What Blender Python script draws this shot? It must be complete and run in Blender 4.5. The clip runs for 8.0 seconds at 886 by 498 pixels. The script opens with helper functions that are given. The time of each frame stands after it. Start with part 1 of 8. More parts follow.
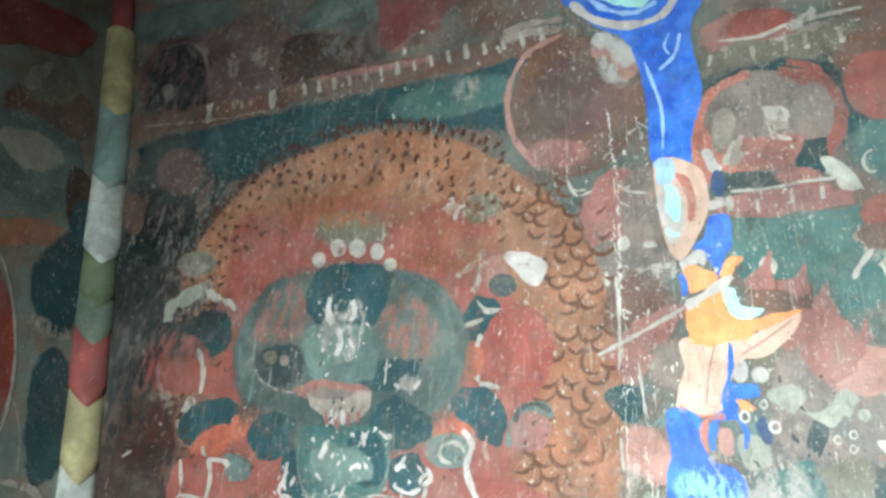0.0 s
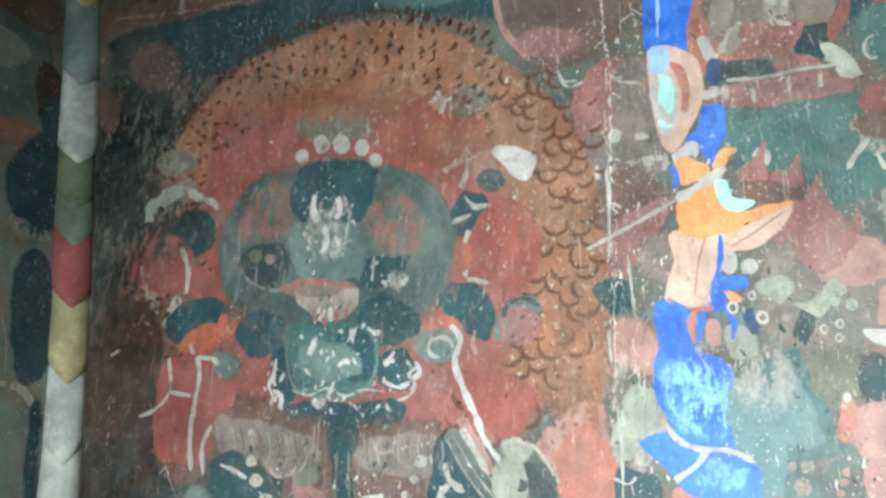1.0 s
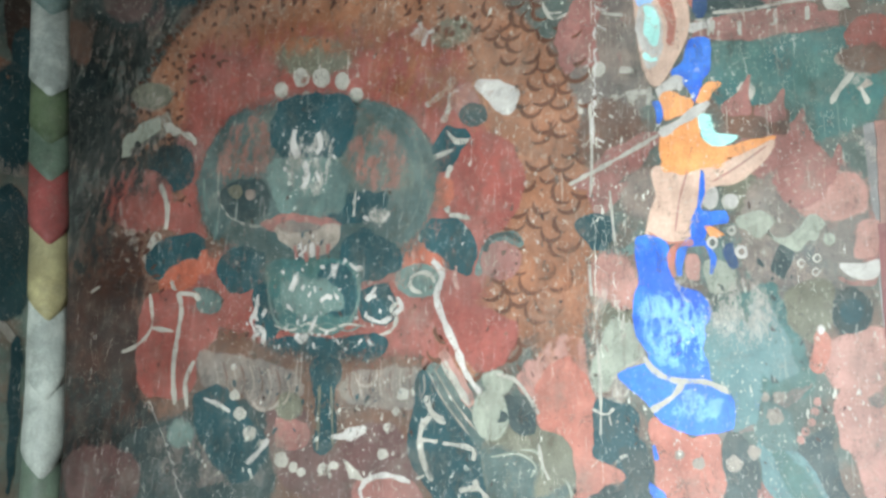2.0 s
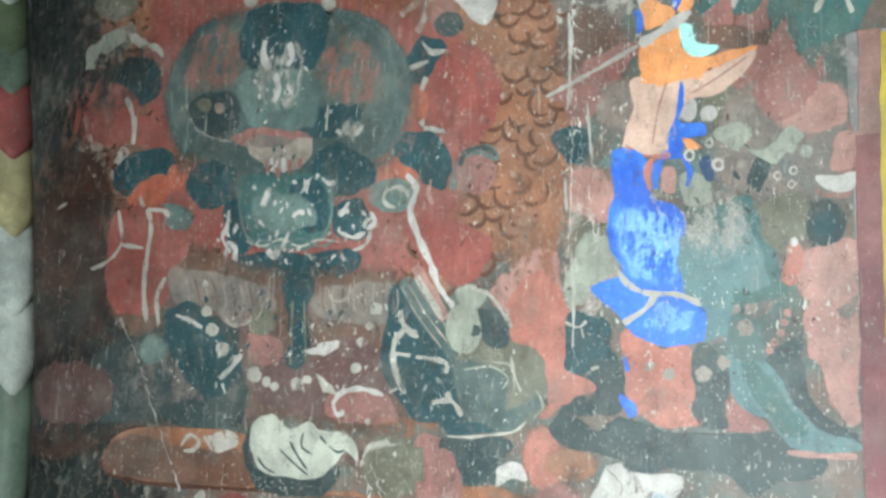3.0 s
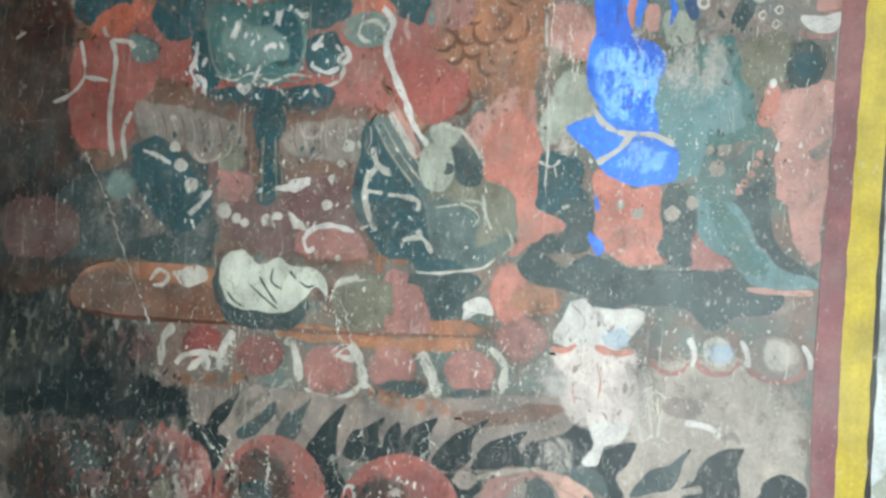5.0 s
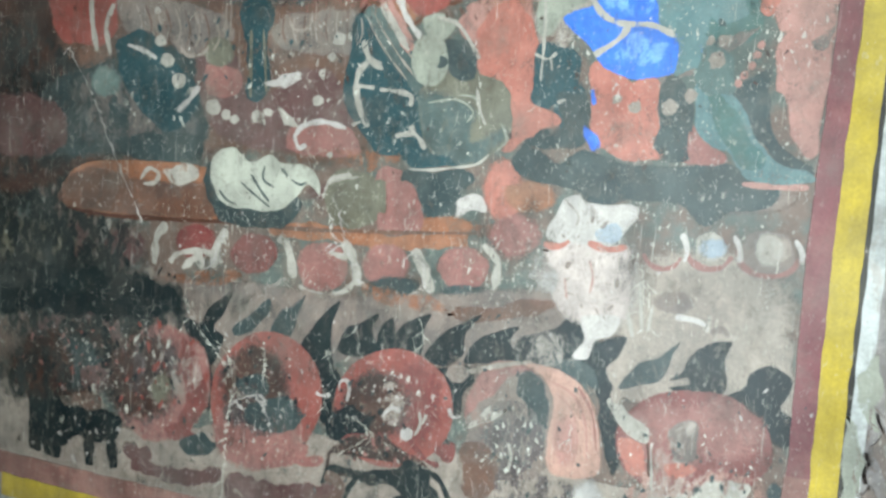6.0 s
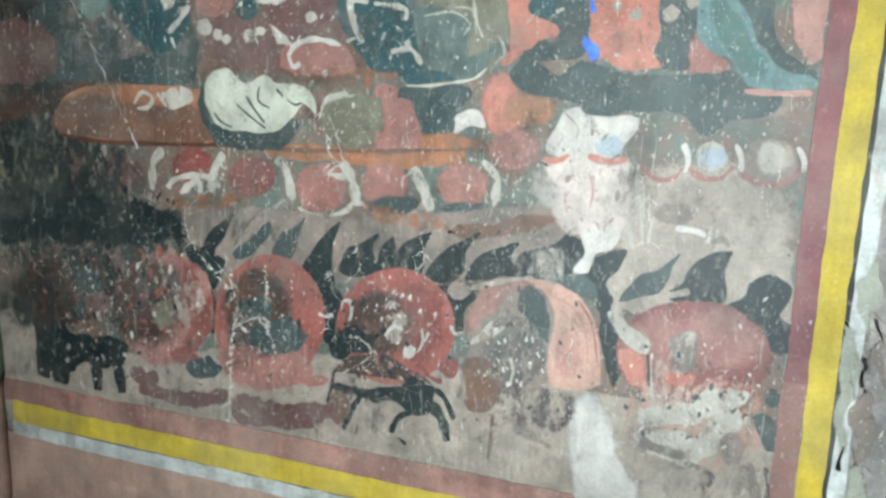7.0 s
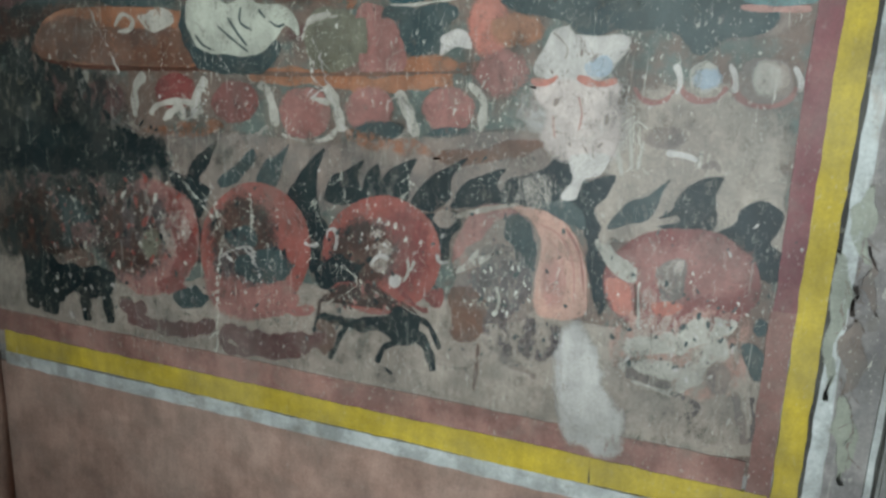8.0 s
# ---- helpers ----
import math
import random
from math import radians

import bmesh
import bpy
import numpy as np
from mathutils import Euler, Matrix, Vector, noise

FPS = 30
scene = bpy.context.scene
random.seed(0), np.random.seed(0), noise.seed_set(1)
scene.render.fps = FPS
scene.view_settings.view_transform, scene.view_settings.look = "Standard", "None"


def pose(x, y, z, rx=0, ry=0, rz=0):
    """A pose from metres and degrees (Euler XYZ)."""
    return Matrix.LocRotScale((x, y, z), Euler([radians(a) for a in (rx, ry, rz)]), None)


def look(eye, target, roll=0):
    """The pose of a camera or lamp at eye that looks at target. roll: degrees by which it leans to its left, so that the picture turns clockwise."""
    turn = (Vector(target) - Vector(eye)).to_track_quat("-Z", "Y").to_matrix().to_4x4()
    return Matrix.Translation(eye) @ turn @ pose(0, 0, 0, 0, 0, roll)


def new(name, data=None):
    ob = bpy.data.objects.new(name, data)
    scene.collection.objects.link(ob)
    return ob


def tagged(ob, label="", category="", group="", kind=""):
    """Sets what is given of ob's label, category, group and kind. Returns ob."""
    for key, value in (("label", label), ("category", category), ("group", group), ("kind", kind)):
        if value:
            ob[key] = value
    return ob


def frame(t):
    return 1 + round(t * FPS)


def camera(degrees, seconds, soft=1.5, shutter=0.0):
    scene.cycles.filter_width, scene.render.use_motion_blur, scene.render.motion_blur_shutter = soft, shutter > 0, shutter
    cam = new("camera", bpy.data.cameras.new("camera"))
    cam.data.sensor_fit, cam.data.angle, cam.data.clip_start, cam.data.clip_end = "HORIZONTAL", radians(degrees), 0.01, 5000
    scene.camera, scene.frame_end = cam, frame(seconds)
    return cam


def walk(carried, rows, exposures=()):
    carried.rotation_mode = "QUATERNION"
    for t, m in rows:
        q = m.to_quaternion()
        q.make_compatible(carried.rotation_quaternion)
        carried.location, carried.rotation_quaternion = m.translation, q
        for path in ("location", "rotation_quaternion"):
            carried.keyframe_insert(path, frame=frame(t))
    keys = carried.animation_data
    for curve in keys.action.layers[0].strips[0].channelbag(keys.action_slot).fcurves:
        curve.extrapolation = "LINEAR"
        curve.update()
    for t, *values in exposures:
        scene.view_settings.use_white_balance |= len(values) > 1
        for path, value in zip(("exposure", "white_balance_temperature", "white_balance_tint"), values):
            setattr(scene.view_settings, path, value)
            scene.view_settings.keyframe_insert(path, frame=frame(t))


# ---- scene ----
cam = camera(59.5, 8.0, soft=2.8)
scene.cycles.transparent_max_bounces = 160
PATH = [
    (0, (0.915, -0.448, 1.742), (0.085, 1.166, 2.582), 3.0),
    (0.5, (0.9, -0.427, 1.739), (0.072, 1.245, 2.46), 2.3),
    (1, (0.892, -0.411, 1.733), (0.066, 1.304, 2.347), 2.0),
    (2.3, (0.891, -0.393, 1.713), (0.101, 1.394, 2.141), 1.7),
    (2.5, (0.891, -0.38, 1.697), (0.105, 1.415, 2.095), 1.8),
    (3, (0.891, -0.363, 1.679), (0.131, 1.462, 1.985), 1.7),
    (3.5, (0.894, -0.354, 1.656), (0.164, 1.491, 1.905), 2.0),
    (4, (0.899, -0.333, 1.633), (0.167, 1.523, 1.782), 2.3),
    (4.2, (0.89, -0.333, 1.609), (0.176, 1.531, 1.746), 2.6),
    (5.3, (0.886, -0.343, 1.55), (0.201, 1.536, 1.523), 3.6),
    (5.5, (0.887, -0.336, 1.545), (0.209, 1.544, 1.474), 3.5),
    (6, (0.892, -0.327, 1.521), (0.226, 1.549, 1.332), 3.7),
    (6.5, (0.894, -0.32, 1.499), (0.231, 1.545, 1.218), 3.0),
    (7, (0.896, -0.325, 1.478), (0.244, 1.533, 1.128), 2.6),
    (7.5, (0.913, -0.318, 1.452), (0.258, 1.525, 1.035), 2.6),
    (8, (0.942, -0.28, 1.428), (0.279, 1.544, 0.947), 2.8),
]
walk(cam, [(t, look(eye, target, roll)) for t, eye, target, roll in PATH],
     exposures=[(0, 0.67), (1.0, 0.4), (2.5, 0.2), (3.5, -0.08), (4.2, -0.1), (7.0, -0.02), (7.5, -0.19), (8.0, -0.8)])

# ---- world and light: daylight through the open doorway behind the camera ----
DOOR_X0, DOOR_X1, DOOR_H = 0.15, 1.55, 2.2
world = bpy.data.worlds.new("sky")
scene.world = world
world.use_nodes = True
sky = world.node_tree.nodes.new("ShaderNodeTexSky")
sky.sky_type, sky.sun_disc = "NISHITA", False
sky.sun_elevation, sky.sun_rotation = radians(50), radians(150)
bg = world.node_tree.nodes["Background"]
bg.inputs["Strength"].default_value = 0.06
world.node_tree.links.new(sky.outputs[0], bg.inputs["Color"])
sun = new("sun", bpy.data.lights.new("sun", "SUN"))
sun.data.energy, sun.data.angle, sun.data.color = 3.0, radians(0.5), (1.0, 0.95, 0.88)
sun.matrix_world = look((3, 4, 6), (0, 0, 0))
daylight = new("doorway_daylight", bpy.data.lights.new("doorway_daylight", "AREA"))
daylight.data.shape, daylight.data.size, daylight.data.size_y = "RECTANGLE", DOOR_X1 - DOOR_X0, DOOR_H
daylight.data.energy, daylight.data.color = 69.0, (0.805, 0.955, 1.0)
daylight.data.spread = radians(83)
daylight.matrix_world = look(((DOOR_X0 + DOOR_X1) / 2, -1.92, DOOR_H / 2), (0.52, 1.3, DOOR_H / 2 + 0.56))


# ---- materials ----
def linear(r, g, b):
    """Pigment colour from 0-255 values as the eye sees them, to a base colour."""
    return tuple((c / 12.92 if c <= 0.04045 else ((c + 0.055) / 1.055) ** 2.4) for c in (r / 255, g / 255, b / 255)) + (1.0,)


def math_node(tree, operation, a, b, clamp=False):
    node = tree.nodes.new("ShaderNodeMath")
    node.operation, node.use_clamp = operation, clamp
    for socket, value in zip(node.inputs, (a, b)):
        if isinstance(value, (int, float)):
            socket.default_value = value
        else:
            tree.links.new(value, socket)
    return node.outputs[0]


def noise_node(tree, vector, scale, detail=3.0, roughness=0.55):
    node = tree.nodes.new("ShaderNodeTexNoise")
    node.inputs["Scale"].default_value, node.inputs["Detail"].default_value = scale, detail
    node.inputs["Roughness"].default_value = roughness
    tree.links.new(vector, node.inputs["Vector"])
    return node.outputs["Fac"]


def step_node(tree, value, low, high, to_low=0.0, to_high=1.0):
    node = tree.nodes.new("ShaderNodeMapRange")
    node.interpolation_type = "SMOOTHSTEP"
    for socket, v in zip(node.inputs[1:5], (low, high, to_low, to_high)):
        socket.default_value = v
    tree.links.new(value, node.inputs[0])
    return node.outputs[0]


def mix_node(tree, fac, a, b, blend="MIX"):
    node = tree.nodes.new("ShaderNodeMix")
    node.data_type, node.blend_type = "RGBA", blend
    for socket, value in ((node.inputs[0], fac), (node.inputs[6], a), (node.inputs[7], b)):
        if isinstance(value, (int, float, tuple)):
            socket.default_value = value
        else:
            tree.links.new(value, socket)
    return node.outputs[2]


def stretched(tree, position, sx, sy, sz, turn=0.0):
    node = tree.nodes.new("ShaderNodeMapping")
    node.inputs["Scale"].default_value = (sx, sy, sz)
    node.inputs["Rotation"].default_value = (0, turn, 0)
    tree.links.new(position, node.inputs["Vector"])
    return node.outputs[0]


PLASTER = linear(174, 168, 156)
GRIME = linear(106, 98, 88)
# dust tint that also stands in for veiling glare
HAZE_DUST = linear(160, 160, 150)


def wear_group():
    """Old wall paint: blotches, grain, rubbed patches, chips down to the plaster, hair scratches."""
    tree = bpy.data.node_groups.new("wear", "ShaderNodeTree")
    for name, kind, way in (("Color", "NodeSocketColor", "INPUT"), ("Chips", "NodeSocketFloat", "INPUT"), ("Rub", "NodeSocketFloat", "INPUT"), ("HazeDust", "NodeSocketFloat", "INPUT"),
                            ("Color", "NodeSocketColor", "OUTPUT"), ("Height", "NodeSocketFloat", "OUTPUT")):
        tree.interface.new_socket(name, in_out=way, socket_type=kind)
    given, out = tree.nodes.new("NodeGroupInput"), tree.nodes.new("NodeGroupOutput")
    position = tree.nodes.new("ShaderNodeNewGeometry").outputs["Position"]
    blotch = noise_node(tree, position, 7.0, 5.0, 0.62)
    grain = noise_node(tree, position, 150.0, 3.0, 0.7)
    streak = noise_node(tree, stretched(tree, position, 34, 34, 7), 1.0, 4.0, 0.6)
    value = math_node(tree, "MULTIPLY", step_node(tree, blotch, 0.28, 0.72, 0.72, 1.22), step_node(tree, grain, 0.25, 0.75, 0.88, 1.12))
    value = math_node(tree, "MULTIPLY", value, step_node(tree, streak, 0.25, 0.75, 0.88, 1.1))
    bright = tree.nodes.new("ShaderNodeHueSaturation")
    tree.links.new(given.outputs["Color"], bright.inputs["Color"])
    tree.links.new(value, bright.inputs["Value"])
    # rubbed, greyed patches
    rub = step_node(tree, noise_node(tree, position, 11.0, 8.0, 0.7), 0.5, 0.72)
    colour = mix_node(tree, math_node(tree, "MULTIPLY", rub, given.outputs["Rub"], True), bright.outputs[0], GRIME)
    # dusty film; also lifts the darks as veiling glare would, painted into the colour
    haze_dust = step_node(tree, noise_node(tree, position, 4.3, 6.0, 0.65), 0.3, 0.7, 0.0, 0.13)
    colour = mix_node(tree, math_node(tree, "MULTIPLY", haze_dust, given.outputs["HazeDust"]), colour, HAZE_DUST)
    # chips, longer than wide, in clusters
    cluster = step_node(tree, noise_node(tree, position, 3.1, 3.0), 0.36, 0.62)
    flecks = step_node(tree, noise_node(tree, stretched(tree, position, 78, 78, 36), 1.0, 3.0, 0.6), 0.645, 0.69)
    small = step_node(tree, noise_node(tree, stretched(tree, position, 190, 190, 95), 1.0, 2.0), 0.65, 0.7)
    scratch = step_node(tree, noise_node(tree, stretched(tree, position, 160, 160, 5, 0.07), 1.0, 2.0), 0.68, 0.73)
    chips = math_node(tree, "MAXIMUM", flecks, math_node(tree, "MAXIMUM", small, math_node(tree, "MULTIPLY", scratch, 0.6)))
    chips = math_node(tree, "MULTIPLY", math_node(tree, "MULTIPLY", chips, math_node(tree, "ADD", cluster, 0.2)), given.outputs["Chips"], True)
    colour = mix_node(tree, chips, colour, PLASTER)
    tree.links.new(colour, out.inputs["Color"])
    height = math_node(tree, "SUBTRACT", math_node(tree, "MULTIPLY", blotch, 0.8), math_node(tree, "MULTIPLY", chips, 0.35))
    height = math_node(tree, "ADD", height, math_node(tree, "MULTIPLY", grain, 0.15))
    tree.links.new(height, out.inputs["Height"])
    return tree


WEAR = wear_group()


def stippled(tree, position, alpha):
    """Breaks a thin coat up into grains of pigment, each there or gone, so that what lies below shows between them."""
    scaled = tree.nodes.new("ShaderNodeVectorMath")
    scaled.operation = "SCALE"
    scaled.inputs["Scale"].default_value = 1300.0
    tree.links.new(position, scaled.inputs[0])
    cell = tree.nodes.new("ShaderNodeVectorMath")
    cell.operation = "FLOOR"
    tree.links.new(scaled.outputs[0], cell.inputs[0])
    grain = tree.nodes.new("ShaderNodeTexWhiteNoise")
    grain.noise_dimensions = "4D"
    tree.links.new(cell.outputs[0], grain.inputs["Vector"])
    tree.links.new(tree.nodes.new("ShaderNodeObjectInfo").outputs["Random"], grain.inputs["W"])
    return math_node(tree, "GREATER_THAN", alpha, grain.outputs["Value"])


def pigment(name, rgb, chips=0.8, rub=0.5, cover=1.0, rough=0.46, second=None, ragged=0.8, loss=0.4, haze_dust=1.0, soft=0.19):
    """A coat of old wall paint that thins out raggedly towards its rim (the mesh's own 'edge' value)."""
    mat = bpy.data.materials.new(name)
    mat.use_nodes = True
    tree = mat.node_tree
    bsdf = tree.nodes["Principled BSDF"]
    wear = tree.nodes.new("ShaderNodeGroup")
    wear.node_tree = WEAR
    wear.inputs["Chips"].default_value, wear.inputs["Rub"].default_value, wear.inputs["HazeDust"].default_value = chips, rub, haze_dust
    position = tree.nodes.new("ShaderNodeNewGeometry").outputs["Position"]
    if second:
        patches = step_node(tree, noise_node(tree, position, 8.0, 6.0, 0.65), 0.42, 0.6)
        tree.links.new(mix_node(tree, patches, linear(*rgb), linear(*second)), wear.inputs["Color"])
    else:
        wear.inputs["Color"].default_value = linear(*rgb)
    tree.links.new(wear.outputs["Color"], bsdf.inputs["Base Color"])
    bsdf.inputs["Roughness"].default_value = rough
    bsdf.inputs["Specular IOR Level"].default_value = 0.22
    edge = tree.nodes.new("ShaderNodeAttribute")
    edge.attribute_name = "edge"
    ragged_edge = math_node(tree, "ADD", edge.outputs["Fac"], math_node(tree, "MULTIPLY", math_node(tree, "SUBTRACT", noise_node(tree, position, 62.0, 6.0, 0.75), 0.5), ragged))
    alpha = step_node(tree, ragged_edge, 0.52 - soft, 0.52 + soft, 0.0, cover)
    lost = step_node(tree, noise_node(tree, stretched(tree, position, 36, 36, 20), 1.0, 9.0, 0.75), 0.55, 0.6, 1.0, 1.0 - 0.9 * loss)
    alpha = math_node(tree, "MULTIPLY", alpha, lost)
    if cover < 0.99:
        thin = step_node(tree, noise_node(tree, stretched(tree, position, 30, 30, 14), 1.0, 9.0, 0.8), 0.44, 0.54)
        alpha = math_node(tree, "MULTIPLY", alpha, thin)
    tree.links.new(stippled(tree, position, alpha), bsdf.inputs["Alpha"])
    bump = tree.nodes.new("ShaderNodeBump")
    bump.inputs["Strength"].default_value, bump.inputs["Distance"].default_value = 0.35, 0.006
    tree.links.new(wear.outputs["Height"], bump.inputs["Height"])
    tree.links.new(bump.outputs[0], bsdf.inputs["Normal"])
    return mat


def patina(name, rgb, scale, detail, low, high, cover, tall=1.0):
    """A thin film of grime, soot or abrasion over the whole painting, broken up by noise of its own."""
    mat = bpy.data.materials.new(name)
    mat.use_nodes = True
    tree = mat.node_tree
    bsdf = tree.nodes["Principled BSDF"]
    position = tree.nodes.new("ShaderNodeNewGeometry").outputs["Position"]
    coarse = step_node(tree, noise_node(tree, position, scale * 0.16, 4.0, 0.6), 0.35, 0.65, 0.25, 1.0)
    fine = step_node(tree, noise_node(tree, stretched(tree, position, scale, scale, scale / tall), 1.0, detail, 0.78), low, high, 0.0, cover)
    tree.links.new(stippled(tree, position, math_node(tree, "MULTIPLY", coarse, fine)), bsdf.inputs["Alpha"])
    bsdf.inputs["Base Color"].default_value = linear(*rgb)
    bsdf.inputs["Roughness"].default_value = 0.5
    bsdf.inputs["Specular IOR Level"].default_value = 0.15
    return mat


def solid(name, rgb, second, chips=0.3, rub=0.3, rough=0.6, bump_size=0.006):
    """The same worn surface with no rim, for walls, border stripes and timber."""
    mat = pigment(name, rgb, chips, rub, 1.0, rough, second)
    bsdf = mat.node_tree.nodes["Principled BSDF"]
    mat.node_tree.links.remove(bsdf.inputs["Alpha"].links[0])
    bsdf.inputs["Alpha"].default_value = 1.0
    mat.node_tree.nodes["Bump"].inputs["Distance"].default_value = bump_size
    return mat


RED = pigment("madder_red", (127, 66, 58), 0.4, 0.35)
DEEPRED = pigment("deep_red", (124, 52, 44), 0.5, 0.4)
MAROON = pigment("maroon", (86, 60, 57), 0.9, 0.6)
DUSTYRED = pigment("dusty_red", (130, 86, 79), 0.9, 0.6)
SALMON = pigment("salmon", (157, 94, 80), 0.7, 0.4)
PINK = pigment("faded_pink", (152, 109, 99), 0.7, 0.5)
RUST = pigment("rust_brown", (132, 86, 62), 0.6, 0.4)
UMBER = pigment("umber", (98, 67, 53), 0.8, 0.5, second=(86, 65, 56))
BARK = pigment("dark_brown", (74, 45, 34), 0.1, 0.1, loss=0.1, ragged=0.4, haze_dust=0.3)
SCALEBROWN = pigment("scale_brown", (88, 55, 40), 0.1, 0.2, loss=0.15, ragged=0.5, haze_dust=0.4)
MIRE = pigment("blackened_paint", (66, 56, 56), 1.0, 0.4, cover=0.9, second=(82, 74, 72), haze_dust=0.4, soft=0.32)
DEEPBROWN = pigment("deep_brown", (66, 44, 36), 0.6, 0.3, second=(54, 42, 38), haze_dust=0.4)
BRICKRED = pigment("brick_red", (150, 78, 58), 0.6, 0.3)
OXBLOOD = pigment("oxblood", (106, 54, 50), 0.8, 0.4)
TAUPE = pigment("taupe", (116, 100, 91), 0.6, 0.6, second=(102, 91, 85))
OLIVE = pigment("olive", (96, 91, 76), 0.9, 0.5)
BEIGE = pigment("beige", (142, 128, 116), 0.5, 0.5, second=(126, 113, 103))
TEAL = pigment("teal", (52, 86, 84), 0.6, 0.4, second=(62, 88, 82))
DARKTEAL = pigment("dark_teal", (33, 62, 66), 0.6, 0.35, haze_dust=0.35)
GREYTEAL = pigment("grey_teal", (88, 104, 98), 0.6, 0.5, second=(74, 90, 86))
SKYTEAL = pigment("faded_turquoise", (82, 106, 106), 0.8, 0.4)
INK = pigment("lamp_black", (17, 28, 30), 0.5, 0.2, second=(26, 36, 36), haze_dust=0.2)
SLATE = pigment("slate", (46, 58, 58), 0.8, 0.4, second=(60, 68, 66), haze_dust=0.3)
PALE = pigment("pale_lime", (154, 146, 135), 0.2, 0.5, loss=0.8)
CREAM = pigment("cream", (166, 157, 150), 0.2, 0.2, loss=0.4, soft=0.2)
PEACH = pigment("peach", (184, 150, 132), 0.3, 0.2, loss=0.4, soft=0.25)
ORANGE = pigment("orange", (206, 134, 82), 0.4, 0.2, loss=0.4, haze_dust=0.8, soft=0.25)
BLUE = pigment("ultramarine", (24, 76, 166), 0.3, 0.1, second=(48, 102, 184), loss=0.4, haze_dust=0.8, soft=0.22)
LIGHTBLUE = pigment("light_blue", (138, 168, 206), 0.2, 0.1, loss=0.45, soft=0.25)
BLUEWASH = pigment("blue_wash", (106, 150, 208), 0.2, 0.1, cover=0.8, soft=0.4)
NAVY = pigment("navy", (34, 58, 92), 0.4, 0.3)
CHEEK = pigment("faded_rose", (122, 80, 70), 0.5, 0.5, cover=0.8, soft=0.45)
SHELL = pigment("shell_grey", (134, 134, 120), 0.3, 0.4)
SHELLPALE = pigment("shell_white", (160, 158, 144), 0.2, 0.4)
CREAMPINK = pigment("cream_rose", (170, 154, 146), 0.2, 0.3, soft=0.3)
BLUEGREY = pigment("blue_grey", (136, 143, 150), 0.2, 0.3, soft=0.3)
SMOKE = pigment("smoky_green", (68, 79, 75), 0.4, 0.5, second=(80, 86, 78), soft=0.3)
SMOKEDARK = pigment("smoky_teal", (58, 72, 70), 0.4, 0.4, second=(72, 84, 80), soft=0.4)
AQUA = pigment("aqua", (154, 200, 190), 0.3, 0.1, loss=0.4, soft=0.25)
MUD = pigment("muddied_paint", (96, 84, 78), 0.6, 0.5, cover=0.85, second=(76, 78, 76), soft=0.32)
CHIP = pigment("bare_chip", (196, 190, 176), 0.0, 0.3, cover=0.8)
DUST = pigment("pale_dust", (164, 151, 140), 0.3, 0.3, cover=0.55, soft=0.32)
LIMEWASH = pigment("limewash_run", (164, 157, 151), 0.2, 0.4, loss=0.5, ragged=1.1, soft=0.45)
# sooty dark paint; its washes also paint in the dimmer light at the left
SOOT_DIM = pigment("soot", (24, 31, 31), 0.4, 0.2, cover=0.95, loss=0.3, soft=0.32)
GRIME_FILM = patina("grime_film", (70, 68, 62), 26, 9.0, 0.5, 0.68, 0.5, 1.6)
SOOT_FILM = patina("soot_film", (40, 46, 46), 52, 8.0, 0.58, 0.7, 0.22, 1.8)
RUB_FILM = patina("abrasion_film", (172, 166, 154), 42, 10.0, 0.55, 0.72, 0.36, 2.0)
SCRATCH_FILM = patina("scratch_film", (206, 200, 188), 120, 5.0, 0.6, 0.68, 0.4, 9.0)
GROUND = solid("mural_ground", (98, 78, 68), (76, 84, 78), 1.0, 0.7, 0.46)
WEST_GROUND = solid("west_mural_ground", (98, 110, 100), (112, 98, 84), 0.4, 0.5, 0.5)
YELLOW = solid("yellow_border", (172, 147, 40), (166, 142, 44), 0.25, 0.1, 0.55)
BORDER_RED = solid("maroon_border", (108, 54, 58), (120, 72, 70), 0.3, 0.3, 0.5)
BORDER_BROWN = solid("brown_border", (120, 82, 74), (138, 100, 90), 0.5, 0.4, 0.5)
WHITE_LINE = solid("white_border", (184, 184, 180), (150, 150, 146), 0.5, 0.8, 0.6)
DADO = solid("earth_red_dado", (157, 126, 112), (144, 114, 101), 0.15, 0.25, 0.7)
RENDER_COAT = solid("grey_brown_plaster", (142, 134, 130), (116, 110, 108), 0.8, 0.6, 0.75, 0.012)
LIME = solid("room_wash", (118, 88, 74), (104, 78, 66), 0.3, 0.4, 0.8)
EARTH = solid("beaten_earth", (160, 146, 130), (140, 126, 112), 0.3, 0.3, 0.85)
PINKGROUND = pigment("pink_ground", (150, 114, 102), 0.4, 0.6, cover=0.9, soft=0.35)
PINKARCH = pigment("pale_pink", (164, 126, 111), 0.5, 0.4, loss=0.4, ragged=0.8, soft=0.36)
RUSTWASH = pigment("rust_wash", (128, 80, 56), 0.4, 0.4, cover=0.85, loss=0.3, ragged=0.8, soft=0.45)
TIMBER = solid("weathered_timber", (118, 116, 112), (92, 90, 88), 0.5, 0.4, 0.7)
JOINT = solid("dark_joint", (58, 54, 50), (46, 44, 42), 0.2, 0.1, 0.8)


# ---- building helpers ----
from mathutils.geometry import tessellate_polygon


def part(name, bm, material, parent=None, label=""):
    mesh = bpy.data.meshes.new(name)
    bm.to_mesh(mesh)
    bm.free()
    mesh.materials.append(material)
    ob = new(name, mesh)
    ob.parent = parent
    return tagged(ob, label) if label else ob


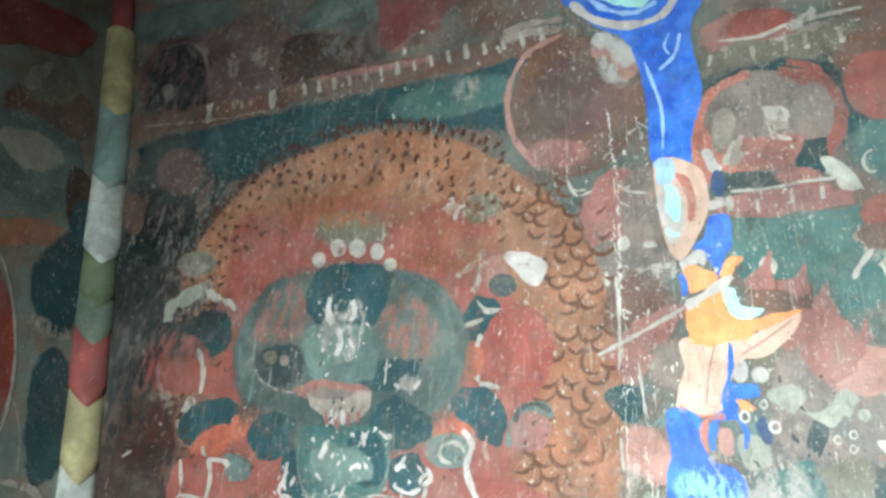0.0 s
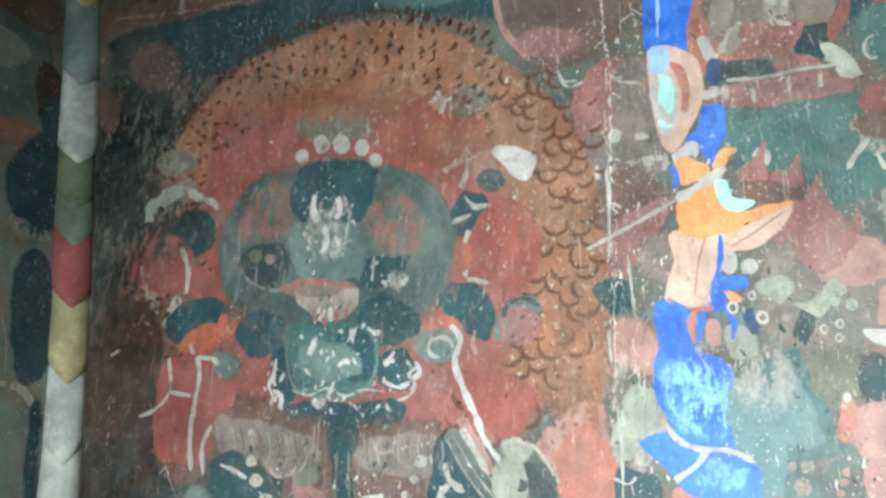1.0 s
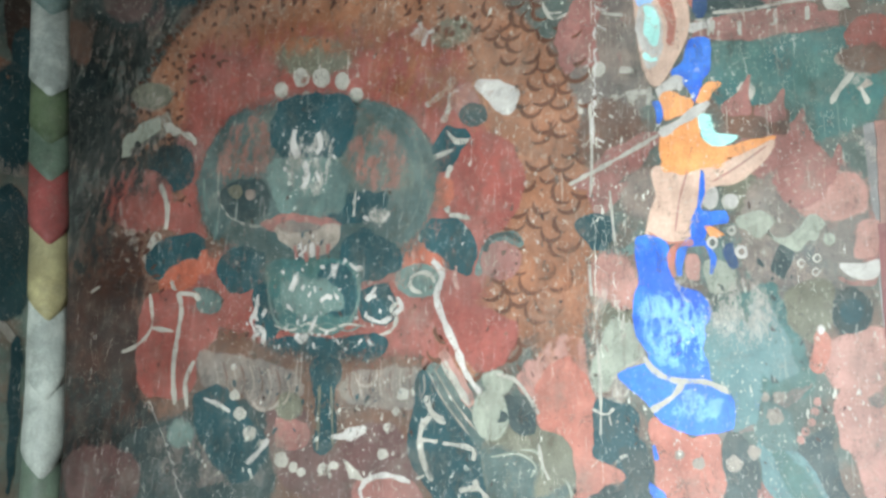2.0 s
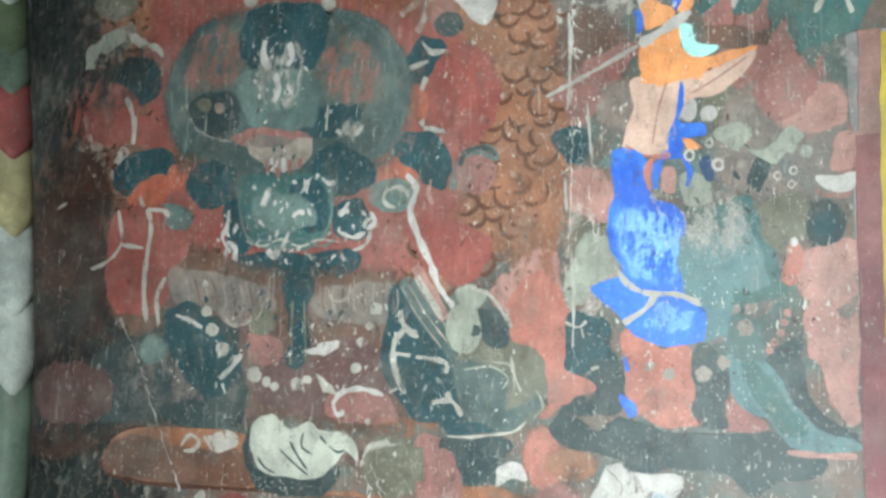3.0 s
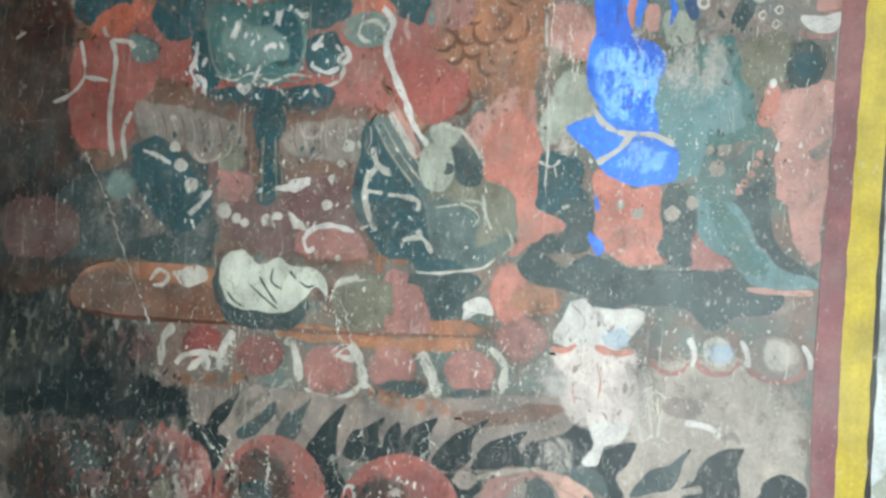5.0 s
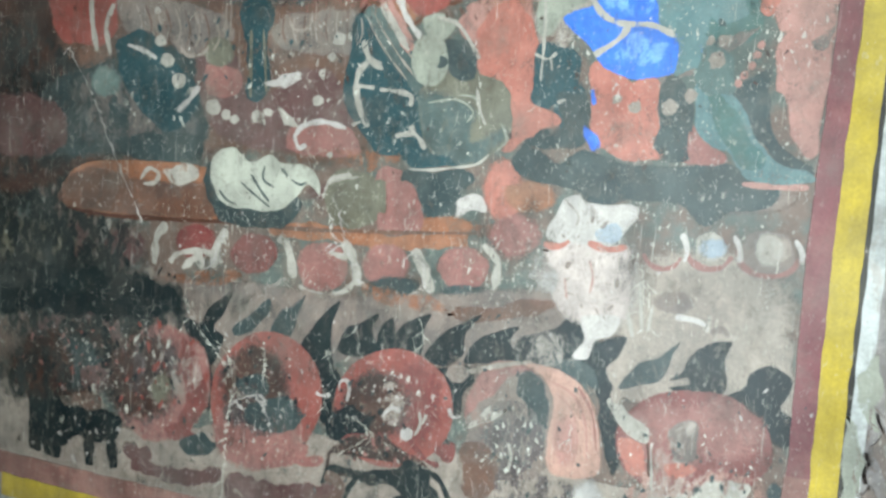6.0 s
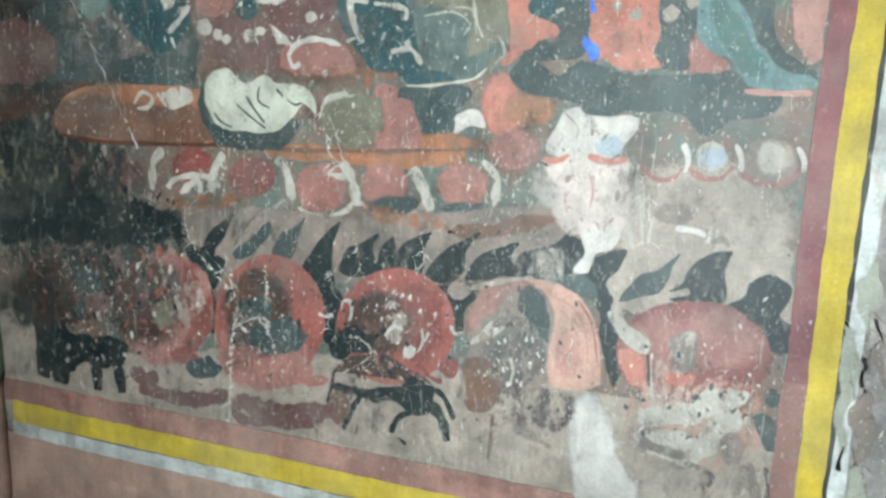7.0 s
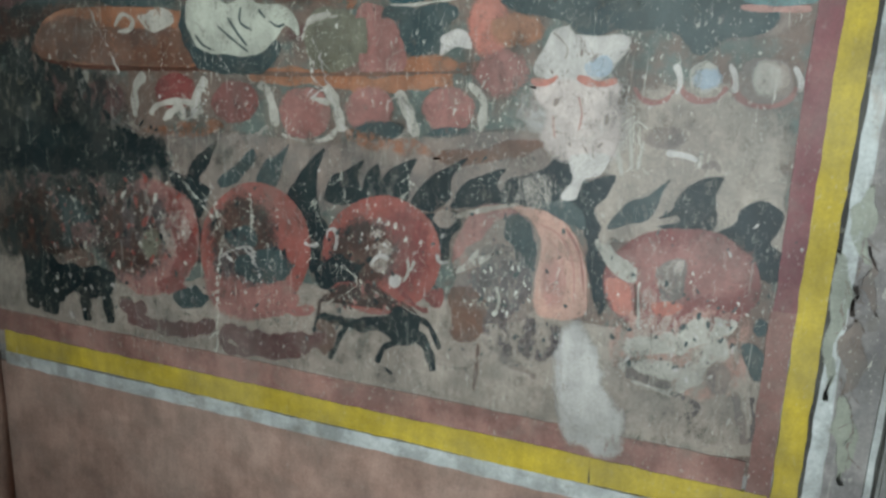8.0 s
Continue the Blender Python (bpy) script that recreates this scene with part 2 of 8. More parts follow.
def box(x0, x1, y0, y1, z0, z1, bevel=0.0):
    bm = bmesh.new()
    bmesh.ops.create_cube(bm, size=1, matrix=Matrix.LocRotScale(((x0 + x1) / 2, (y0 + y1) / 2, (z0 + z1) / 2), None, (x1 - x0, y1 - y0, z1 - z0)))
    if bevel:
        bmesh.ops.bevel(bm, geom=bm.edges, offset=bevel, segments=2, affect="EDGES")
    return bm


def structure(name, bm, material, label):
    return tagged(part(name, bm, material), label, "", "", "structure")


# ---- the room ----
WALL_Y = 1.3


def pole_x(z):
    """The corner of the old wall leans outwards as it rises."""
    f = min(max((z - 1.5) / 1.4, 0.0), 1.0)
    return -1.03 - 0.06 * (z - 0.9) - 0.03 * (z - 0.9) ** 2 - 0.05 * f * f * (3 - 2 * f)


EAST, SOUTH, TOP = 3.0, -2.0, 4.3
structure("floor", box(-2.2, EAST + 0.3, SOUTH - 0.3, WALL_Y + 0.4, -0.2, 0), EARTH, "beaten earth floor of the shrine room")
structure("ceiling", box(-2.2, EAST + 0.3, SOUTH - 0.3, WALL_Y + 0.4, TOP, TOP + 0.2), TIMBER, "dark weathered timber ceiling")
structure("wall_north", box(-2.2, EAST + 0.3, WALL_Y + 0.0005, WALL_Y + 0.4, 0, TOP), RENDER_COAT, "grey-brown plastered wall that carries the mural")
structure("wall_east", box(EAST, EAST + 0.3, SOUTH - 0.3, WALL_Y, 0, TOP), LIME, "plain earth-red washed side wall")
structure("wall_south_a", box(-2.2, DOOR_X0, SOUTH - 0.3, SOUTH, 0, TOP), LIME, "plain earth-red washed back wall beside the doorway")
structure("wall_south_b", box(DOOR_X1, EAST, SOUTH - 0.3, SOUTH, 0, TOP), LIME, "plain earth-red washed back wall beside the doorway")
structure("wall_south_c", box(DOOR_X0, DOOR_X1, SOUTH - 0.3, SOUTH, DOOR_H, TOP), LIME, "plain earth-red washed wall over the doorway")
structure("ground", box(-40, 40, -60, SOUTH - 0.3, -0.25, -0.02), EARTH, "bare earth courtyard outside the doorway")


def west_wall():
    bm = bmesh.new()
    rows = []
    for k in range(40):
        z = TOP * k / 39
        x = pole_x(z) - 0.062
        rows.append([bm.verts.new((x, WALL_Y - 0.0005, z)), bm.verts.new((x, SOUTH, z)), bm.verts.new((x - 0.4, SOUTH, z)), bm.verts.new((x - 0.4, WALL_Y - 0.0005, z))])
    for a, b in zip(rows, rows[1:]):
        for i in range(4):
            bm.faces.new((a[i], a[(i + 1) % 4], b[(i + 1) % 4], b[i]))
    bm.faces.new(rows[0][::-1]), bm.faces.new(rows[-1])
    bmesh.ops.recalc_face_normals(bm, faces=bm.faces)
    return bm


wall_west = structure("wall_west", west_wall(), WEST_GROUND, "dark painted side wall that leans back as it rises")


# ---- painting helpers: thin coats of paint, each a mesh of its own, laid over one another ----
coats = {"north": 0, "west": 0}


def on_wall(x, z, wall, depth):
    return (x, WALL_Y - depth, z) if wall == "north" else (pole_x(z) - 0.062 + depth, x, z)


def film(name, rings, closed, material, parent, wall, cap):
    """A coat between rings of (x, z, edge) points; cap: fill the last ring with a fan."""
    coats[wall] += 1
    depth = 0.003 + 0.000004 * coats[wall]
    bm = bmesh.new()
    edge = bm.verts.layers.float.new("edge")
    made = []
    for ring in rings:
        row = []
        for x, z, e in ring:
            v = bm.verts.new(on_wall(x, z, wall, depth))
            v[edge] = e
            row.append(v)
        made.append(row)
    for a, b in zip(made, made[1:]):
        n = len(a)
        for i in range(n if closed else n - 1):
            bm.faces.new((a[i], a[(i + 1) % n], b[(i + 1) % n], b[i]))
    if cap:
        last = made[-1]
        for a, b, c in tessellate_polygon([[Vector((x, z, 0)) for x, z, e in rings[-1]]]):
            if len({a, b, c}) == 3:
                bm.faces.new((last[a], last[b], last[c]))
    return part(name, bm, material, parent)


def wobble(x, z, size, amount):
    p = Vector((x / size, 3.7, z / size))
    return amount * noise.noise(p), amount * noise.noise(p + Vector((9.1, 4.2, 1.3)))


def oval(name, material, x, z, a, b, turn=0, rim=0.4, wild=0.05, wall="north"):
    """An oval coat of half-axes a and b; rim: how much of it thins out; wild: how uneven its outline is."""
    ct, st = math.cos(radians(turn)), math.sin(radians(turn))
    n = 40
    outline = []
    for i in range(n):
        u, v = a * math.cos(math.tau * i / n), b * math.sin(math.tau * i / n)
        px, pz = x + u * ct - v * st, z + u * st + v * ct
        dx, dz = wobble(px, pz, max(0.012, 0.7 * b), wild * 1.8 * b)
        outline.append((px + dx, pz + dz))
    rim = min(0.95, max(1.4 * rim, 0.008 / b))
    rings = [[(x + (px - x) * s, z + (pz - z) * s, e) for px, pz in outline] for s, e in ((1 + rim * 0.4, 0), (1 - rim * 0.6, 1))]
    return film(name, rings, True, material, mural if wall == "north" else west_mural, wall, True)


def spline(points, steps, closed):
    out, n = [], len(points)
    spans = n if closed else n - 1
    at = (lambda i: points[i % n]) if closed else (lambda i: points[min(max(i, 0), n - 1)])
    for i in range(spans):
        p0, p1, p2, p3 = at(i - 1), at(i), at(i + 1), at(i + 2)
        for k in range(steps):
            t = k / steps
            out.append(tuple(0.5 * (2 * p1[j] + (p2[j] - p0[j]) * t + (2 * p0[j] - 5 * p1[j] + 4 * p2[j] - p3[j]) * t * t + (3 * p1[j] - p0[j] - 3 * p2[j] + p3[j]) * t ** 3) for j in (0, 1)))
    if not closed:
        out.append(tuple(points[-1]))
    return out


def patch(name, material, *corners, rim=0.3, wild=0.012, wall="north"):
    """A freely shaped coat through a few corners, with a soft, uneven outline."""
    line = spline(corners, 8, True)
    line = [(x + wobble(x, z, 0.04, wild)[0], z + wobble(x, z, 0.04, wild)[1]) for x, z in line]
    n = len(line)
    area = sum(line[i][0] * line[(i + 1) % n][1] - line[(i + 1) % n][0] * line[i][1] for i in range(n)) / 2
    if area < 0:
        line.reverse()
    soft = max(0.008, min(1.5 * rim, 0.5) * 0.3 * math.sqrt(abs(area)))
    rings = [[], []]
    for i, (x, z) in enumerate(line):
        (ax, az), (bx, bz) = line[i - 1], line[(i + 1) % n]
        long = math.hypot(bx - ax, bz - az) or 1.0
        nx, nz = (bz - az) / long, -(bx - ax) / long
        for ring, s, e in zip(rings, (0.45, -0.55), (0, 1)):
            ring.append((x + nx * soft * s, z + nz * soft * s, e))
    return film(name, rings, True, material, mural if wall == "north" else west_mural, wall, True)


def stroke(name, material, width, *points, taper=0.15, rim=0.6, wild=0.45, wall="north"):
    """A brush stroke along a few points; taper: its width at the ends."""
    line = spline(points, 7, False)
    n = len(line)
    rows = [[], [], [], []]
    for i, (x, z) in enumerate(line):
        (ax, az), (bx, bz) = line[max(i - 1, 0)], line[min(i + 1, n - 1)]
        long = math.hypot(bx - ax, bz - az) or 1.0
        nx, nz = -(bz - az) / long, (bx - ax) / long
        f = i / (n - 1)
        w = width / 2 * (taper + (1 - taper) * min(1.0, 1.5 * math.sin(math.pi * f) ** 0.6)) * (1 + wild * 1.6 * noise.noise(Vector((x / 0.03, 1.1, z / 0.03))))
        e = 0.0 if i in (0, n - 1) else 1.0
        for row, s, m in zip(rows, (1 + rim * 0.5, 1 - rim * 0.5, -1 + rim * 0.5, -1 - rim * 0.5), (0, 1, 1, 0)):
            row.append((x + nx * w * s, z + nz * w * s, e * m))
    return film(name, rows, False, material, mural if wall == "north" else west_mural, wall, False)


def marks(name, material, places, width, parent, wall="north"):
    """Many small brush marks (polylines of three points) as one coat."""
    coats[wall] += 4
    base = 0.003 + 0.000004 * (coats[wall] - 3)
    bm = bmesh.new()
    edge = bm.verts.layers.float.new("edge")
    for i, ((ax, az), (bx, bz), (cx, cz)) in enumerate(places):
        depth = base + 0.000004 * (i % 4)
        long = math.hypot(cx - ax, cz - az) or 1.0
        nx, nz = -(cz - az) / long, (cx - ax) / long
        w = width * random.uniform(0.6, 1.4)
        row = []
        for (px, pz), s in (((ax, az), 0.3), ((bx, bz), 1.0), ((cx, cz), 0.35)):
            trio = []
            for side, e in ((1, 0.25), (0, 1.0), (-1, 0.25)):
                v = bm.verts.new(on_wall(px + nx * w * s * side, pz + nz * w * s * side, wall, depth))
                v[edge] = e
                trio.append(v)
            row.append(trio)
        for a, b in zip(row, row[1:]):
            for k in (0, 1):
                bm.faces.new((a[k], a[k + 1], b[k + 1], b[k]))
    return tagged(part(name, bm, material, parent), kind="stuff")


mural_base = box(-1.7, 1.06, WALL_Y - 0.002, WALL_Y, 0.62, 2.37)
bmesh.ops.create_cube(mural_base, size=1, matrix=Matrix.LocRotScale((-0.1, WALL_Y - 0.001, 3.17), None, (3.2, 0.002, 1.6)))
mural = tagged(part("mural", mural_base, GROUND), "old wall painting in red, teal and blue, flaked and rubbed", "wall painting")
west_mural = wall_west


def flame(name, material, width, *points):
    """A flame tongue: broad at its foot, drawn out to a curled tip."""
    line = spline(points, 8, False)
    n = len(line)
    rows = [[], [], [], []]
    for i, (x, z) in enumerate(line):
        (ax, az), (bx, bz) = line[max(i - 1, 0)], line[min(i + 1, n - 1)]
        long = math.hypot(bx - ax, bz - az) or 1.0
        nx, nz = -(bz - az) / long, (bx - ax) / long
        f = i / (n - 1)
        w = width / 2 * (0.55 + 0.75 * math.sin(math.pi * min(1, f * 1.35 + 0.1))) * (1 - f ** 2.2) + 0.001
        e = 0.0 if i in (0, n - 1) else 1.0
        for row, s, m in zip(rows, (1.15, 0.8, -0.8, -1.15), (0, 1, 1, 0)):
            row.append((x + nx * w * s, z + nz * w * s, e * m))
    return film(name, rows, False, material, mural, "north", False)


def drips(name, material, width, count, start, end, run):
    """A row of small drop-shaped runs under a ledge."""
    for i in range(count):
        f = i / (count - 1)
        x, z = start[0] + (end[0] - start[0]) * f, start[1] + (end[1] - start[1]) * f
        s = random.uniform(0.75, 1.2)
        stroke(name, material, width * s, (x + run[0] * s, z + run[1] * s), (x + run[0] * 0.4, z + run[1] * 0.4), (x, z), taper=0.5)


def specks(name, material, x, z, a, b, turn, count, size):
    """Chips where the paint has flaked off to the pale ground, scattered over an oval, as one coat."""
    coats["north"] += 1
    depth = 0.003 + 0.000004 * coats["north"]
    ct, st = math.cos(radians(turn)), math.sin(radians(turn))
    verts, faces, rims = [], [], []
    places = []
    for _ in range(count):
        r, w = math.sqrt(random.random()), random.uniform(0, math.tau)
        u, v = a * r * math.cos(w), b * r * math.sin(w)
        px, pz = x + u * ct - v * st, z + u * st + v * ct
        s = size * random.choice((0.3, 0.4, 0.5, 0.6, 0.8, 1.3)) * 0.4
        if any(abs(px - qx) < s + q and abs(pz - qz) < 2.5 * (s + q) for qx, qz, q in places):
            continue
        places.append((px, pz, 1.3 * s))
        tall, lean = random.uniform(0.9, 2.2), random.uniform(-0.6, 0.6)
        first = len(verts)
        verts.append(on_wall(px, pz, "north", depth))
        rims.append(1.0)
        n = 8
        for i in range(n):
            q = s * random.uniform(0.45, 1.25)
            dx, dz = q * math.cos(math.tau * i / n), q * tall * math.sin(math.tau * i / n)
            verts.append(on_wall(px + dx + lean * dz, pz + dz, "north", depth))
            rims.append(0.45)
        faces += [(first, first + 1 + i, first + 1 + (i + 1) % n) for i in range(n)]
    mesh = bpy.data.meshes.new(name)
    mesh.from_pydata(verts, [], faces)
    mesh.attributes.new("edge", "FLOAT", "POINT").data.foreach_set("value", rims)
    mesh.materials.append(material)
    ob = new(name, mesh)
    ob.parent = mural
    return tagged(ob, kind="stuff")


def curl_marks(name, material, cx, cz, a, b, turn, inner, where, step, size, bow):
    """Rows of short curled brush marks over a ring of the halo, kept where the test says so."""
    places = []
    ct, st = math.cos(radians(turn)), math.sin(radians(turn))
    q = inner
    odd = 0
    while q < 1.0:
        n = int(math.tau * math.sqrt(a * b) * q / step)
        for i in range(n):
            w = math.tau * (i + 0.5 * odd + random.uniform(-0.25, 0.25)) / n
            u, v = a * q * math.cos(w), b * q * math.sin(w)
            x, z = cx + u * ct - v * st + random.uniform(-0.2, 0.2) * step, cz + u * st + v * ct + random.uniform(-0.3, 0.3) * step
            if not where(x, z) or random.random() < 0.25:
                continue
            out = Vector((x - cx, z - cz)).normalized()
            side = Vector((out.y, -out.x)) * random.choice((1, 1, -1))
            s = size * random.uniform(0.6, 1.2)
            m, e = out * s * 0.5 + side * s * bow, out * s * (1 - 0.5 * bow) + side * s * 0.3
            places.append(((x, z), (x + m.x, z + m.y), (x + e.x, z + e.y)))
        q += step * 0.8 / math.sqrt(a * b)
        odd = 1 - odd
    return marks(name, material, places, size * 0.34, mural)


def whole_film(name, material):
    coats["north"] += 1
    depth = 0.003 + 0.000004 * coats["north"]
    bm = bmesh.new()
    bm.faces.new([bm.verts.new(on_wall(x, z, "north", depth)) for x, z in ((-1.6, 0.64), (1.056, 0.64), (1.056, 3.9), (-1.6, 3.9))])
    return tagged(part(name, bm, material, mural), kind="stuff")


def scallops(name, material, x0, x1, z0, z1, step, radius, inside):
    """Staggered rows of crescents, like the scales of a halo, where the test lets them stand."""
    coats["north"] += 4
    base = 0.003 + 0.000004 * (coats["north"] - 3)
    verts, faces, rims = [], [], []
    row = column = 0
    z = z0
    while z < z1:
        x = x0 + (0.5 * step if row % 2 else 0)
        while x < x1:
            column += 1
            depth = base + 0.000004 * (2 * (row % 2) + column % 2)
            px, pz = x + random.uniform(-0.25, 0.25) * step, z + random.uniform(-0.2, 0.2) * step
            if inside(px, pz) and random.random() < 0.85:
                r, facing, reach = radius * random.uniform(0.75, 1.2), radians(random.uniform(200, 320)), radians(random.uniform(60, 105))
                first, n = len(verts), 9
                for i in range(n):
                    f = i / (n - 1)
                    a = facing + reach * (2 * f - 1)
                    w = radius * (0.06 + 0.28 * math.sin(math.pi * f))
                    for s, e in ((1, 0.2), (0, 1.0), (-1, 0.2)):
                        q = r + w * s
                        verts.append(on_wall(px + q * math.cos(a), pz + q * math.sin(a), "north", depth))
                        rims.append(e)
                for i in range(n - 1):
                    for k in (0, 1):
                        faces.append((first + 3 * i + k, first + 3 * i + k + 1, first + 3 * i + k + 4, first + 3 * i + k + 3))
            x += step
        z += step * 0.62
        row += 1
    mesh = bpy.data.meshes.new(name)
    mesh.from_pydata(verts, [], faces)
    mesh.attributes.new("edge", "FLOAT", "POINT").data.foreach_set("value", rims)
    mesh.materials.append(material)
    ob = new(name, mesh)
    ob.parent = mural
    return tagged(ob, kind="stuff")


def crack(name, material, width, *points):
    """A hair crack: a jagged, broken pale line with short forks."""
    line = spline(points, 14, False)
    coats["north"] += 1
    depth = 0.003 + 0.000004 * coats["north"]
    verts, faces, rims = [], [], []

    def run(path):
        last = None
        for i, (x, z) in enumerate(path):
            w = width * random.choice((0.25, 0.4, 0.6, 0.9, 1.3)) * 0.7
            here = len(verts)
            verts.extend([on_wall(x - w, z, "north", depth), on_wall(x, z, "north", depth), on_wall(x + w, z, "north", depth)])
            rims.extend([0.1, 1.0, 0.1])
            if last is not None and random.random() < 0.9:
                faces.extend([(last, last + 1, here + 1, here), (last + 1, last + 2, here + 2, here + 1)])
            last = here

    path = [(x + random.uniform(-1, 1) * 0.004, z + random.uniform(-1, 1) * 0.003) for x, z in line]
    run(path)
    for _ in range(len(points)):
        x, z = random.choice(path)
        way = random.choice((-1, 1))
        run([(x + way * 0.006 * k + random.uniform(-0.002, 0.002), z - 0.005 * k) for k in range(5)])
    mesh = bpy.data.meshes.new(name)
    mesh.from_pydata(verts, [], faces)
    mesh.attributes.new("edge", "FLOAT", "POINT").data.foreach_set("value", rims)
    mesh.materials.append(material)
    ob = new(name, mesh)
    ob.parent = mural
    return ob


# ---- the mural's coats, from the background up ----

# upper background
patch("dark_sky_band", DARKTEAL, (-1.323, 3.3), (-0.875, 3.297), (-0.388, 3.28), (0.03, 3.254), (0.324, 3.284), (0.405, 3.14), (0.284, 2.985), (-0.287, 3.122), (-0.779, 3.035), (-1.099, 3.081))
oval("dark_ground", SOOT_DIM, -1.047, 2.922, 0.377, 0.248, -37, rim=0.5)
oval("dark_ground", SOOT_DIM, -1.153, 2.724, 0.258, 0.148, -63, rim=0.6)
oval("faded_field", MUD, -0.567, 3.573, 0.816, 0.178, -8, rim=0.5)
oval("brown_field", UMBER, -0.064, 3.482, 0.265, 0.129, -9, rim=0.5)
oval("green_field", GREYTEAL, -0.382, 3.642, 0.265, 0.087, -13, rim=0.6)
oval("roundel", UMBER, -0.815, 3.541, 0.277, 0.167, -58, rim=0.3)
stroke("roundel_rim", MAROON, 0.026, (-0.966, 3.466), (-1.024, 3.65), (-0.97, 3.781), (-0.833, 3.781), (-0.692, 3.657), (-0.619, 3.482), (-0.641, 3.342), taper=0.7)
oval("pale_shape", MUD, -0.819, 3.501, 0.141, 0.088, -51, rim=0.5)
oval("pale_shape", DUST, -0.879, 3.544, 0.084, 0.036, -74, rim=0.7)
oval("pale_shape", DUST, -0.752, 3.53, 0.072, 0.034, -73, rim=0.7)
stroke("pale_run", DUST, 0.026, (-0.979, 3.397), (-0.968, 3.309))
stroke("pale_run", DUST, 0.034, (-0.676, 3.361), (-0.661, 3.287))
oval("roundel", MAROON, -1.124, 3.636, 0.291, 0.171, -52, rim=0.4)
oval("pale_shape", DUST, -1.18, 3.504, 0.075, 0.042, -60, rim=0.7)
oval("pale_shape", DUST, -1.113, 3.669, 0.089, 0.052, -48, rim=0.8)
oval("roundel", MAROON, -1.041, 3.117, 0.175, 0.113, -42, rim=0.3)
oval("dark_shape", SOOT_DIM, -1.081, 2.988, 0.178, 0.085, -19, rim=0.6)
oval("brown_shape", UMBER, -1.262, 3, 0.105, 0.057, -62, rim=0.5)
oval("roundel", MUD, -0.148, 3.49, 0.26, 0.127, -27, rim=0.4)
oval("red_shape", DUSTYRED, -0.209, 3.51, 0.125, 0.063, -77, rim=0.6)
stroke("lotus_ledge", UMBER, 0.095, (-0.992, 3.352), (-0.535, 3.356), (-0.175, 3.321), (0.125, 3.292), (0.393, 3.272), taper=0.8)
stroke("ledge_line", DUSTYRED, 0.027, (-0.564, 3.4), (-0.307, 3.361), (-0.052, 3.333))
stroke("pale_bone", BEIGE, 0.035, (0.181, 3.337), (0.272, 3.333), (0.377, 3.308))
stroke("pale_bone", OLIVE, 0.035, (-0.2, 3.387), (-0.085, 3.39))
drips("drip", PALE, 0.014, 15, (-0.55, 3.325), (0.316, 3.283), (-0.011, 0.054))
oval("green_ground", TEAL, 0.027, 3.161, 0.245, 0.079, -5, rim=0.5)
oval("dust_spot", DUST, 0.07, 3.176, 0.053, 0.037, -37, rim=0.8)
oval("roundel", UMBER, 0.405, 3.042, 0.255, 0.192, -75, rim=0.1)
stroke("roundel_rim", PINK, 0.018, (0.302, 2.851), (0.222, 2.976), (0.206, 3.131), (0.266, 3.253), (0.379, 3.291), taper=0.7)
oval("pale_shape", LIMEWASH, 0.534, 3.148, 0.081, 0.058, 90, rim=0.4)
stroke("pale_shape", PINK, 0.044, (0.458, 3.211), (0.528, 3.168), (0.569, 3.072))
oval("rubbed_shape", DUSTYRED, 0.355, 2.886, 0.099, 0.051, -17, rim=0.6)
patch("rubbed_shape", MAROON, (0.304, 3.151), (0.391, 3.203), (0.485, 3.115), (0.493, 2.966), (0.397, 2.92), (0.318, 3.013), rim=0.5)
stroke("pale_curl", PALE, 0.011, (0.384, 2.784), (0.406, 2.743), (0.459, 2.752))
oval("dark_ground", DARKTEAL, 0.94, 2.897, 0.216, 0.138, -21, rim=0.5)
patch("teal_field", TEAL, (0.745, 2.601), (0.928, 2.595), (1.104, 2.574), (1.093, 2.394), (0.958, 2.337), (0.833, 2.405), (0.758, 2.484))
oval("brown_field", UMBER, 1.203, 3.029, 0.252, 0.157, 86, rim=0.4)
oval("green_field", TEAL, 1.139, 2.721, 0.101, 0.094, -62, rim=0.5)

# upper right roundel and ledges
oval("roundel", DUSTYRED, 0.869, 3.13, 0.129, 0.078, -14, rim=0.3)
stroke("lotus_ledge", OLIVE, 0.066, (0.745, 3.063), (0.889, 3.061), (1.09, 3.037), taper=0.8)
stroke("pale_bone", PALE, 0.014, (0.795, 3.1), (0.892, 3.086), (0.972, 3.089), (1.135, 3.091))
stroke("pale_bone", BEIGE, 0.032, (0.997, 3.086), (1.037, 3.098), (1.097, 3.085))
stroke("pale_bone", BEIGE, 0.02, (0.961, 3.156), (0.988, 3.115), (1.003, 3.079))
drips("drip", PALE, 0.012, 5, (0.768, 3.056), (1.077, 3.033), (0.009, 0.041))
oval("roundel", TAUPE, 0.888, 2.85, 0.174, 0.149, -41, rim=0.08)
stroke("roundel_rim", SALMON, 0.032, (0.844, 2.706), (0.758, 2.775), (0.726, 2.88), (0.769, 2.973), (0.866, 3.007), taper=0.7)
stroke("roundel_rim", RED, 0.031, (0.925, 2.998), (0.997, 2.945), (1.036, 2.869), (1.033, 2.791), (0.991, 2.73), taper=0.7)
oval("grey_shape", TAUPE, 0.98, 2.837, 0.064, 0.045, 89, rim=0.5)
oval("pale_shape", BEIGE, 0.784, 2.864, 0.057, 0.027, 79, rim=0.3)
oval("pale_shape", BEIGE, 0.962, 2.905, 0.028, 0.017, 87, rim=0.4)
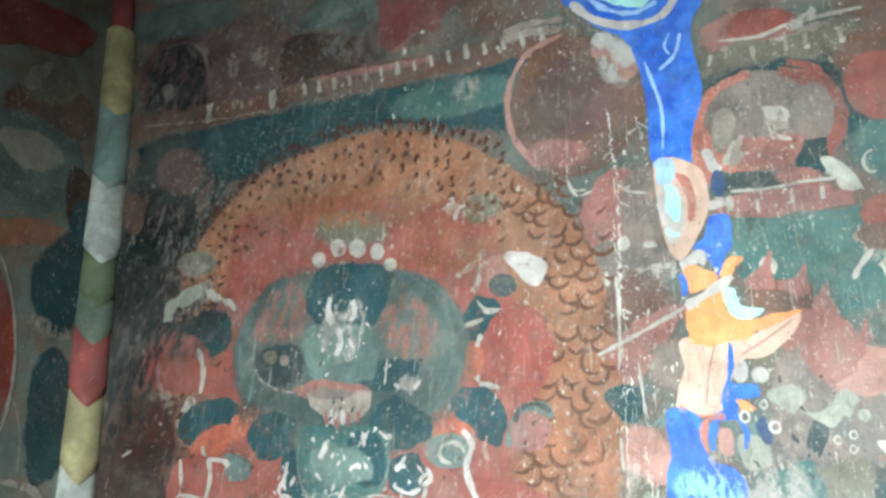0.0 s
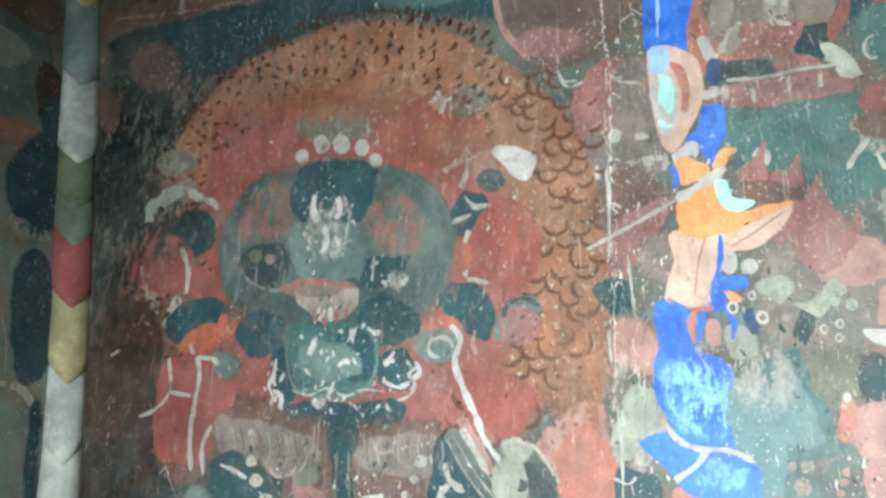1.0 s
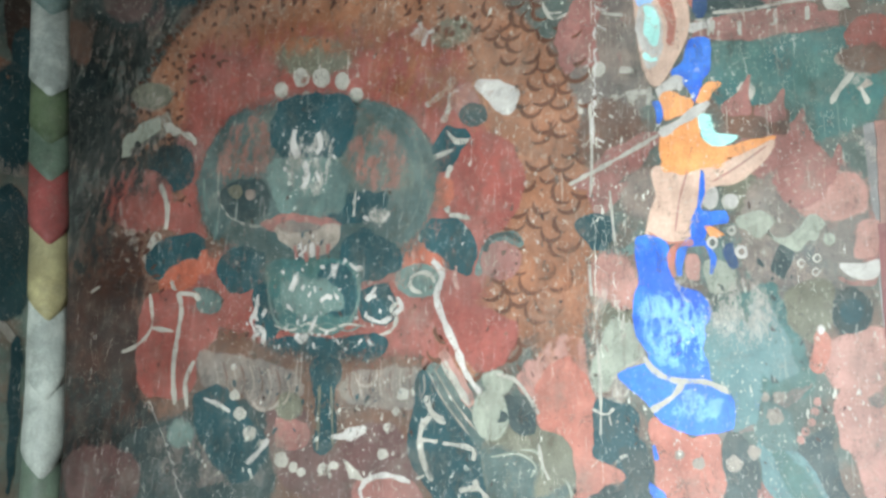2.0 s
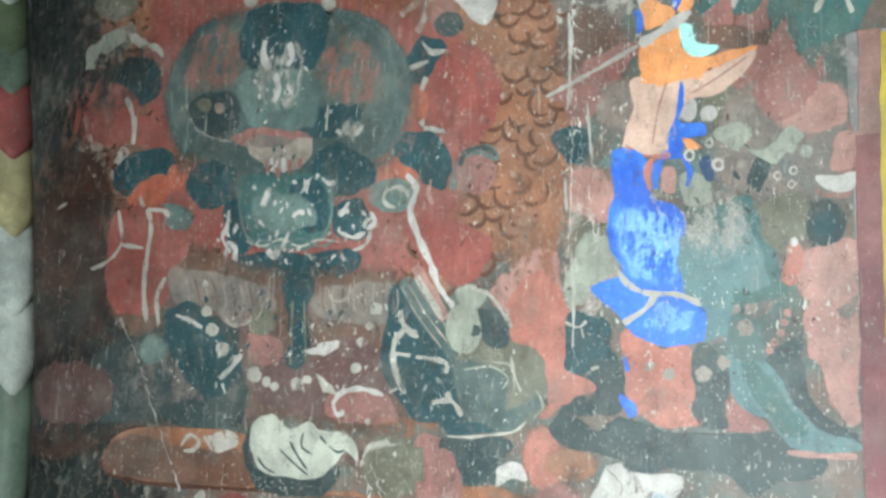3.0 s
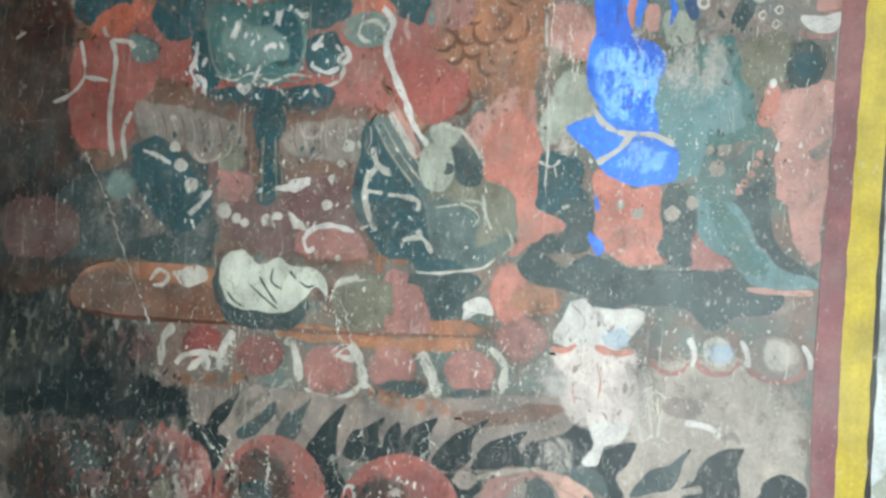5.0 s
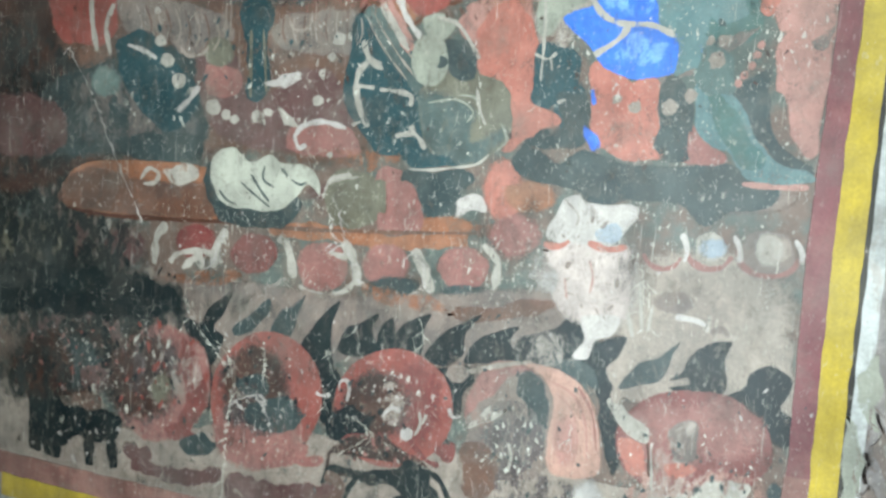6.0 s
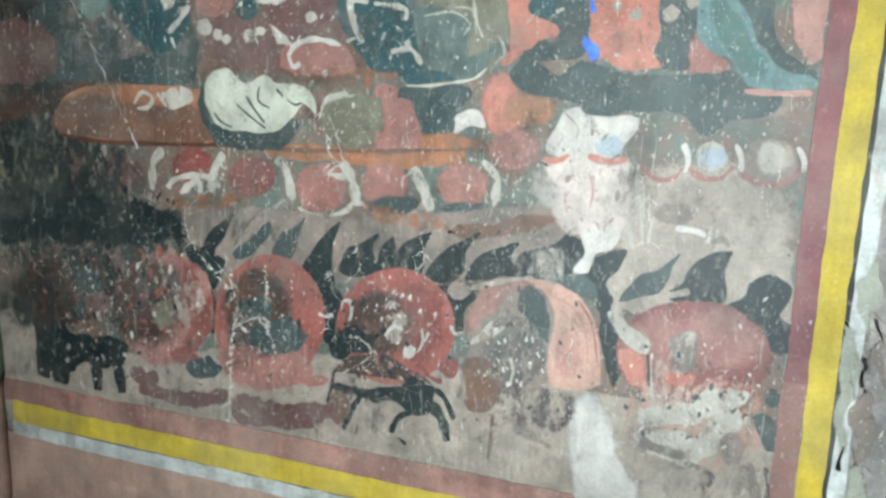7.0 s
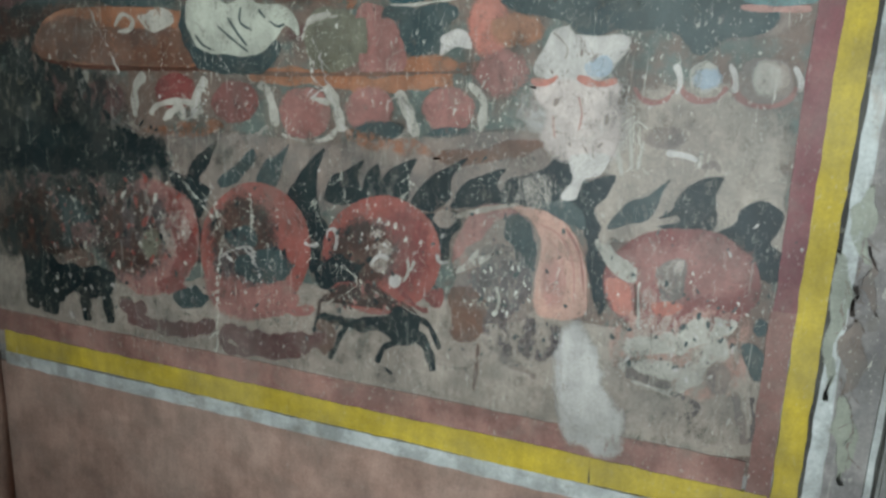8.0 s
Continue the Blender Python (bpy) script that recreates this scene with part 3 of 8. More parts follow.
patch("pale_shape", BEIGE, (0.882, 2.871), (0.928, 2.858), (0.93, 2.826), (0.9, 2.818), (0.944, 2.776), (0.899, 2.776), (0.886, 2.822))
oval("red_shape", DUSTYRED, 0.865, 2.769, 0.095, 0.048, -16, rim=0.3)
stroke("pale_shape", PALE, 0.022, (0.808, 2.818), (0.798, 2.785), (0.775, 2.754))
stroke("white_shape", CREAM, 0.032, (0.734, 2.812), (0.746, 2.761), (0.76, 2.734))
oval("dark_shape", DARKTEAL, 0.97, 2.724, 0.044, 0.038, -87, rim=0.3)
oval("dark_shape", SLATE, 0.831, 2.691, 0.082, 0.035, -13, rim=0.3)
oval("brown_shape", DUSTYRED, 0.935, 2.688, 0.054, 0.029, -14, rim=0.5)
stroke("pale_scarf", PALE, 0.033, (0.992, 2.697), (1.021, 2.676), (1.042, 2.628), taper=0.5)
stroke("lotus_ledge", DUSTYRED, 0.053, (0.734, 2.636), (0.836, 2.625), (1.046, 2.616), taper=0.8)
stroke("pale_bone", PALE, 0.009, (0.74, 2.67), (0.84, 2.653), (0.972, 2.655))
drips("drip", PALE, 0.011, 4, (0.771, 2.623), (0.973, 2.622), (0.007, 0.032))
stroke("white_scarf", CREAM, 0.019, (0.725, 2.65), (0.77, 2.653), (0.79, 2.659))
oval("roundel", RED, 1.131, 2.896, 0.099, 0.07, 88, rim=0.15)
oval("roundel", RED, 1.091, 2.563, 0.05, 0.048, -89, rim=0.15)
stroke("pale_curl", PALE, 0.008, (1.092, 2.671), (1.079, 2.671), (1.07, 2.684), (1.07, 2.704), (1.079, 2.72), (1.092, 2.725), taper=0.7)
oval("pale_shape", DUST, 1.06, 2.489, 0.039, 0.027, 81, rim=0.5)

# lower roundel on the seam
oval("roundel", DUSTYRED, 0.52, 2.676, 0.13, 0.085, -87, rim=0.1)
oval("roundel", TAUPE, 0.571, 2.674, 0.124, 0.059, 88, rim=0.2)
stroke("lotus_ledge", TAUPE, 0.129, (0.427, 2.536), (0.54, 2.533), (0.648, 2.53), taper=0.9)
drips("drip", PALE, 0.013, 5, (0.474, 2.476), (0.636, 2.474), (0, 0.042))
oval("pale_shape", PALE, 0.52, 2.585, 0.021, 0.017, -87, rim=0.3)
stroke("pale_bone", PALE, 0.017, (0.568, 2.576), (0.604, 2.567))
stroke("pale_bone", PALE, 0.013, (0.58, 2.512), (0.633, 2.509))

# great flame halo
oval("flame_halo", RUST, -0.236, 2.44, 0.775, 0.628, -30, rim=0.06, wild=0.02)
oval("halo_left_shade", UMBER, -0.895, 2.152, 0.436, 0.266, -82, rim=0.5)
oval("halo_right_shade", RUST, 0.396, 2.223, 0.337, 0.123, -86, rim=0.6)
patch("red_ground", RED, (-0.732, 2.898), (-0.437, 2.901), (-0.03, 2.791), (0.148, 2.696), (0.214, 2.521), (0.303, 2.359), (0.211, 1.96), (0.037, 1.86), (-0.502, 1.854), (-0.709, 2.128), (-0.751, 2.473), (-0.773, 2.723), rim=0.6)
oval("red_glow", RED, 0.024, 2.702, 0.165, 0.101, -17, rim=0.4)
oval("dark_shade", OLIVE, -0.301, 2.769, 0.158, 0.069, -14, rim=0.7)
oval("grey_flame", OLIVE, 0.13, 2.76, 0.067, 0.05, -3, rim=0.6)
curl_marks("curl_mark", BARK, -0.231, 2.441, 0.778, 0.627, -33, 0.7, lambda x, z: x < 0.2 and z > 2.35, 0.046, 0.034, 0.35)
curl_marks("curl_mark", BARK, -0.231, 2.441, 0.8, 0.65, -33, 0.97, lambda x, z: z > 2.6 and x < 0.2, 0.02, 0.03, 0.2)
scallops("scale_mark", SCALEBROWN, 0.06, 0.52, 1.85, 2.85, 0.06, 0.03, lambda x, z: 0.56 < math.hypot((x + 0.23) / 1.0, (z - 2.42) / 1.05) < 0.74)
curl_marks("scale_mark", BARK, -0.231, 2.441, 0.84, 0.68, -33, 0.8, lambda x, z: x < -0.5 and z < 2.35, 0.05, 0.03, 0.2)

# central shape
stroke("painted_ring", PALE, 0.007, (-0.309, 2.579), (-0.312, 2.57), (-0.322, 2.566), (-0.334, 2.569), (-0.343, 2.579), (-0.344, 2.59), (-0.337, 2.597), (-0.325, 2.597), (-0.314, 2.59), (-0.309, 2.579), taper=0.7)
stroke("painted_ring", PALE, 0.007, (-0.212, 2.561), (-0.216, 2.551), (-0.225, 2.547), (-0.237, 2.551), (-0.246, 2.56), (-0.246, 2.571), (-0.239, 2.578), (-0.228, 2.578), (-0.217, 2.571), (-0.212, 2.561), taper=0.7)
stroke("painted_ring", PALE, 0.009, (-0.486, 2.285), (-0.539, 2.311), (-0.571, 2.368), (-0.565, 2.428), (-0.522, 2.456), taper=0.7)
oval("pearl", PALE, -0.402, 2.682, 0.03, 0.023, -42, rim=0.2)
oval("pearl", PALE, -0.337, 2.71, 0.035, 0.026, -56, rim=0.2)
oval("pearl", PALE, -0.268, 2.698, 0.035, 0.027, -51, rim=0.2)
oval("pearl", PALE, -0.198, 2.676, 0.031, 0.023, -63, rim=0.2)
oval("pearl", PALE, -0.149, 2.627, 0.025, 0.02, -46, rim=0.2)
oval("pearl", BEIGE, -0.316, 2.655, 0.015, 0.01, -26, rim=0.3)
specks("chip", CHIP, -0.284, 1.918, 0.266, 0.044, -1, 30, 0.019)

# fans and petals to the left
oval("brown_fan", BEIGE, -0.892, 2.738, 0.083, 0.05, -8, rim=0.5)
stroke("pale_horn", BEIGE, 0.079, (-0.985, 2.547), (-0.944, 2.586), (-0.869, 2.623), (-0.808, 2.654), taper=0.6)
stroke("pale_ribbon", PALE, 0.024, (-0.85, 2.652), (-0.778, 2.598), (-0.703, 2.564))
oval("red_fan", DUSTYRED, -0.73, 2.545, 0.071, 0.051, -32, rim=0.4)
oval("dark_petal", DARKTEAL, -0.789, 2.487, 0.106, 0.079, -22, rim=0.25)
oval("red_petal", RED, -0.906, 2.399, 0.158, 0.101, -20, rim=0.25)
oval("red_petal", RED, -0.736, 2.33, 0.071, 0.049, -22, rim=0.3)
stroke("pale_ribbon", PALE, 0.018, (-0.826, 2.445), (-0.786, 2.369), (-0.78, 2.29))
stroke("pale_ribbon", DUST, 0.017, (-0.984, 2.405), (-0.955, 2.33), (-0.921, 2.283))
oval("pale_tassel", DUST, -0.986, 2.275, 0.046, 0.027, -66, rim=0.5)
oval("pale_tassel", DUST, -0.913, 2.27, 0.049, 0.027, -70, rim=0.5)
stroke("pale_tassel", PALE, 0.043, (-0.801, 2.287), (-0.831, 2.242), (-0.836, 2.192))
oval("dark_petal", DARKTEAL, -0.725, 2.207, 0.127, 0.071, 5, rim=0.12)
stroke("orange_petal", BRICKRED, 0.081, (-0.782, 2.111), (-0.672, 2.158), (-0.566, 2.209), taper=0.6)
stroke("pale_ribbon", PALE, 0.018, (-0.735, 2.129), (-0.7, 2.056), (-0.702, 1.999))
stroke("pale_ribbon", DUST, 0.015, (-0.832, 2.108), (-0.809, 2))
oval("brown_petal", UMBER, -0.578, 2.284, 0.097, 0.054, 82, rim=0.5)
oval("grey_curl", DUST, -0.603, 2.053, 0.072, 0.046, -9, rim=0.6)

# fans and petals to the right
patch("white_fan", CREAM, (0.198, 2.601), (0.262, 2.601), (0.32, 2.565), (0.31, 2.526), (0.276, 2.503), (0.238, 2.541), rim=0.12)
stroke("red_handle", DUSTYRED, 0.049, (0.157, 2.578), (0.198, 2.588))
stroke("pale_ribbon", PALE, 0.021, (0.062, 2.56), (0.107, 2.586), (0.149, 2.632))
stroke("pale_ribbon", PALE, 0.018, (0.114, 2.504), (0.133, 2.549), (0.136, 2.589))
oval("red_petal", DUSTYRED, 0.173, 2.559, 0.048, 0.04, -60, rim=0.3)
oval("dark_petal", SLATE, 0.198, 2.516, 0.043, 0.034, -24, rim=0.3)
patch("dark_petal", DARKTEAL, (0.073, 2.384), (0.085, 2.452), (0.133, 2.493), (0.198, 2.454), (0.182, 2.402), (0.127, 2.37), rim=0.15)
stroke("pale_vein", PALE, 0.013, (0.125, 2.486), (0.153, 2.451), (0.195, 2.449))
stroke("pale_vein", PALE, 0.011, (0.086, 2.413), (0.121, 2.421), (0.147, 2.429))
patch("red_petal", RED, (0.15, 2.391), (0.213, 2.467), (0.305, 2.417), (0.338, 2.298), (0.271, 2.206), (0.182, 2.227), (0.119, 2.319), rim=0.12)
stroke("pale_ribbon", PALE, 0.019, (0.142, 2.391), (0.123, 2.319), (0.139, 2.259))
stroke("pale_ribbon", PALE, 0.013, (0.136, 2.259), (0.2, 2.242))
oval("orange_petal", BRICKRED, 0.116, 2.319, 0.045, 0.037, -75, rim=0.3)
patch("dark_petal", DARKTEAL, (0.058, 2.214), (0.105, 2.254), (0.167, 2.242), (0.219, 2.169), (0.204, 2.102), (0.137, 2.126), (0.083, 2.17), rim=0.1)
stroke("grey_curl", GREYTEAL, 0.033, (0.219, 2.095), (0.238, 2.154), (0.292, 2.189), (0.334, 2.162))
oval("salmon_petal", DUSTYRED, 0.277, 2.132, 0.054, 0.05, -16, rim=0.25)
stroke("orange_petal", BRICKRED, 0.069, (0.001, 2.211), (0.035, 2.166), (0.122, 2.106), taper=0.5)
oval("grey_shell", GREYTEAL, 0.06, 2.095, 0.066, 0.046, -6, rim=0.25)
oval("star_flower", CREAM, 0.043, 2.771, 0.028, 0.023, -50, rim=0.4, wild=0.2)
stroke("star_flower", CREAM, 0.012, (0.003, 2.776), (0.087, 2.773))
stroke("star_flower", CREAM, 0.012, (0.036, 2.814), (0.053, 2.731))

# middle band, left
patch("brown_field", UMBER, (-1.185, 2.222), (-0.876, 2.2), (-0.781, 1.929), (-0.871, 1.768), (-1.079, 1.8), rim=0.4)
oval("green_shade", DARKTEAL, -1.056, 1.784, 0.176, 0.116, -5, rim=0.7)
stroke("pale_ribbon", PALE, 0.017, (-0.739, 2.141), (-0.707, 2.073), (-0.712, 1.959), (-0.704, 1.788))
stroke("pale_ribbon", DUST, 0.017, (-0.833, 2.116), (-0.815, 2.003))
stroke("pale_ribbon", DUST, 0.015, (-0.942, 1.952), (-0.871, 1.955), (-0.843, 2.004), (-0.768, 2.005))
oval("grey_shell", GREYTEAL, -0.619, 2.072, 0.062, 0.041, -10, rim=0.4)
oval("maroon_robe", MAROON, -0.95, 1.575, 0.2, 0.157, -6, rim=0.5)
stroke("faint_curl", DUST, 0.009, (-0.852, 1.625), (-0.862, 1.582), (-0.897, 1.561), (-0.938, 1.573), (-0.964, 1.612), (-0.961, 1.658), (-0.929, 1.685), (-0.887, 1.679), taper=0.7)

# middle, white zigzag scarf
stroke("salmon_line", PINK, 0.01, (0.163, 2.128), (0.159, 2.093), (0.171, 2.064))
patch("pink_field", PINK, (0.315, 1.852), (0.396, 1.928), (0.462, 1.952), (0.486, 1.851), (0.447, 1.789), (0.382, 1.776), rim=0.5)

# seam of bare plaster
oval("brown_field", UMBER, 0.547, 2.405, 0.111, 0.09, -77, rim=0.5)
patch("red_wing", DUSTYRED, (0.453, 2.294), (0.508, 2.356), (0.586, 2.4), (0.662, 2.402), (0.61, 2.329), (0.532, 2.286), rim=0.25)
flame("red_wing", DUSTYRED, 0.058, (0.493, 2.25), (0.545, 2.271), (0.634, 2.313))
oval("taupe_field", TAUPE, 0.62, 2.263, 0.066, 0.06, -64, rim=0.6)
patch("dark_leaf", DARKTEAL, (0.466, 2.212), (0.505, 2.235), (0.55, 2.191), (0.542, 2.146), (0.504, 2.14), (0.472, 2.172), rim=0.2)
stroke("pale_scroll", GREYTEAL, 0.018, (0.51, 2.132), (0.567, 2.131), (0.605, 2.148))
oval("pink_field", PINK, 0.54, 2.076, 0.064, 0.057, -83, rim=0.5)
stroke("bare_seam", DUST, 0.063, (0.502, 2.052), (0.513, 1.95), (0.523, 1.801), taper=0.8)
oval("olive_field", OLIVE, 0.557, 1.973, 0.063, 0.05, -90, rim=0.7)
stroke("bare_seam", PINK, 0.058, (0.566, 2.074), (0.576, 1.998))
oval("dark_drapery", DARKTEAL, 0.521, 1.741, 0.075, 0.051, 87, rim=0.3)
oval("dark_drapery", DARKTEAL, 0.574, 1.683, 0.056, 0.036, 86, rim=0.4)
oval("dark_drapery", SLATE, 0.536, 1.611, 0.058, 0.023, 4, rim=0.5)
oval("beige_spot", BEIGE, 0.58, 1.917, 0.044, 0.034, 88, rim=0.4)
crack("long_scratch", CHIP, 0.007, (0.499, 2.652), (0.502, 2.481), (0.502, 2.289), (0.503, 2.078), (0.497, 1.9))
crack("long_scratch", CHIP, 0.006, (0.54, 2.063), (0.548, 1.949), (0.543, 1.85), (0.552, 1.741))
crack("long_scratch", CHIP, 0.007, (0.521, 2.247), (0.532, 2.141))


# small figure, faded
oval("teal_patch", GREYTEAL, 0.78, 2.109, 0.079, 0.073, -13, rim=0.6)
patch("muddy_patch", MUD, (0.749, 2.173), (0.841, 2.201), (0.925, 2.157), (0.96, 2.049), (0.894, 1.983), (0.787, 2), (0.739, 2.075), rim=0.3)
oval("muddy_patch", SLATE, 0.896, 2.112, 0.047, 0.026, 71, rim=0.4)
stroke("painted_ring", DUST, 0.004, (0.867, 2.084), (0.865, 2.079), (0.86, 2.076), (0.855, 2.078), (0.852, 2.082), (0.852, 2.088), (0.856, 2.092), (0.861, 2.093), (0.865, 2.09), (0.867, 2.084), taper=0.7)
stroke("painted_ring", DUST, 0.004, (0.923, 2.084), (0.921, 2.079), (0.917, 2.077), (0.913, 2.078), (0.911, 2.082), (0.911, 2.087), (0.914, 2.09), (0.918, 2.091), (0.922, 2.088), (0.923, 2.084), taper=0.7)
oval("olive_crown", OLIVE, 0.844, 2.288, 0.097, 0.069, 76, rim=0.7)
oval("pearl", PALE, 0.756, 2.235, 0.025, 0.017, -88, rim=0.3)
oval("pearl", PALE, 0.797, 2.227, 0.019, 0.018, -61, rim=0.3)
oval("pearl", PALE, 0.843, 2.476, 0.024, 0.02, -70, rim=0.4)
stroke("brown_ledge", UMBER, 0.053, (0.795, 2.447), (0.862, 2.411), (0.928, 2.395), taper=0.6)
patch("red_flame", DUSTYRED, (0.814, 2.354), (0.916, 2.378), (1.006, 2.291), (1.06, 2.191), (1.027, 2.136), (0.947, 2.167), (0.876, 2.246))
flame("red_flame", DUSTYRED, 0.055, (0.812, 2.419), (0.83, 2.455), (0.854, 2.516))
flame("red_flame", DUSTYRED, 0.06, (0.873, 2.397), (0.899, 2.424), (0.919, 2.472))
flame("red_flame", DUSTYRED, 0.062, (0.923, 2.314), (0.94, 2.374), (0.953, 2.419))
flame("red_flame", DUSTYRED, 0.057, (0.982, 2.234), (1.004, 2.28), (1.015, 2.332))
stroke("flame_ledge", UMBER, 0.04, (0.794, 2.409), (0.872, 2.384), (0.927, 2.382))
oval("red_flame", PINK, 0.981, 2.223, 0.083, 0.071, -13, rim=0.6)
patch("pink_curl", DUSTYRED, (1.018, 2.148), (1.051, 2.203), (1.067, 2.144), (1.055, 2.043), (1.01, 2.034), (1.002, 2.092), rim=0.2)
stroke("pale_scroll", PALE, 0.029, (0.83, 2.202), (0.866, 2.162), (0.903, 2.141), (0.958, 2.175))
stroke("pale_scroll", DUST, 0.029, (0.891, 2.124), (0.924, 2.133))
oval("pearl", PALE, 0.949, 2.139, 0.018, 0.015, 88, rim=0.4)
oval("pearl", PALE, 0.978, 2.128, 0.017, 0.015, -85, rim=0.4)
patch("white_horn", CREAM, (0.995, 2.078), (1.032, 2.069), (1.067, 2.078), (1.06, 2.051), (1.025, 2.039), (1.001, 2.048), rim=0.15)
stroke("pale_bone", BEIGE, 0.022, (1.02, 2.51), (1.058, 2.528), (1.06, 2.478))
stroke("pale_bone", PALE, 0.011, (1.055, 2.485), (1.022, 2.448), (1.006, 2.419))
stroke("pale_bone", BEIGE, 0.017, (1.057, 2.442), (1.084, 2.461))
stroke("pale_bone", PALE, 0.008, (1.063, 2.453), (1.075, 2.408))
oval("brown_field", UMBER, 1.082, 2.511, 0.062, 0.037, -15, rim=0.6)
stroke("pale_drift", DUST, 0.025, (1.02, 2.35), (1.059, 2.32), (1.077, 2.282))
oval("dark_circle", SLATE, 1.006, 1.98, 0.052, 0.038, 85, rim=0.3)
oval("taupe_patch", OLIVE, 0.916, 2.005, 0.092, 0.073, 86, rim=0.6)
patch("teal_robe", TEAL, (0.754, 2.013), (0.843, 2.021), (0.913, 1.936), (0.937, 1.835), (0.863, 1.802), (0.779, 1.825), (0.738, 1.907), rim=0.35)
oval("teal_robe", SKYTEAL, 0.805, 1.917, 0.07, 0.055, 86, rim=0.8)
oval("blue_shade", SLATE, 0.766, 1.779, 0.045, 0.033, 25, rim=0.6)
stroke("white_tip", CREAM, 0.013, (0.936, 1.953), (0.944, 1.918))
oval("pale_patch", BEIGE, 0.772, 1.677, 0.033, 0.031, 34, rim=0.4)
stroke("brown_belt", TAUPE, 0.025, (0.742, 1.733), (0.82, 1.768), (0.885, 1.813), (0.928, 1.846))
oval("red_patch", DUSTYRED, 0.833, 1.614, 0.044, 0.04, 55, rim=0.4)

# lower register
oval("pale_ground", BEIGE, 0.866, 1.276, 0.186, 0.14, 6, rim=0.4)
oval("dark_dusk", SOOT_DIM, -0.886, 1.231, 0.357, 0.159, 6, rim=0.6)
stroke("long_ledge", RUST, 0.034, (-0.142, 1.363), (0.03, 1.369), (0.177, 1.361), (0.382, 1.384), taper=0.7)
stroke("long_ledge", UMBER, 0.026, (0.381, 1.401), (0.52, 1.428))
patch("brown_panel", OLIVE, (0.027, 1.501), (0.132, 1.515), (0.147, 1.405), (0.037, 1.392), rim=0.15)
stroke("panel_line", PALE, 0.01, (0.013, 1.457), (0.03, 1.496), (0.083, 1.509))
patch("pink_panel", DUSTYRED, (0.143, 1.528), (0.249, 1.5), (0.262, 1.412), (0.176, 1.387), (0.146, 1.431), rim=0.2)
oval("dark_panel", SLATE, 0.298, 1.465, 0.057, 0.048, 5, rim=0.4)
stroke("dark_panel", SLATE, 0.042, (0.2, 1.511), (0.297, 1.505), (0.382, 1.521))
patch("white_kite", CREAM, (0.337, 1.429), (0.346, 1.47), (0.403, 1.48), (0.413, 1.449), (0.373, 1.441), rim=0.15)
oval("rust_field", RUST, 0.314, 1.409, 0.081, 0.023, 4, rim=0.6)
oval("salmon_field", SALMON, 0.447, 1.497, 0.073, 0.048, -87, rim=0.5)
oval("rust_field", RUST, 0.504, 1.487, 0.062, 0.036, 2, rim=0.5)
oval("pink_field", DUSTYRED, 0.477, 1.401, 0.063, 0.05, 5, rim=0.6)
oval("maroon_field", MAROON, 0.086, 1.467, 0.132, 0.026, 3, rim=0.8)

# lotus row
oval("lotus_petal", MAROON, -0.732, 1.283, 0.084, 0.052, 9, rim=0.4)
oval("lotus_petal", MAROON, -0.569, 1.28, 0.072, 0.054, 13, rim=0.4)
oval("lotus_petal", OXBLOOD, -0.346, 1.315, 0.063, 0.046, 10, rim=0.3)
oval("lotus_petal", OXBLOOD, -0.174, 1.301, 0.069, 0.05, 10, rim=0.2)
oval("lotus_petal", DUSTYRED, 0.016, 1.288, 0.071, 0.06, 14, rim=0.2)
oval("lotus_petal", DUSTYRED, 0.178, 1.308, 0.064, 0.05, 10, rim=0.3)
oval("lotus_petal", DUSTYRED, 0.365, 1.319, 0.062, 0.051, 8, rim=0.3)
oval("dark_gap", SLATE, 0.373, 1.266, 0.06, 0.018, 5, rim=0.5)
oval("dark_gap", SLATE, 0.201, 1.257, 0.072, 0.029, 6, rim=0.8)
stroke("petal_tip", DUST, 0.022, (-0.787, 1.356), (-0.827, 1.292))
stroke("petal_tip", PALE, 0.023, (-0.616, 1.351), (-0.643, 1.304), (-0.649, 1.243))
stroke("petal_tip", PALE, 0.024, (-0.433, 1.353), (-0.466, 1.317), (-0.471, 1.242))
stroke("petal_tip", PALE, 0.024, (-0.253, 1.355), (-0.282, 1.308), (-0.291, 1.249))
stroke("petal_tip", PALE, 0.025, (-0.107, 1.351), (-0.075, 1.316), (-0.061, 1.248))
stroke("petal_tip", PALE, 0.026, (0.067, 1.354), (0.098, 1.309), (0.11, 1.249))
stroke("petal_tip", PALE, 0.024, (0.245, 1.353), (0.275, 1.303), (0.296, 1.253))
stroke("petal_tip", PALE, 0.02, (0.406, 1.377), (0.443, 1.342), (0.439, 1.285))
stroke("petal_tip", PALE, 0.014, (0.03, 1.324), (0.083, 1.314))
stroke("petal_rim", DUST, 0.015, (-0.081, 1.254), (-0.113, 1.227), (-0.158, 1.214), (-0.203, 1.219), (-0.237, 1.241), taper=0.7)
stroke("petal_rim", PALE, 0.013, (0.108, 1.272), (0.083, 1.24), (0.04, 1.22), (-0.007, 1.219), (-0.047, 1.237), taper=0.7)
stroke("petal_rim", DUST, 0.017, (0.283, 1.277), (0.252, 1.246), (0.202, 1.231), (0.151, 1.237), (0.117, 1.263), taper=0.7)
stroke("petal_rim", PALE, 0.011, (0.448, 1.305), (0.433, 1.271), (0.402, 1.248), (0.362, 1.24), (0.324, 1.253), taper=0.7)
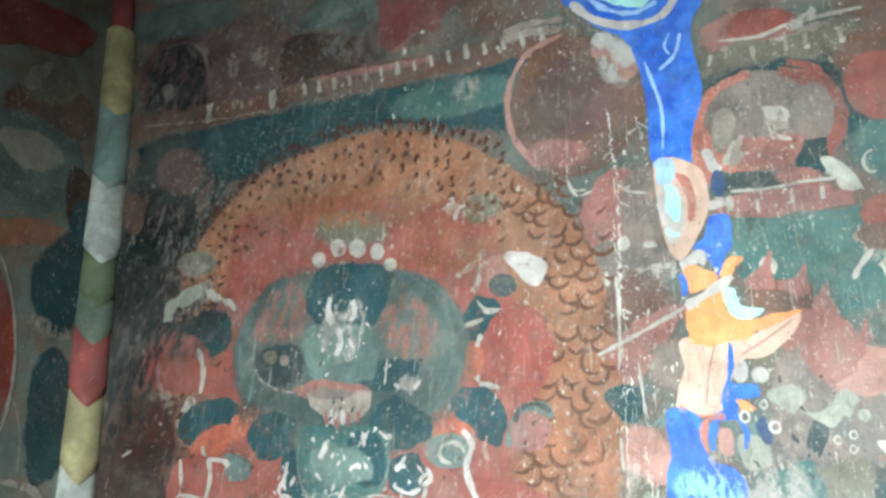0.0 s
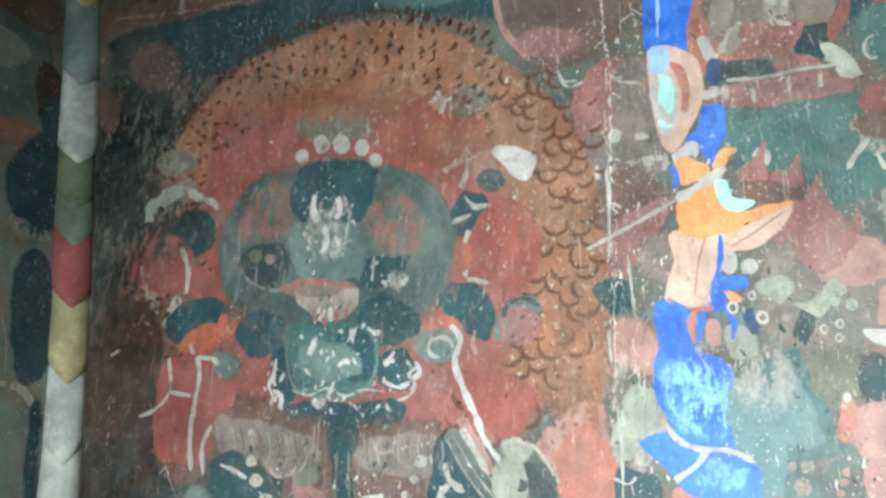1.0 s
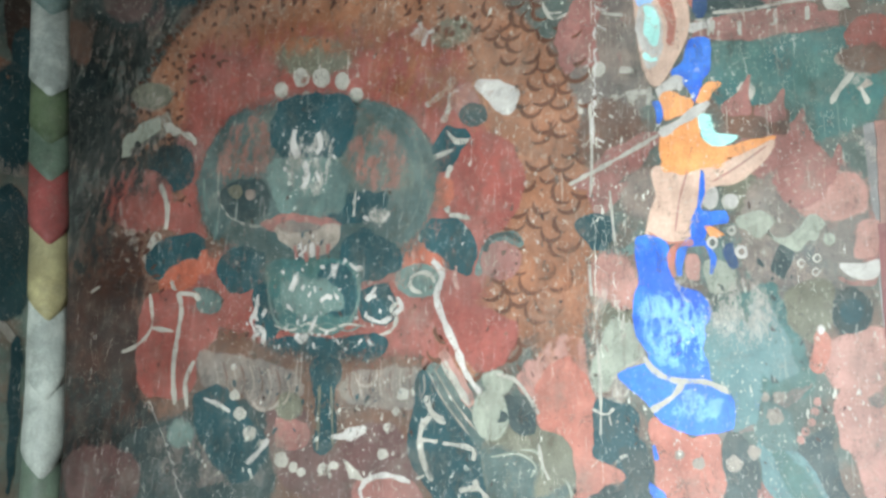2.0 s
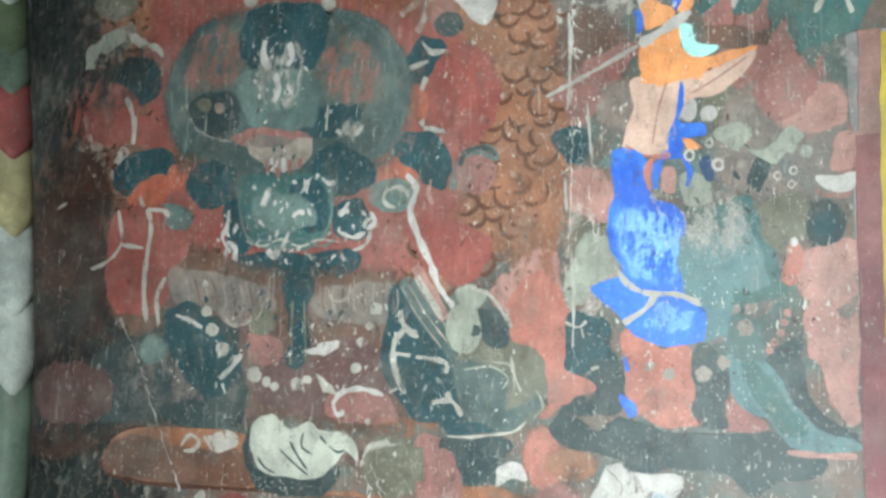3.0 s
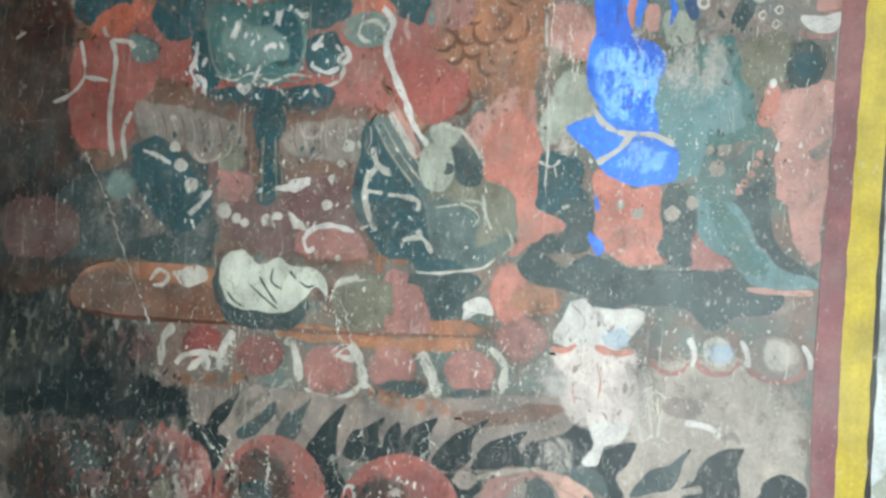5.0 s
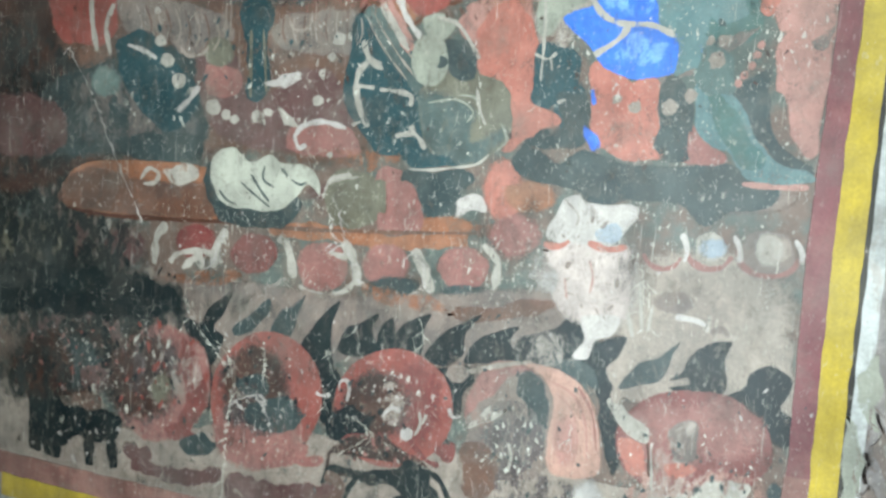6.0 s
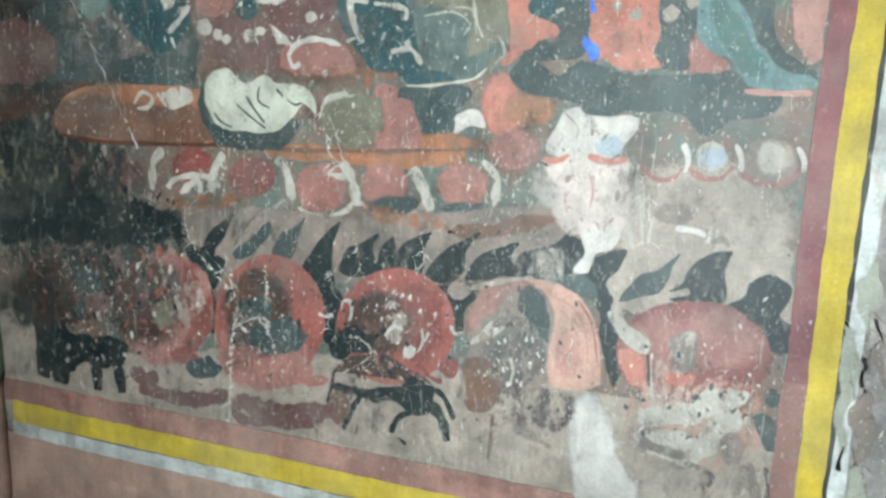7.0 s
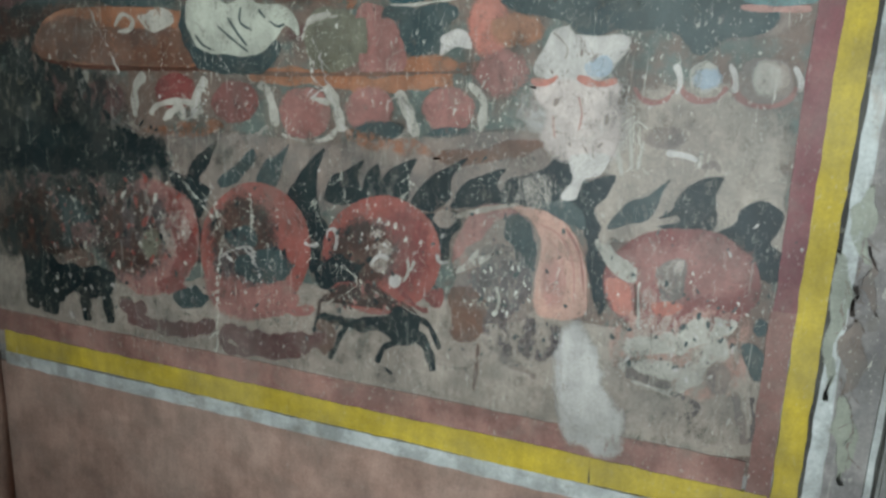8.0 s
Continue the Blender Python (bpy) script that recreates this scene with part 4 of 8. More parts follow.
stroke("petal_rim", PALE, 0.015, (-0.422, 1.253), (-0.407, 1.274), (-0.367, 1.288), (-0.318, 1.292), (-0.28, 1.283), (-0.266, 1.266), taper=0.7)
stroke("petal_rim", PALE, 0.025, (-0.387, 1.241), (-0.339, 1.275), (-0.326, 1.246))
stroke("petal_rim", DUST, 0.052, (-0.579, 1.225), (-0.469, 1.205), (-0.362, 1.184))
oval("lotus_petal", PALE, 0.877, 1.413, 0.032, 0.028, -81, rim=0.3)
stroke("petal_rim", DUSTYRED, 0.01, (0.92, 1.399), (0.901, 1.375), (0.869, 1.37), (0.841, 1.385), (0.832, 1.414), taper=0.7)
oval("lotus_petal", TAUPE, 0.983, 1.411, 0.051, 0.045, -2, rim=0.2)
oval("lotus_petal", PALE, 0.986, 1.417, 0.035, 0.029, -81, rim=0.6)
stroke("petal_rim", DUSTYRED, 0.01, (1.041, 1.406), (1.028, 1.381), (0.998, 1.367), (0.964, 1.369), (0.937, 1.386), (0.93, 1.413), taper=0.7)
stroke("petal_rim", DUSTYRED, 0.009, (0.825, 1.388), (0.811, 1.368), (0.787, 1.361), (0.763, 1.369), (0.749, 1.389), taper=0.7)
stroke("petal_tip", CREAM, 0.011, (0.821, 1.437), (0.834, 1.407), (0.83, 1.378))
stroke("petal_tip", CREAM, 0.01, (0.919, 1.441), (0.932, 1.414), (0.933, 1.386))
stroke("petal_tip", CREAM, 0.009, (1.029, 1.442), (1.044, 1.416), (1.044, 1.394))



# dark forms
oval("pale_gap", DUST, 0.702, 1.548, 0.046, 0.034, -83, rim=0.8)

# white repainted figure and limewash run
oval("pale_veil", LIMEWASH, 0.636, 1.314, 0.109, 0.102, 88, rim=0.9)
stroke("grass_stroke", PALE, 0.008, (0.722, 1.286), (0.746, 1.204))
stroke("grass_stroke", PALE, 0.007, (0.747, 1.336), (0.762, 1.218))
stroke("grass_stroke", PALE, 0.007, (0.779, 1.292), (0.769, 1.207))
oval("taupe_blot", TAUPE, 0.818, 1.295, 0.044, 0.024, 5, rim=0.5)
stroke("pale_bone", CREAM, 0.012, (0.821, 1.266), (0.86, 1.264), (0.885, 1.255))
stroke("pale_bone", PALE, 0.008, (0.891, 1.279), (0.886, 1.238))
stroke("taupe_curl", TAUPE, 0.01, (0.897, 1.233), (0.9, 1.245), (0.91, 1.251), (0.92, 1.248), (0.926, 1.237), (0.924, 1.225), taper=0.7)
oval("taupe_blot", TAUPE, 0.91, 1.512, 0.125, 0.033, 3, rim=0.8)
stroke("salmon_strip", PINKGROUND, 0.023, (0.266, 0.603), (0.469, 0.635), (0.659, 0.629))

# cracks
crack("crack", PALE, 0.008, (-0.765, 1.767), (-0.68, 1.623), (-0.634, 1.522), (-0.583, 1.383), (-0.543, 1.311))
crack("crack", CREAM, 0.007, (0.025, 1.478), (0.037, 1.385), (0.048, 1.346))
crack("crack", PALE, 0.009, (-0.789, 1.8), (-0.726, 1.698), (-0.662, 1.571), (-0.607, 1.441))

# left side wall
oval("red_disc", DEEPRED, 0.828, 2.373, 0.382, 0.179, -81, rim=0.03, wall="west")
stroke("disc_rim", PALE, 0.011, (0.802, 2.763), (0.929, 2.652), (1.009, 2.411), (1.007, 2.166), (0.933, 2.023), taper=0.7, wall="west")
stroke("white_curve", PALE, 0.02, (0.956, 2.006), (1.061, 2.006), (1.147, 1.996), wall="west")
stroke("white_curve", PALE, 0.024, (1.098, 2.01), (1.143, 1.991), (1.175, 1.952), wall="west")
oval("top_cloud", GREYTEAL, -1.296, 3.911, 0.393, 0.109, -12, rim=0.7)
stroke("pale_streak", DUST, 0.029, (-1.605, 3.989), (-1.556, 3.883), (-1.531, 3.764))
oval("red_top", DUSTYRED, -1.574, 4.086, 0.163, 0.04, -22, rim=0.6)

# chips and runs scattered over the whole
specks("chip", CHIP, 0.131, 1.723, 0.144, 0.118, -89, 40, 0.012)
specks("chip", CHIP, -0.208, 1.716, 0.338, 0.112, 1, 70, 0.016)
specks("chip", CREAM, 0.792, 1.894, 0.093, 0.066, 86, 20, 0.013)
specks("chip", CHIP, 0.312, 2.258, 0.279, 0.17, -87, 60, 0.011)
specks("chip", CHIP, -0.807, 1.871, 0.384, 0.332, -60, 50, 0.015)
specks("chip", CHIP, -0.224, 2.968, 0.851, 0.376, -17, 60, 0.015)
specks("chip", CHIP, -0.527, 3.473, 1.177, 0.156, -18, 50, 0.021)
# long pale oval paints the same reflected haze next to the pole
oval("pale_veil", DUST, -1.532, 2.58, 0.621, 0.083, -7, rim=0.95)
# dark and brown washes at the left: dark paint plus painted dimness
oval("dark_wash", SOOT_DIM, -0.907, 1.48, 0.27, 0.169, 6, rim=0.7)
oval("brown_wash", UMBER, -0.945, 1.607, 0.244, 0.174, -3, rim=0.7)
stroke("grey_hook", SLATE, 0.014, (0.239, 2.154), (0.244, 2.18), (0.27, 2.195), (0.303, 2.192), (0.328, 2.173), taper=0.7)
oval("pale_shell", GREYTEAL, 0.077, 2.088, 0.053, 0.037, -8, rim=0.4)
stroke("pale_shell", PALE, 0.011, (0.073, 2.063), (0.051, 2.07), (0.039, 2.085), (0.041, 2.101), (0.057, 2.112), (0.079, 2.113), (0.098, 2.103), (0.106, 2.086), taper=0.7)
patch("brown_field", DEEPBROWN, (-1.091, 2.289), (-0.892, 2.255), (-0.832, 2.066), (-0.852, 1.805), (-0.972, 1.691), (-1.066, 1.941), rim=0.4)
oval("black_field", INK, -1.16, 2.717, 0.176, 0.108, -74, rim=0.5)
patch("brown_field", DEEPBROWN, (-1.08, 1.64), (-0.819, 1.678), (-0.609, 1.591), (-0.697, 1.451), (-0.967, 1.419), (-1.089, 1.509), rim=0.4)
oval("green_field", DARKTEAL, -1.002, 1.757, 0.101, 0.088, -65, rim=0.6)
stroke("faint_curl", DUST, 0.009, (-0.861, 1.625), (-0.857, 1.566), (-0.888, 1.524), (-0.936, 1.522), (-0.976, 1.561), (-0.984, 1.621), taper=0.7)
stroke("faint_curl", DUST, 0.01, (-0.993, 1.675), (-0.942, 1.611), (-0.958, 1.547), (-0.91, 1.501))
curl_marks("curl_mark", BARK, -0.231, 2.3, 0.86, 0.7, -20, 0.72, lambda x, z: x < -0.62 and z < 2.3, 0.05, 0.032, 0.2)
specks("chip", CHIP, 0.347, 1.662, 0.107, 0.089, -1, 40, 0.009)
specks("chip", CHIP, -0.084, 1.484, 0.633, 0.124, 3, 110, 0.01)
stroke("panel_line", PALE, 0.007, (0.015, 1.463), (0.029, 1.491), (0.081, 1.51))
patch("pink_patch", DUSTYRED, (0.148, 1.491), (0.226, 1.496), (0.264, 1.44), (0.252, 1.393), (0.16, 1.386), rim=0.3)
stroke("ledge_line", UMBER, 0.01, (-0.75, 1.351), (-0.306, 1.369), (0.019, 1.374), (0.44, 1.402))
stroke("ledge_line", BARK, 0.006, (-0.77, 1.362), (-0.341, 1.384), (-0.272, 1.372))
crack("crack", CHIP, 0.008, (-0.708, 1.646), (-0.647, 1.557), (-0.606, 1.453), (-0.556, 1.35))
crack("crack", CHIP, 0.007, (-0.739, 1.722), (-0.741, 1.645), (-0.707, 1.631))
crack("crack", CHIP, 0.006, (0.014, 1.476), (0.024, 1.422), (0.038, 1.355))
oval("murky_field", MUD, -0.812, 1.226, 0.346, 0.078, 5, rim=0.8)
oval("murky_field", OLIVE, -0.904, 1.268, 0.188, 0.063, 5, rim=0.9)
# more dark coats on the left, partly standing in for weaker light
oval("dark_wash", SOOT_DIM, -1.137, 2.362, 0.341, 0.163, -81, rim=0.9)
oval("dark_wash", SOOT_DIM, -1.009, 2.557, 0.304, 0.138, -11, rim=0.8)
oval("dark_wash", SOOT_DIM, -0.966, 1.581, 0.284, 0.224, -3, rim=0.8)
oval("dark_wash", SOOT_DIM, -0.951, 1.954, 0.251, 0.187, -4, rim=0.6)
oval("dark_wash", SOOT_DIM, -0.866, 1.688, 0.308, 0.141, 1, rim=0.7)
oval("dark_wash", SOOT_DIM, -0.573, 1.813, 0.223, 0.088, 0, rim=0.8)
oval("dark_wash", SOOT_DIM, -0.892, 1.634, 0.281, 0.088, 1, rim=0.8)
oval("dark_wash", SOOT_DIM, -0.719, 1.663, 0.359, 0.099, 0, rim=0.8)
oval("dark_wash", SOOT_DIM, -0.869, 1.221, 0.231, 0.122, 8, rim=0.9)
oval("dark_wash", MIRE, -0.466, 1.444, 0.247, 0.068, 2, rim=0.9)
oval("rust_wash", RUSTWASH, -0.328, 2.837, 0.492, 0.064, -11, rim=0.9)
oval("rust_wash", RUSTWASH, 0.043, 2.647, 0.162, 0.099, -17, rim=0.9)
oval("brown_wash", RUSTWASH, -0.244, 1.776, 0.205, 0.058, 0, rim=0.9)
oval("rust_wash", RUSTWASH, 0.426, 2.019, 0.155, 0.079, -88, rim=0.9)
crack("crack", CHIP, 0.009, (-0.766, 1.429), (-0.705, 1.341), (-0.671, 1.282))
crack("crack", CHIP, 0.009, (-0.728, 1.712), (-0.682, 1.635), (-0.658, 1.575), (-0.615, 1.441))
crack("crack", CHIP, 0.007, (-0.694, 1.931), (-0.703, 1.837), (-0.684, 1.743))
# further coats that paint the left side dimmer
oval("dark_wash", SOOT_DIM, -0.948, 1.467, 0.228, 0.123, 5, rim=0.8)
oval("dark_wash", SOOT_DIM, -0.872, 1.222, 0.312, 0.095, 5, rim=0.9)
oval("dark_wash", MIRE, -0.394, 1.596, 0.205, 0.082, 1, rim=0.9)
oval("dark_wash", SOOT_DIM, -0.923, 1.313, 0.272, 0.094, 5, rim=0.8)
crack("crack", CREAM, 0.01, (-0.247, 1.38), (-0.274, 1.322), (-0.292, 1.263), (-0.336, 1.238))
crack("crack", CREAM, 0.009, (0.022, 1.326), (0.074, 1.343), (0.097, 1.291), (0.119, 1.252))
crack("crack", CREAM, 0.009, (0.239, 1.347), (0.268, 1.316), (0.276, 1.265))


# lowest register: pale ground, dark flames, roundels
patch("beige_ground", BEIGE, (-1.063, 0.545), (-0.813, 0.615), (-0.549, 0.636), (-0.217, 0.632), (0.05, 0.63), (0.353, 0.633), (0.677, 0.633), (0.801, 0.627), (1.07, 0.671), (1.064, 0.874), (0.654, 0.9), (0.048, 0.886), (-0.246, 0.858), (-0.577, 0.794), (-1.025, 0.846), rim=0.05)
patch("tan_band", TAUPE, (-0.461, 1.191), (-0.172, 1.229), (0.062, 1.227), (0.289, 1.253), (0.546, 1.294), (0.599, 1.239), (0.607, 1.142), (0.353, 1.106), (0.011, 1.057), (-0.246, 1.049), (-0.42, 1.055), rim=0.2)
patch("tan_band", BEIGE, (0.699, 1.187), (0.763, 1.228), (0.901, 1.241), (1.031, 1.253), (1.053, 1.169), (1.047, 1.068), (0.971, 1.103), (0.732, 1.085), rim=0.2)
patch("rust_stain", RUSTWASH, (-0.461, 1.213), (-0.373, 1.2), (-0.254, 1.22), (-0.205, 1.24), (-0.255, 1.249), rim=0.5)
patch("rust_stain", RUSTWASH, (0.119, 1.261), (0.205, 1.25), (0.331, 1.239), (0.372, 1.224), (0.291, 1.215), (0.15, 1.224), rim=0.5)
patch("umber_stain", UMBER, (0.332, 1.213), (0.423, 1.243), (0.536, 1.269), (0.585, 1.262), (0.526, 1.23), (0.4, 1.202), rim=0.5)
patch("dark_field", SOOT_DIM, (-1.051, 1.135), (-0.762, 1.197), (-0.425, 1.202), (-0.369, 1.12), (-0.436, 1.023), (-0.7, 1.064), (-1.049, 1.004), rim=0.3)
patch("dark_field", INK, (-1.029, 1.104), (-0.882, 1.153), (-0.742, 1.176), (-0.607, 1.182), (-0.55, 1.143), (-0.479, 1.196), (-0.424, 1.173), (-0.44, 1.112), (-0.604, 1.076), (-0.76, 1.096), (-0.922, 1.068), rim=0.35, wild=0.02)
oval("dark_field", INK, -0.505, 1.156, 0.043, 0.039, 61, rim=0.5, wild=0.2)
oval("dark_field", SOOT_DIM, -0.803, 1.098, 0.202, 0.070, 8, rim=0.5)
patch("dark_flame", INK, (-0.375, 1.12), (-0.323, 1.111), (-0.296, 1.153), (-0.228, 1.203), (-0.251, 1.146), (-0.279, 1.104), (-0.25, 1.078), (-0.283, 1.007), (-0.318, 1.022), (-0.356, 1.062), rim=0.07, wild=0.004)
patch("dark_flame", SLATE, (-0.226, 1.109), (-0.176, 1.15), (-0.124, 1.195), (-0.121, 1.163), (-0.154, 1.127), (-0.18, 1.103), (-0.213, 1.091), rim=0.07, wild=0.004)
patch("dark_flame", SLATE, (-0.117, 1.114), (-0.093, 1.166), (-0.061, 1.183), (-0.026, 1.213), (-0.043, 1.165), (-0.051, 1.121), (-0.077, 1.105), rim=0.07, wild=0.004)
patch("dark_flame", INK, (-0.034, 1.082), (-0, 1.142), (0.024, 1.176), (0.068, 1.212), (0.054, 1.161), (0.049, 1.107), (0.058, 1.054), (0.034, 0.99), (0, 1.023), rim=0.07, wild=0.004)
patch("dark_flame", INK, (0.067, 1.093), (0.087, 1.148), (0.121, 1.167), (0.17, 1.194), (0.156, 1.155), (0.166, 1.106), (0.113, 1.084), rim=0.07, wild=0.004)
patch("dark_flame", INK, (0.163, 1.103), (0.179, 1.165), (0.208, 1.188), (0.211, 1.137), (0.202, 1.102), rim=0.07, wild=0.004)
patch("dark_flame", INK, (0.197, 1.11), (0.229, 1.175), (0.298, 1.208), (0.283, 1.167), (0.281, 1.116), (0.249, 1.097), rim=0.07, wild=0.004)
patch("dark_flame", INK, (0.287, 1.109), (0.333, 1.172), (0.415, 1.221), (0.383, 1.177), (0.379, 1.129), (0.347, 1.098), (0.312, 1.094), rim=0.07, wild=0.004)
patch("dark_flame", INK, (0.381, 1.109), (0.417, 1.168), (0.502, 1.204), (0.486, 1.17), (0.502, 1.137), (0.449, 1.117), rim=0.07, wild=0.004)
patch("dark_flame", INK, (0.491, 1.131), (0.514, 1.185), (0.579, 1.21), (0.612, 1.247), (0.664, 1.268), (0.651, 1.226), (0.642, 1.19), (0.634, 1.157), (0.585, 1.132), (0.537, 1.122), rim=0.07, wild=0.004)
patch("dark_flame", INK, (0.632, 1.154), (0.675, 1.194), (0.731, 1.214), (0.719, 1.17), (0.694, 1.137), (0.714, 1.104), (0.706, 1.064), (0.677, 1.099), (0.643, 1.129), rim=0.07, wild=0.004)
patch("dark_flame", SLATE, (0.725, 1.103), (0.753, 1.155), (0.801, 1.179), (0.837, 1.216), (0.82, 1.17), (0.802, 1.131), (0.753, 1.106), rim=0.07, wild=0.004)
patch("dark_flame", INK, (0.81, 1.125), (0.845, 1.154), (0.867, 1.202), (0.935, 1.232), (0.924, 1.192), (0.935, 1.153), (0.924, 1.116), (0.863, 1.113), rim=0.07, wild=0.004)
patch("dark_flame", INK, (0.92, 1.104), (0.964, 1.139), (0.971, 1.169), (1.01, 1.192), (1.048, 1.173), (1.048, 1.144), (1.037, 1.11), (1.067, 1.08), (1.053, 1.033), (1.009, 1.047), (0.982, 1.082), rim=0.07, wild=0.004)
patch("dark_gap", INK, (0.003, 1.02), (0.046, 1.05), (0.083, 1.027), (0.068, 0.973), (0.038, 0.907), (0.022, 0.95), rim=0.2)
patch("dark_gap", INK, (0.31, 1.086), (0.384, 1.102), (0.405, 1.079), (0.388, 1.028), (0.38, 0.975), (0.346, 1.01), (0.33, 1.055), rim=0.15)
patch("dark_gap", INK, (0.68, 1.092), (0.711, 1.082), (0.739, 0.989), (0.728, 0.91), (0.701, 0.971), rim=0.2)
patch("dark_gap", INK, (-0.346, 1.051), (-0.293, 1.014), (-0.274, 0.957), (-0.297, 0.88), (-0.319, 0.952), rim=0.3)
patch("dark_gap", SLATE, (0.549, 1.128), (0.632, 1.154), (0.684, 1.102), (0.648, 1.098), (0.587, 1.113), rim=0.3)
oval("pale_veil", DUST, 0.570, 1.162, 0.073, 0.042, 7, rim=0.9)
oval("roundel", DEEPBROWN, -0.751, 0.972, 0.176, 0.119, 17, rim=0.2)
stroke("roundel_rim", MAROON, 0.045, (-0.875, 0.994), (-0.81, 1.061), (-0.708, 1.092), (-0.623, 1.079), (-0.579, 1.026), taper=0.4)
oval("muddy_patch", SLATE, -0.738, 0.946, 0.121, 0.083, 18, rim=0.5)
patch("red_patch", MAROON, (-0.702, 0.935), (-0.622, 0.96), (-0.595, 0.917), (-0.648, 0.879), (-0.694, 0.889), rim=0.4)
stroke("pale_stroke", DUST, 0.015, (-0.727, 1.059), (-0.67, 1.08), (-0.622, 1.067), taper=0.4)
stroke("dark_stroke", INK, 0.024, (-0.633, 1.066), (-0.615, 1.007), (-0.627, 0.944), taper=0.4)
oval("roundel", DUSTYRED, -0.443, 0.934, 0.174, 0.145, 43, rim=0.1)
oval("muddy_patch", MIRE, -0.494, 0.929, 0.146, 0.121, 44, rim=0.5)
oval("muddy_patch", DEEPBROWN, -0.500, 0.943, 0.138, 0.114, 53, rim=0.6)
oval("muddy_patch", MIRE, -0.472, 0.977, 0.114, 0.087, 23, rim=0.5)
patch("red_field", OXBLOOD, (-0.377, 1.062), (-0.302, 0.983), (-0.296, 0.91), (-0.334, 0.845), (-0.389, 0.806), (-0.366, 0.916), rim=0.3)
patch("pale_patch", DUST, (-0.398, 1.001), (-0.344, 1.022), (-0.302, 0.983), (-0.33, 0.936), (-0.384, 0.914), (-0.41, 0.94), rim=0.4)
stroke("pale_stroke", DUST, 0.015, (-0.457, 1.069), (-0.436, 1.027), (-0.449, 0.981))
stroke("pale_stroke", DUST, 0.012, (-0.463, 0.964), (-0.471, 0.917), (-0.455, 0.881), (-0.413, 0.876))
oval("olive_patch", OLIVE, -0.438, 0.921, 0.044, 0.032, 74, rim=0.5)
oval("roundel", RED, -0.126, 0.946, 0.176, 0.152, 55, rim=0.04, wild=0.02)
oval("roundel", DUSTYRED, -0.146, 0.857, 0.137, 0.100, 20, rim=0.3)
oval("muddy_patch", MIRE, -0.161, 0.964, 0.117, 0.099, 33, rim=0.35)
oval("muddy_patch", DEEPBROWN, -0.157, 0.979, 0.112, 0.097, 54, rim=0.6)
oval("muddy_patch", MIRE, -0.145, 0.901, 0.101, 0.071, 17, rim=0.6)
patch("teal_patch", SLATE, (-0.186, 0.896), (-0.144, 0.938), (-0.062, 0.956), (-0.023, 0.926), (-0.047, 0.879), (-0.128, 0.86), rim=0.3)
patch("dark_patch", SLATE, (-0.209, 0.98), (-0.143, 1.003), (-0.111, 0.971), (-0.143, 0.945), (-0.193, 0.946), rim=0.4)
patch("pink_patch", DUSTYRED, (-0.179, 0.823), (-0.047, 0.872), (0.001, 0.85), (-0.031, 0.794), (-0.129, 0.763), (-0.18, 0.778), rim=0.4)
crack("crack", CHIP, 0.0144, (-0.24, 1.062), (-0.228, 1.007), (-0.216, 0.965), (-0.228, 0.89), (-0.234, 0.784), (-0.246, 0.627))
crack("crack", CREAM, 0.0170, (-0.214, 0.924), (-0.18, 0.94), (-0.14, 0.951), (-0.124, 0.912), (-0.102, 0.864))
crack("crack", CHIP, 0.0122, (-0.137, 1.081), (-0.129, 1.032), (-0.135, 0.975))
crack("crack", CHIP, 0.0126, (-0.381, 1.169), (-0.341, 1.109), (-0.283, 1.051), (-0.234, 0.999))
oval("roundel", RED, 0.215, 0.975, 0.157, 0.138, 33, rim=0.04, wild=0.02)
oval("roundel_shade", OXBLOOD, 0.273, 0.999, 0.106, 0.070, 88, rim=0.6)
oval("muddy_patch", MIRE, 0.180, 0.977, 0.095, 0.085, 45, rim=0.4)
oval("muddy_patch", DEEPBROWN, 0.171, 0.978, 0.090, 0.081, 54, rim=0.6)
patch("pale_patch", DUST, (0.18, 1.001), (0.208, 1.045), (0.237, 1.022), (0.239, 0.955), (0.204, 0.937), (0.179, 0.96), rim=0.5)
patch("dark_patch", INK, (0.041, 0.933), (0.107, 0.962), (0.167, 0.956), (0.162, 0.917), (0.109, 0.888), (0.051, 0.887), rim=0.3, wild=0.02)
patch("dark_form", DEEPBROWN, (0.045, 0.797), (0.091, 0.876), (0.168, 0.904), (0.256, 0.883), (0.314, 0.855), (0.258, 0.821), (0.141, 0.79), rim=0.45)
patch("dark_form", INK, (0.11, 0.802), (0.229, 0.836), (0.263, 0.86), (0.326, 0.846), (0.314, 0.789), (0.266, 0.772), (0.225, 0.787), (0.141, 0.784), rim=0.15)
stroke("dark_stroke", INK, 0.022, (0.128, 0.805), (0.072, 0.801), (0.042, 0.758), taper=0.5)
stroke("dark_stroke", INK, 0.016, (0.138, 0.798), (0.111, 0.753), (0.087, 0.695), taper=0.5)
stroke("dark_stroke", INK, 0.024, (0.309, 0.809), (0.343, 0.769), (0.36, 0.716), taper=0.5)
stroke("dark_stroke", INK, 0.016, (0.307, 0.848), (0.346, 0.825), (0.374, 0.772), taper=0.4)
stroke("dark_stroke", INK, 0.016, (0.272, 0.775), (0.234, 0.755), (0.215, 0.711), taper=0.4)
stroke("dark_stroke", INK, 0.010, (0.233, 0.705), (0.257, 0.69))
stroke("brown_stroke", OXBLOOD, 0.013, (0.255, 0.917), (0.307, 0.87), (0.342, 0.862))
patch("dark_patch", OXBLOOD, (0.329, 0.904), (0.367, 0.92), (0.374, 0.886), (0.347, 0.869), rim=0.3)
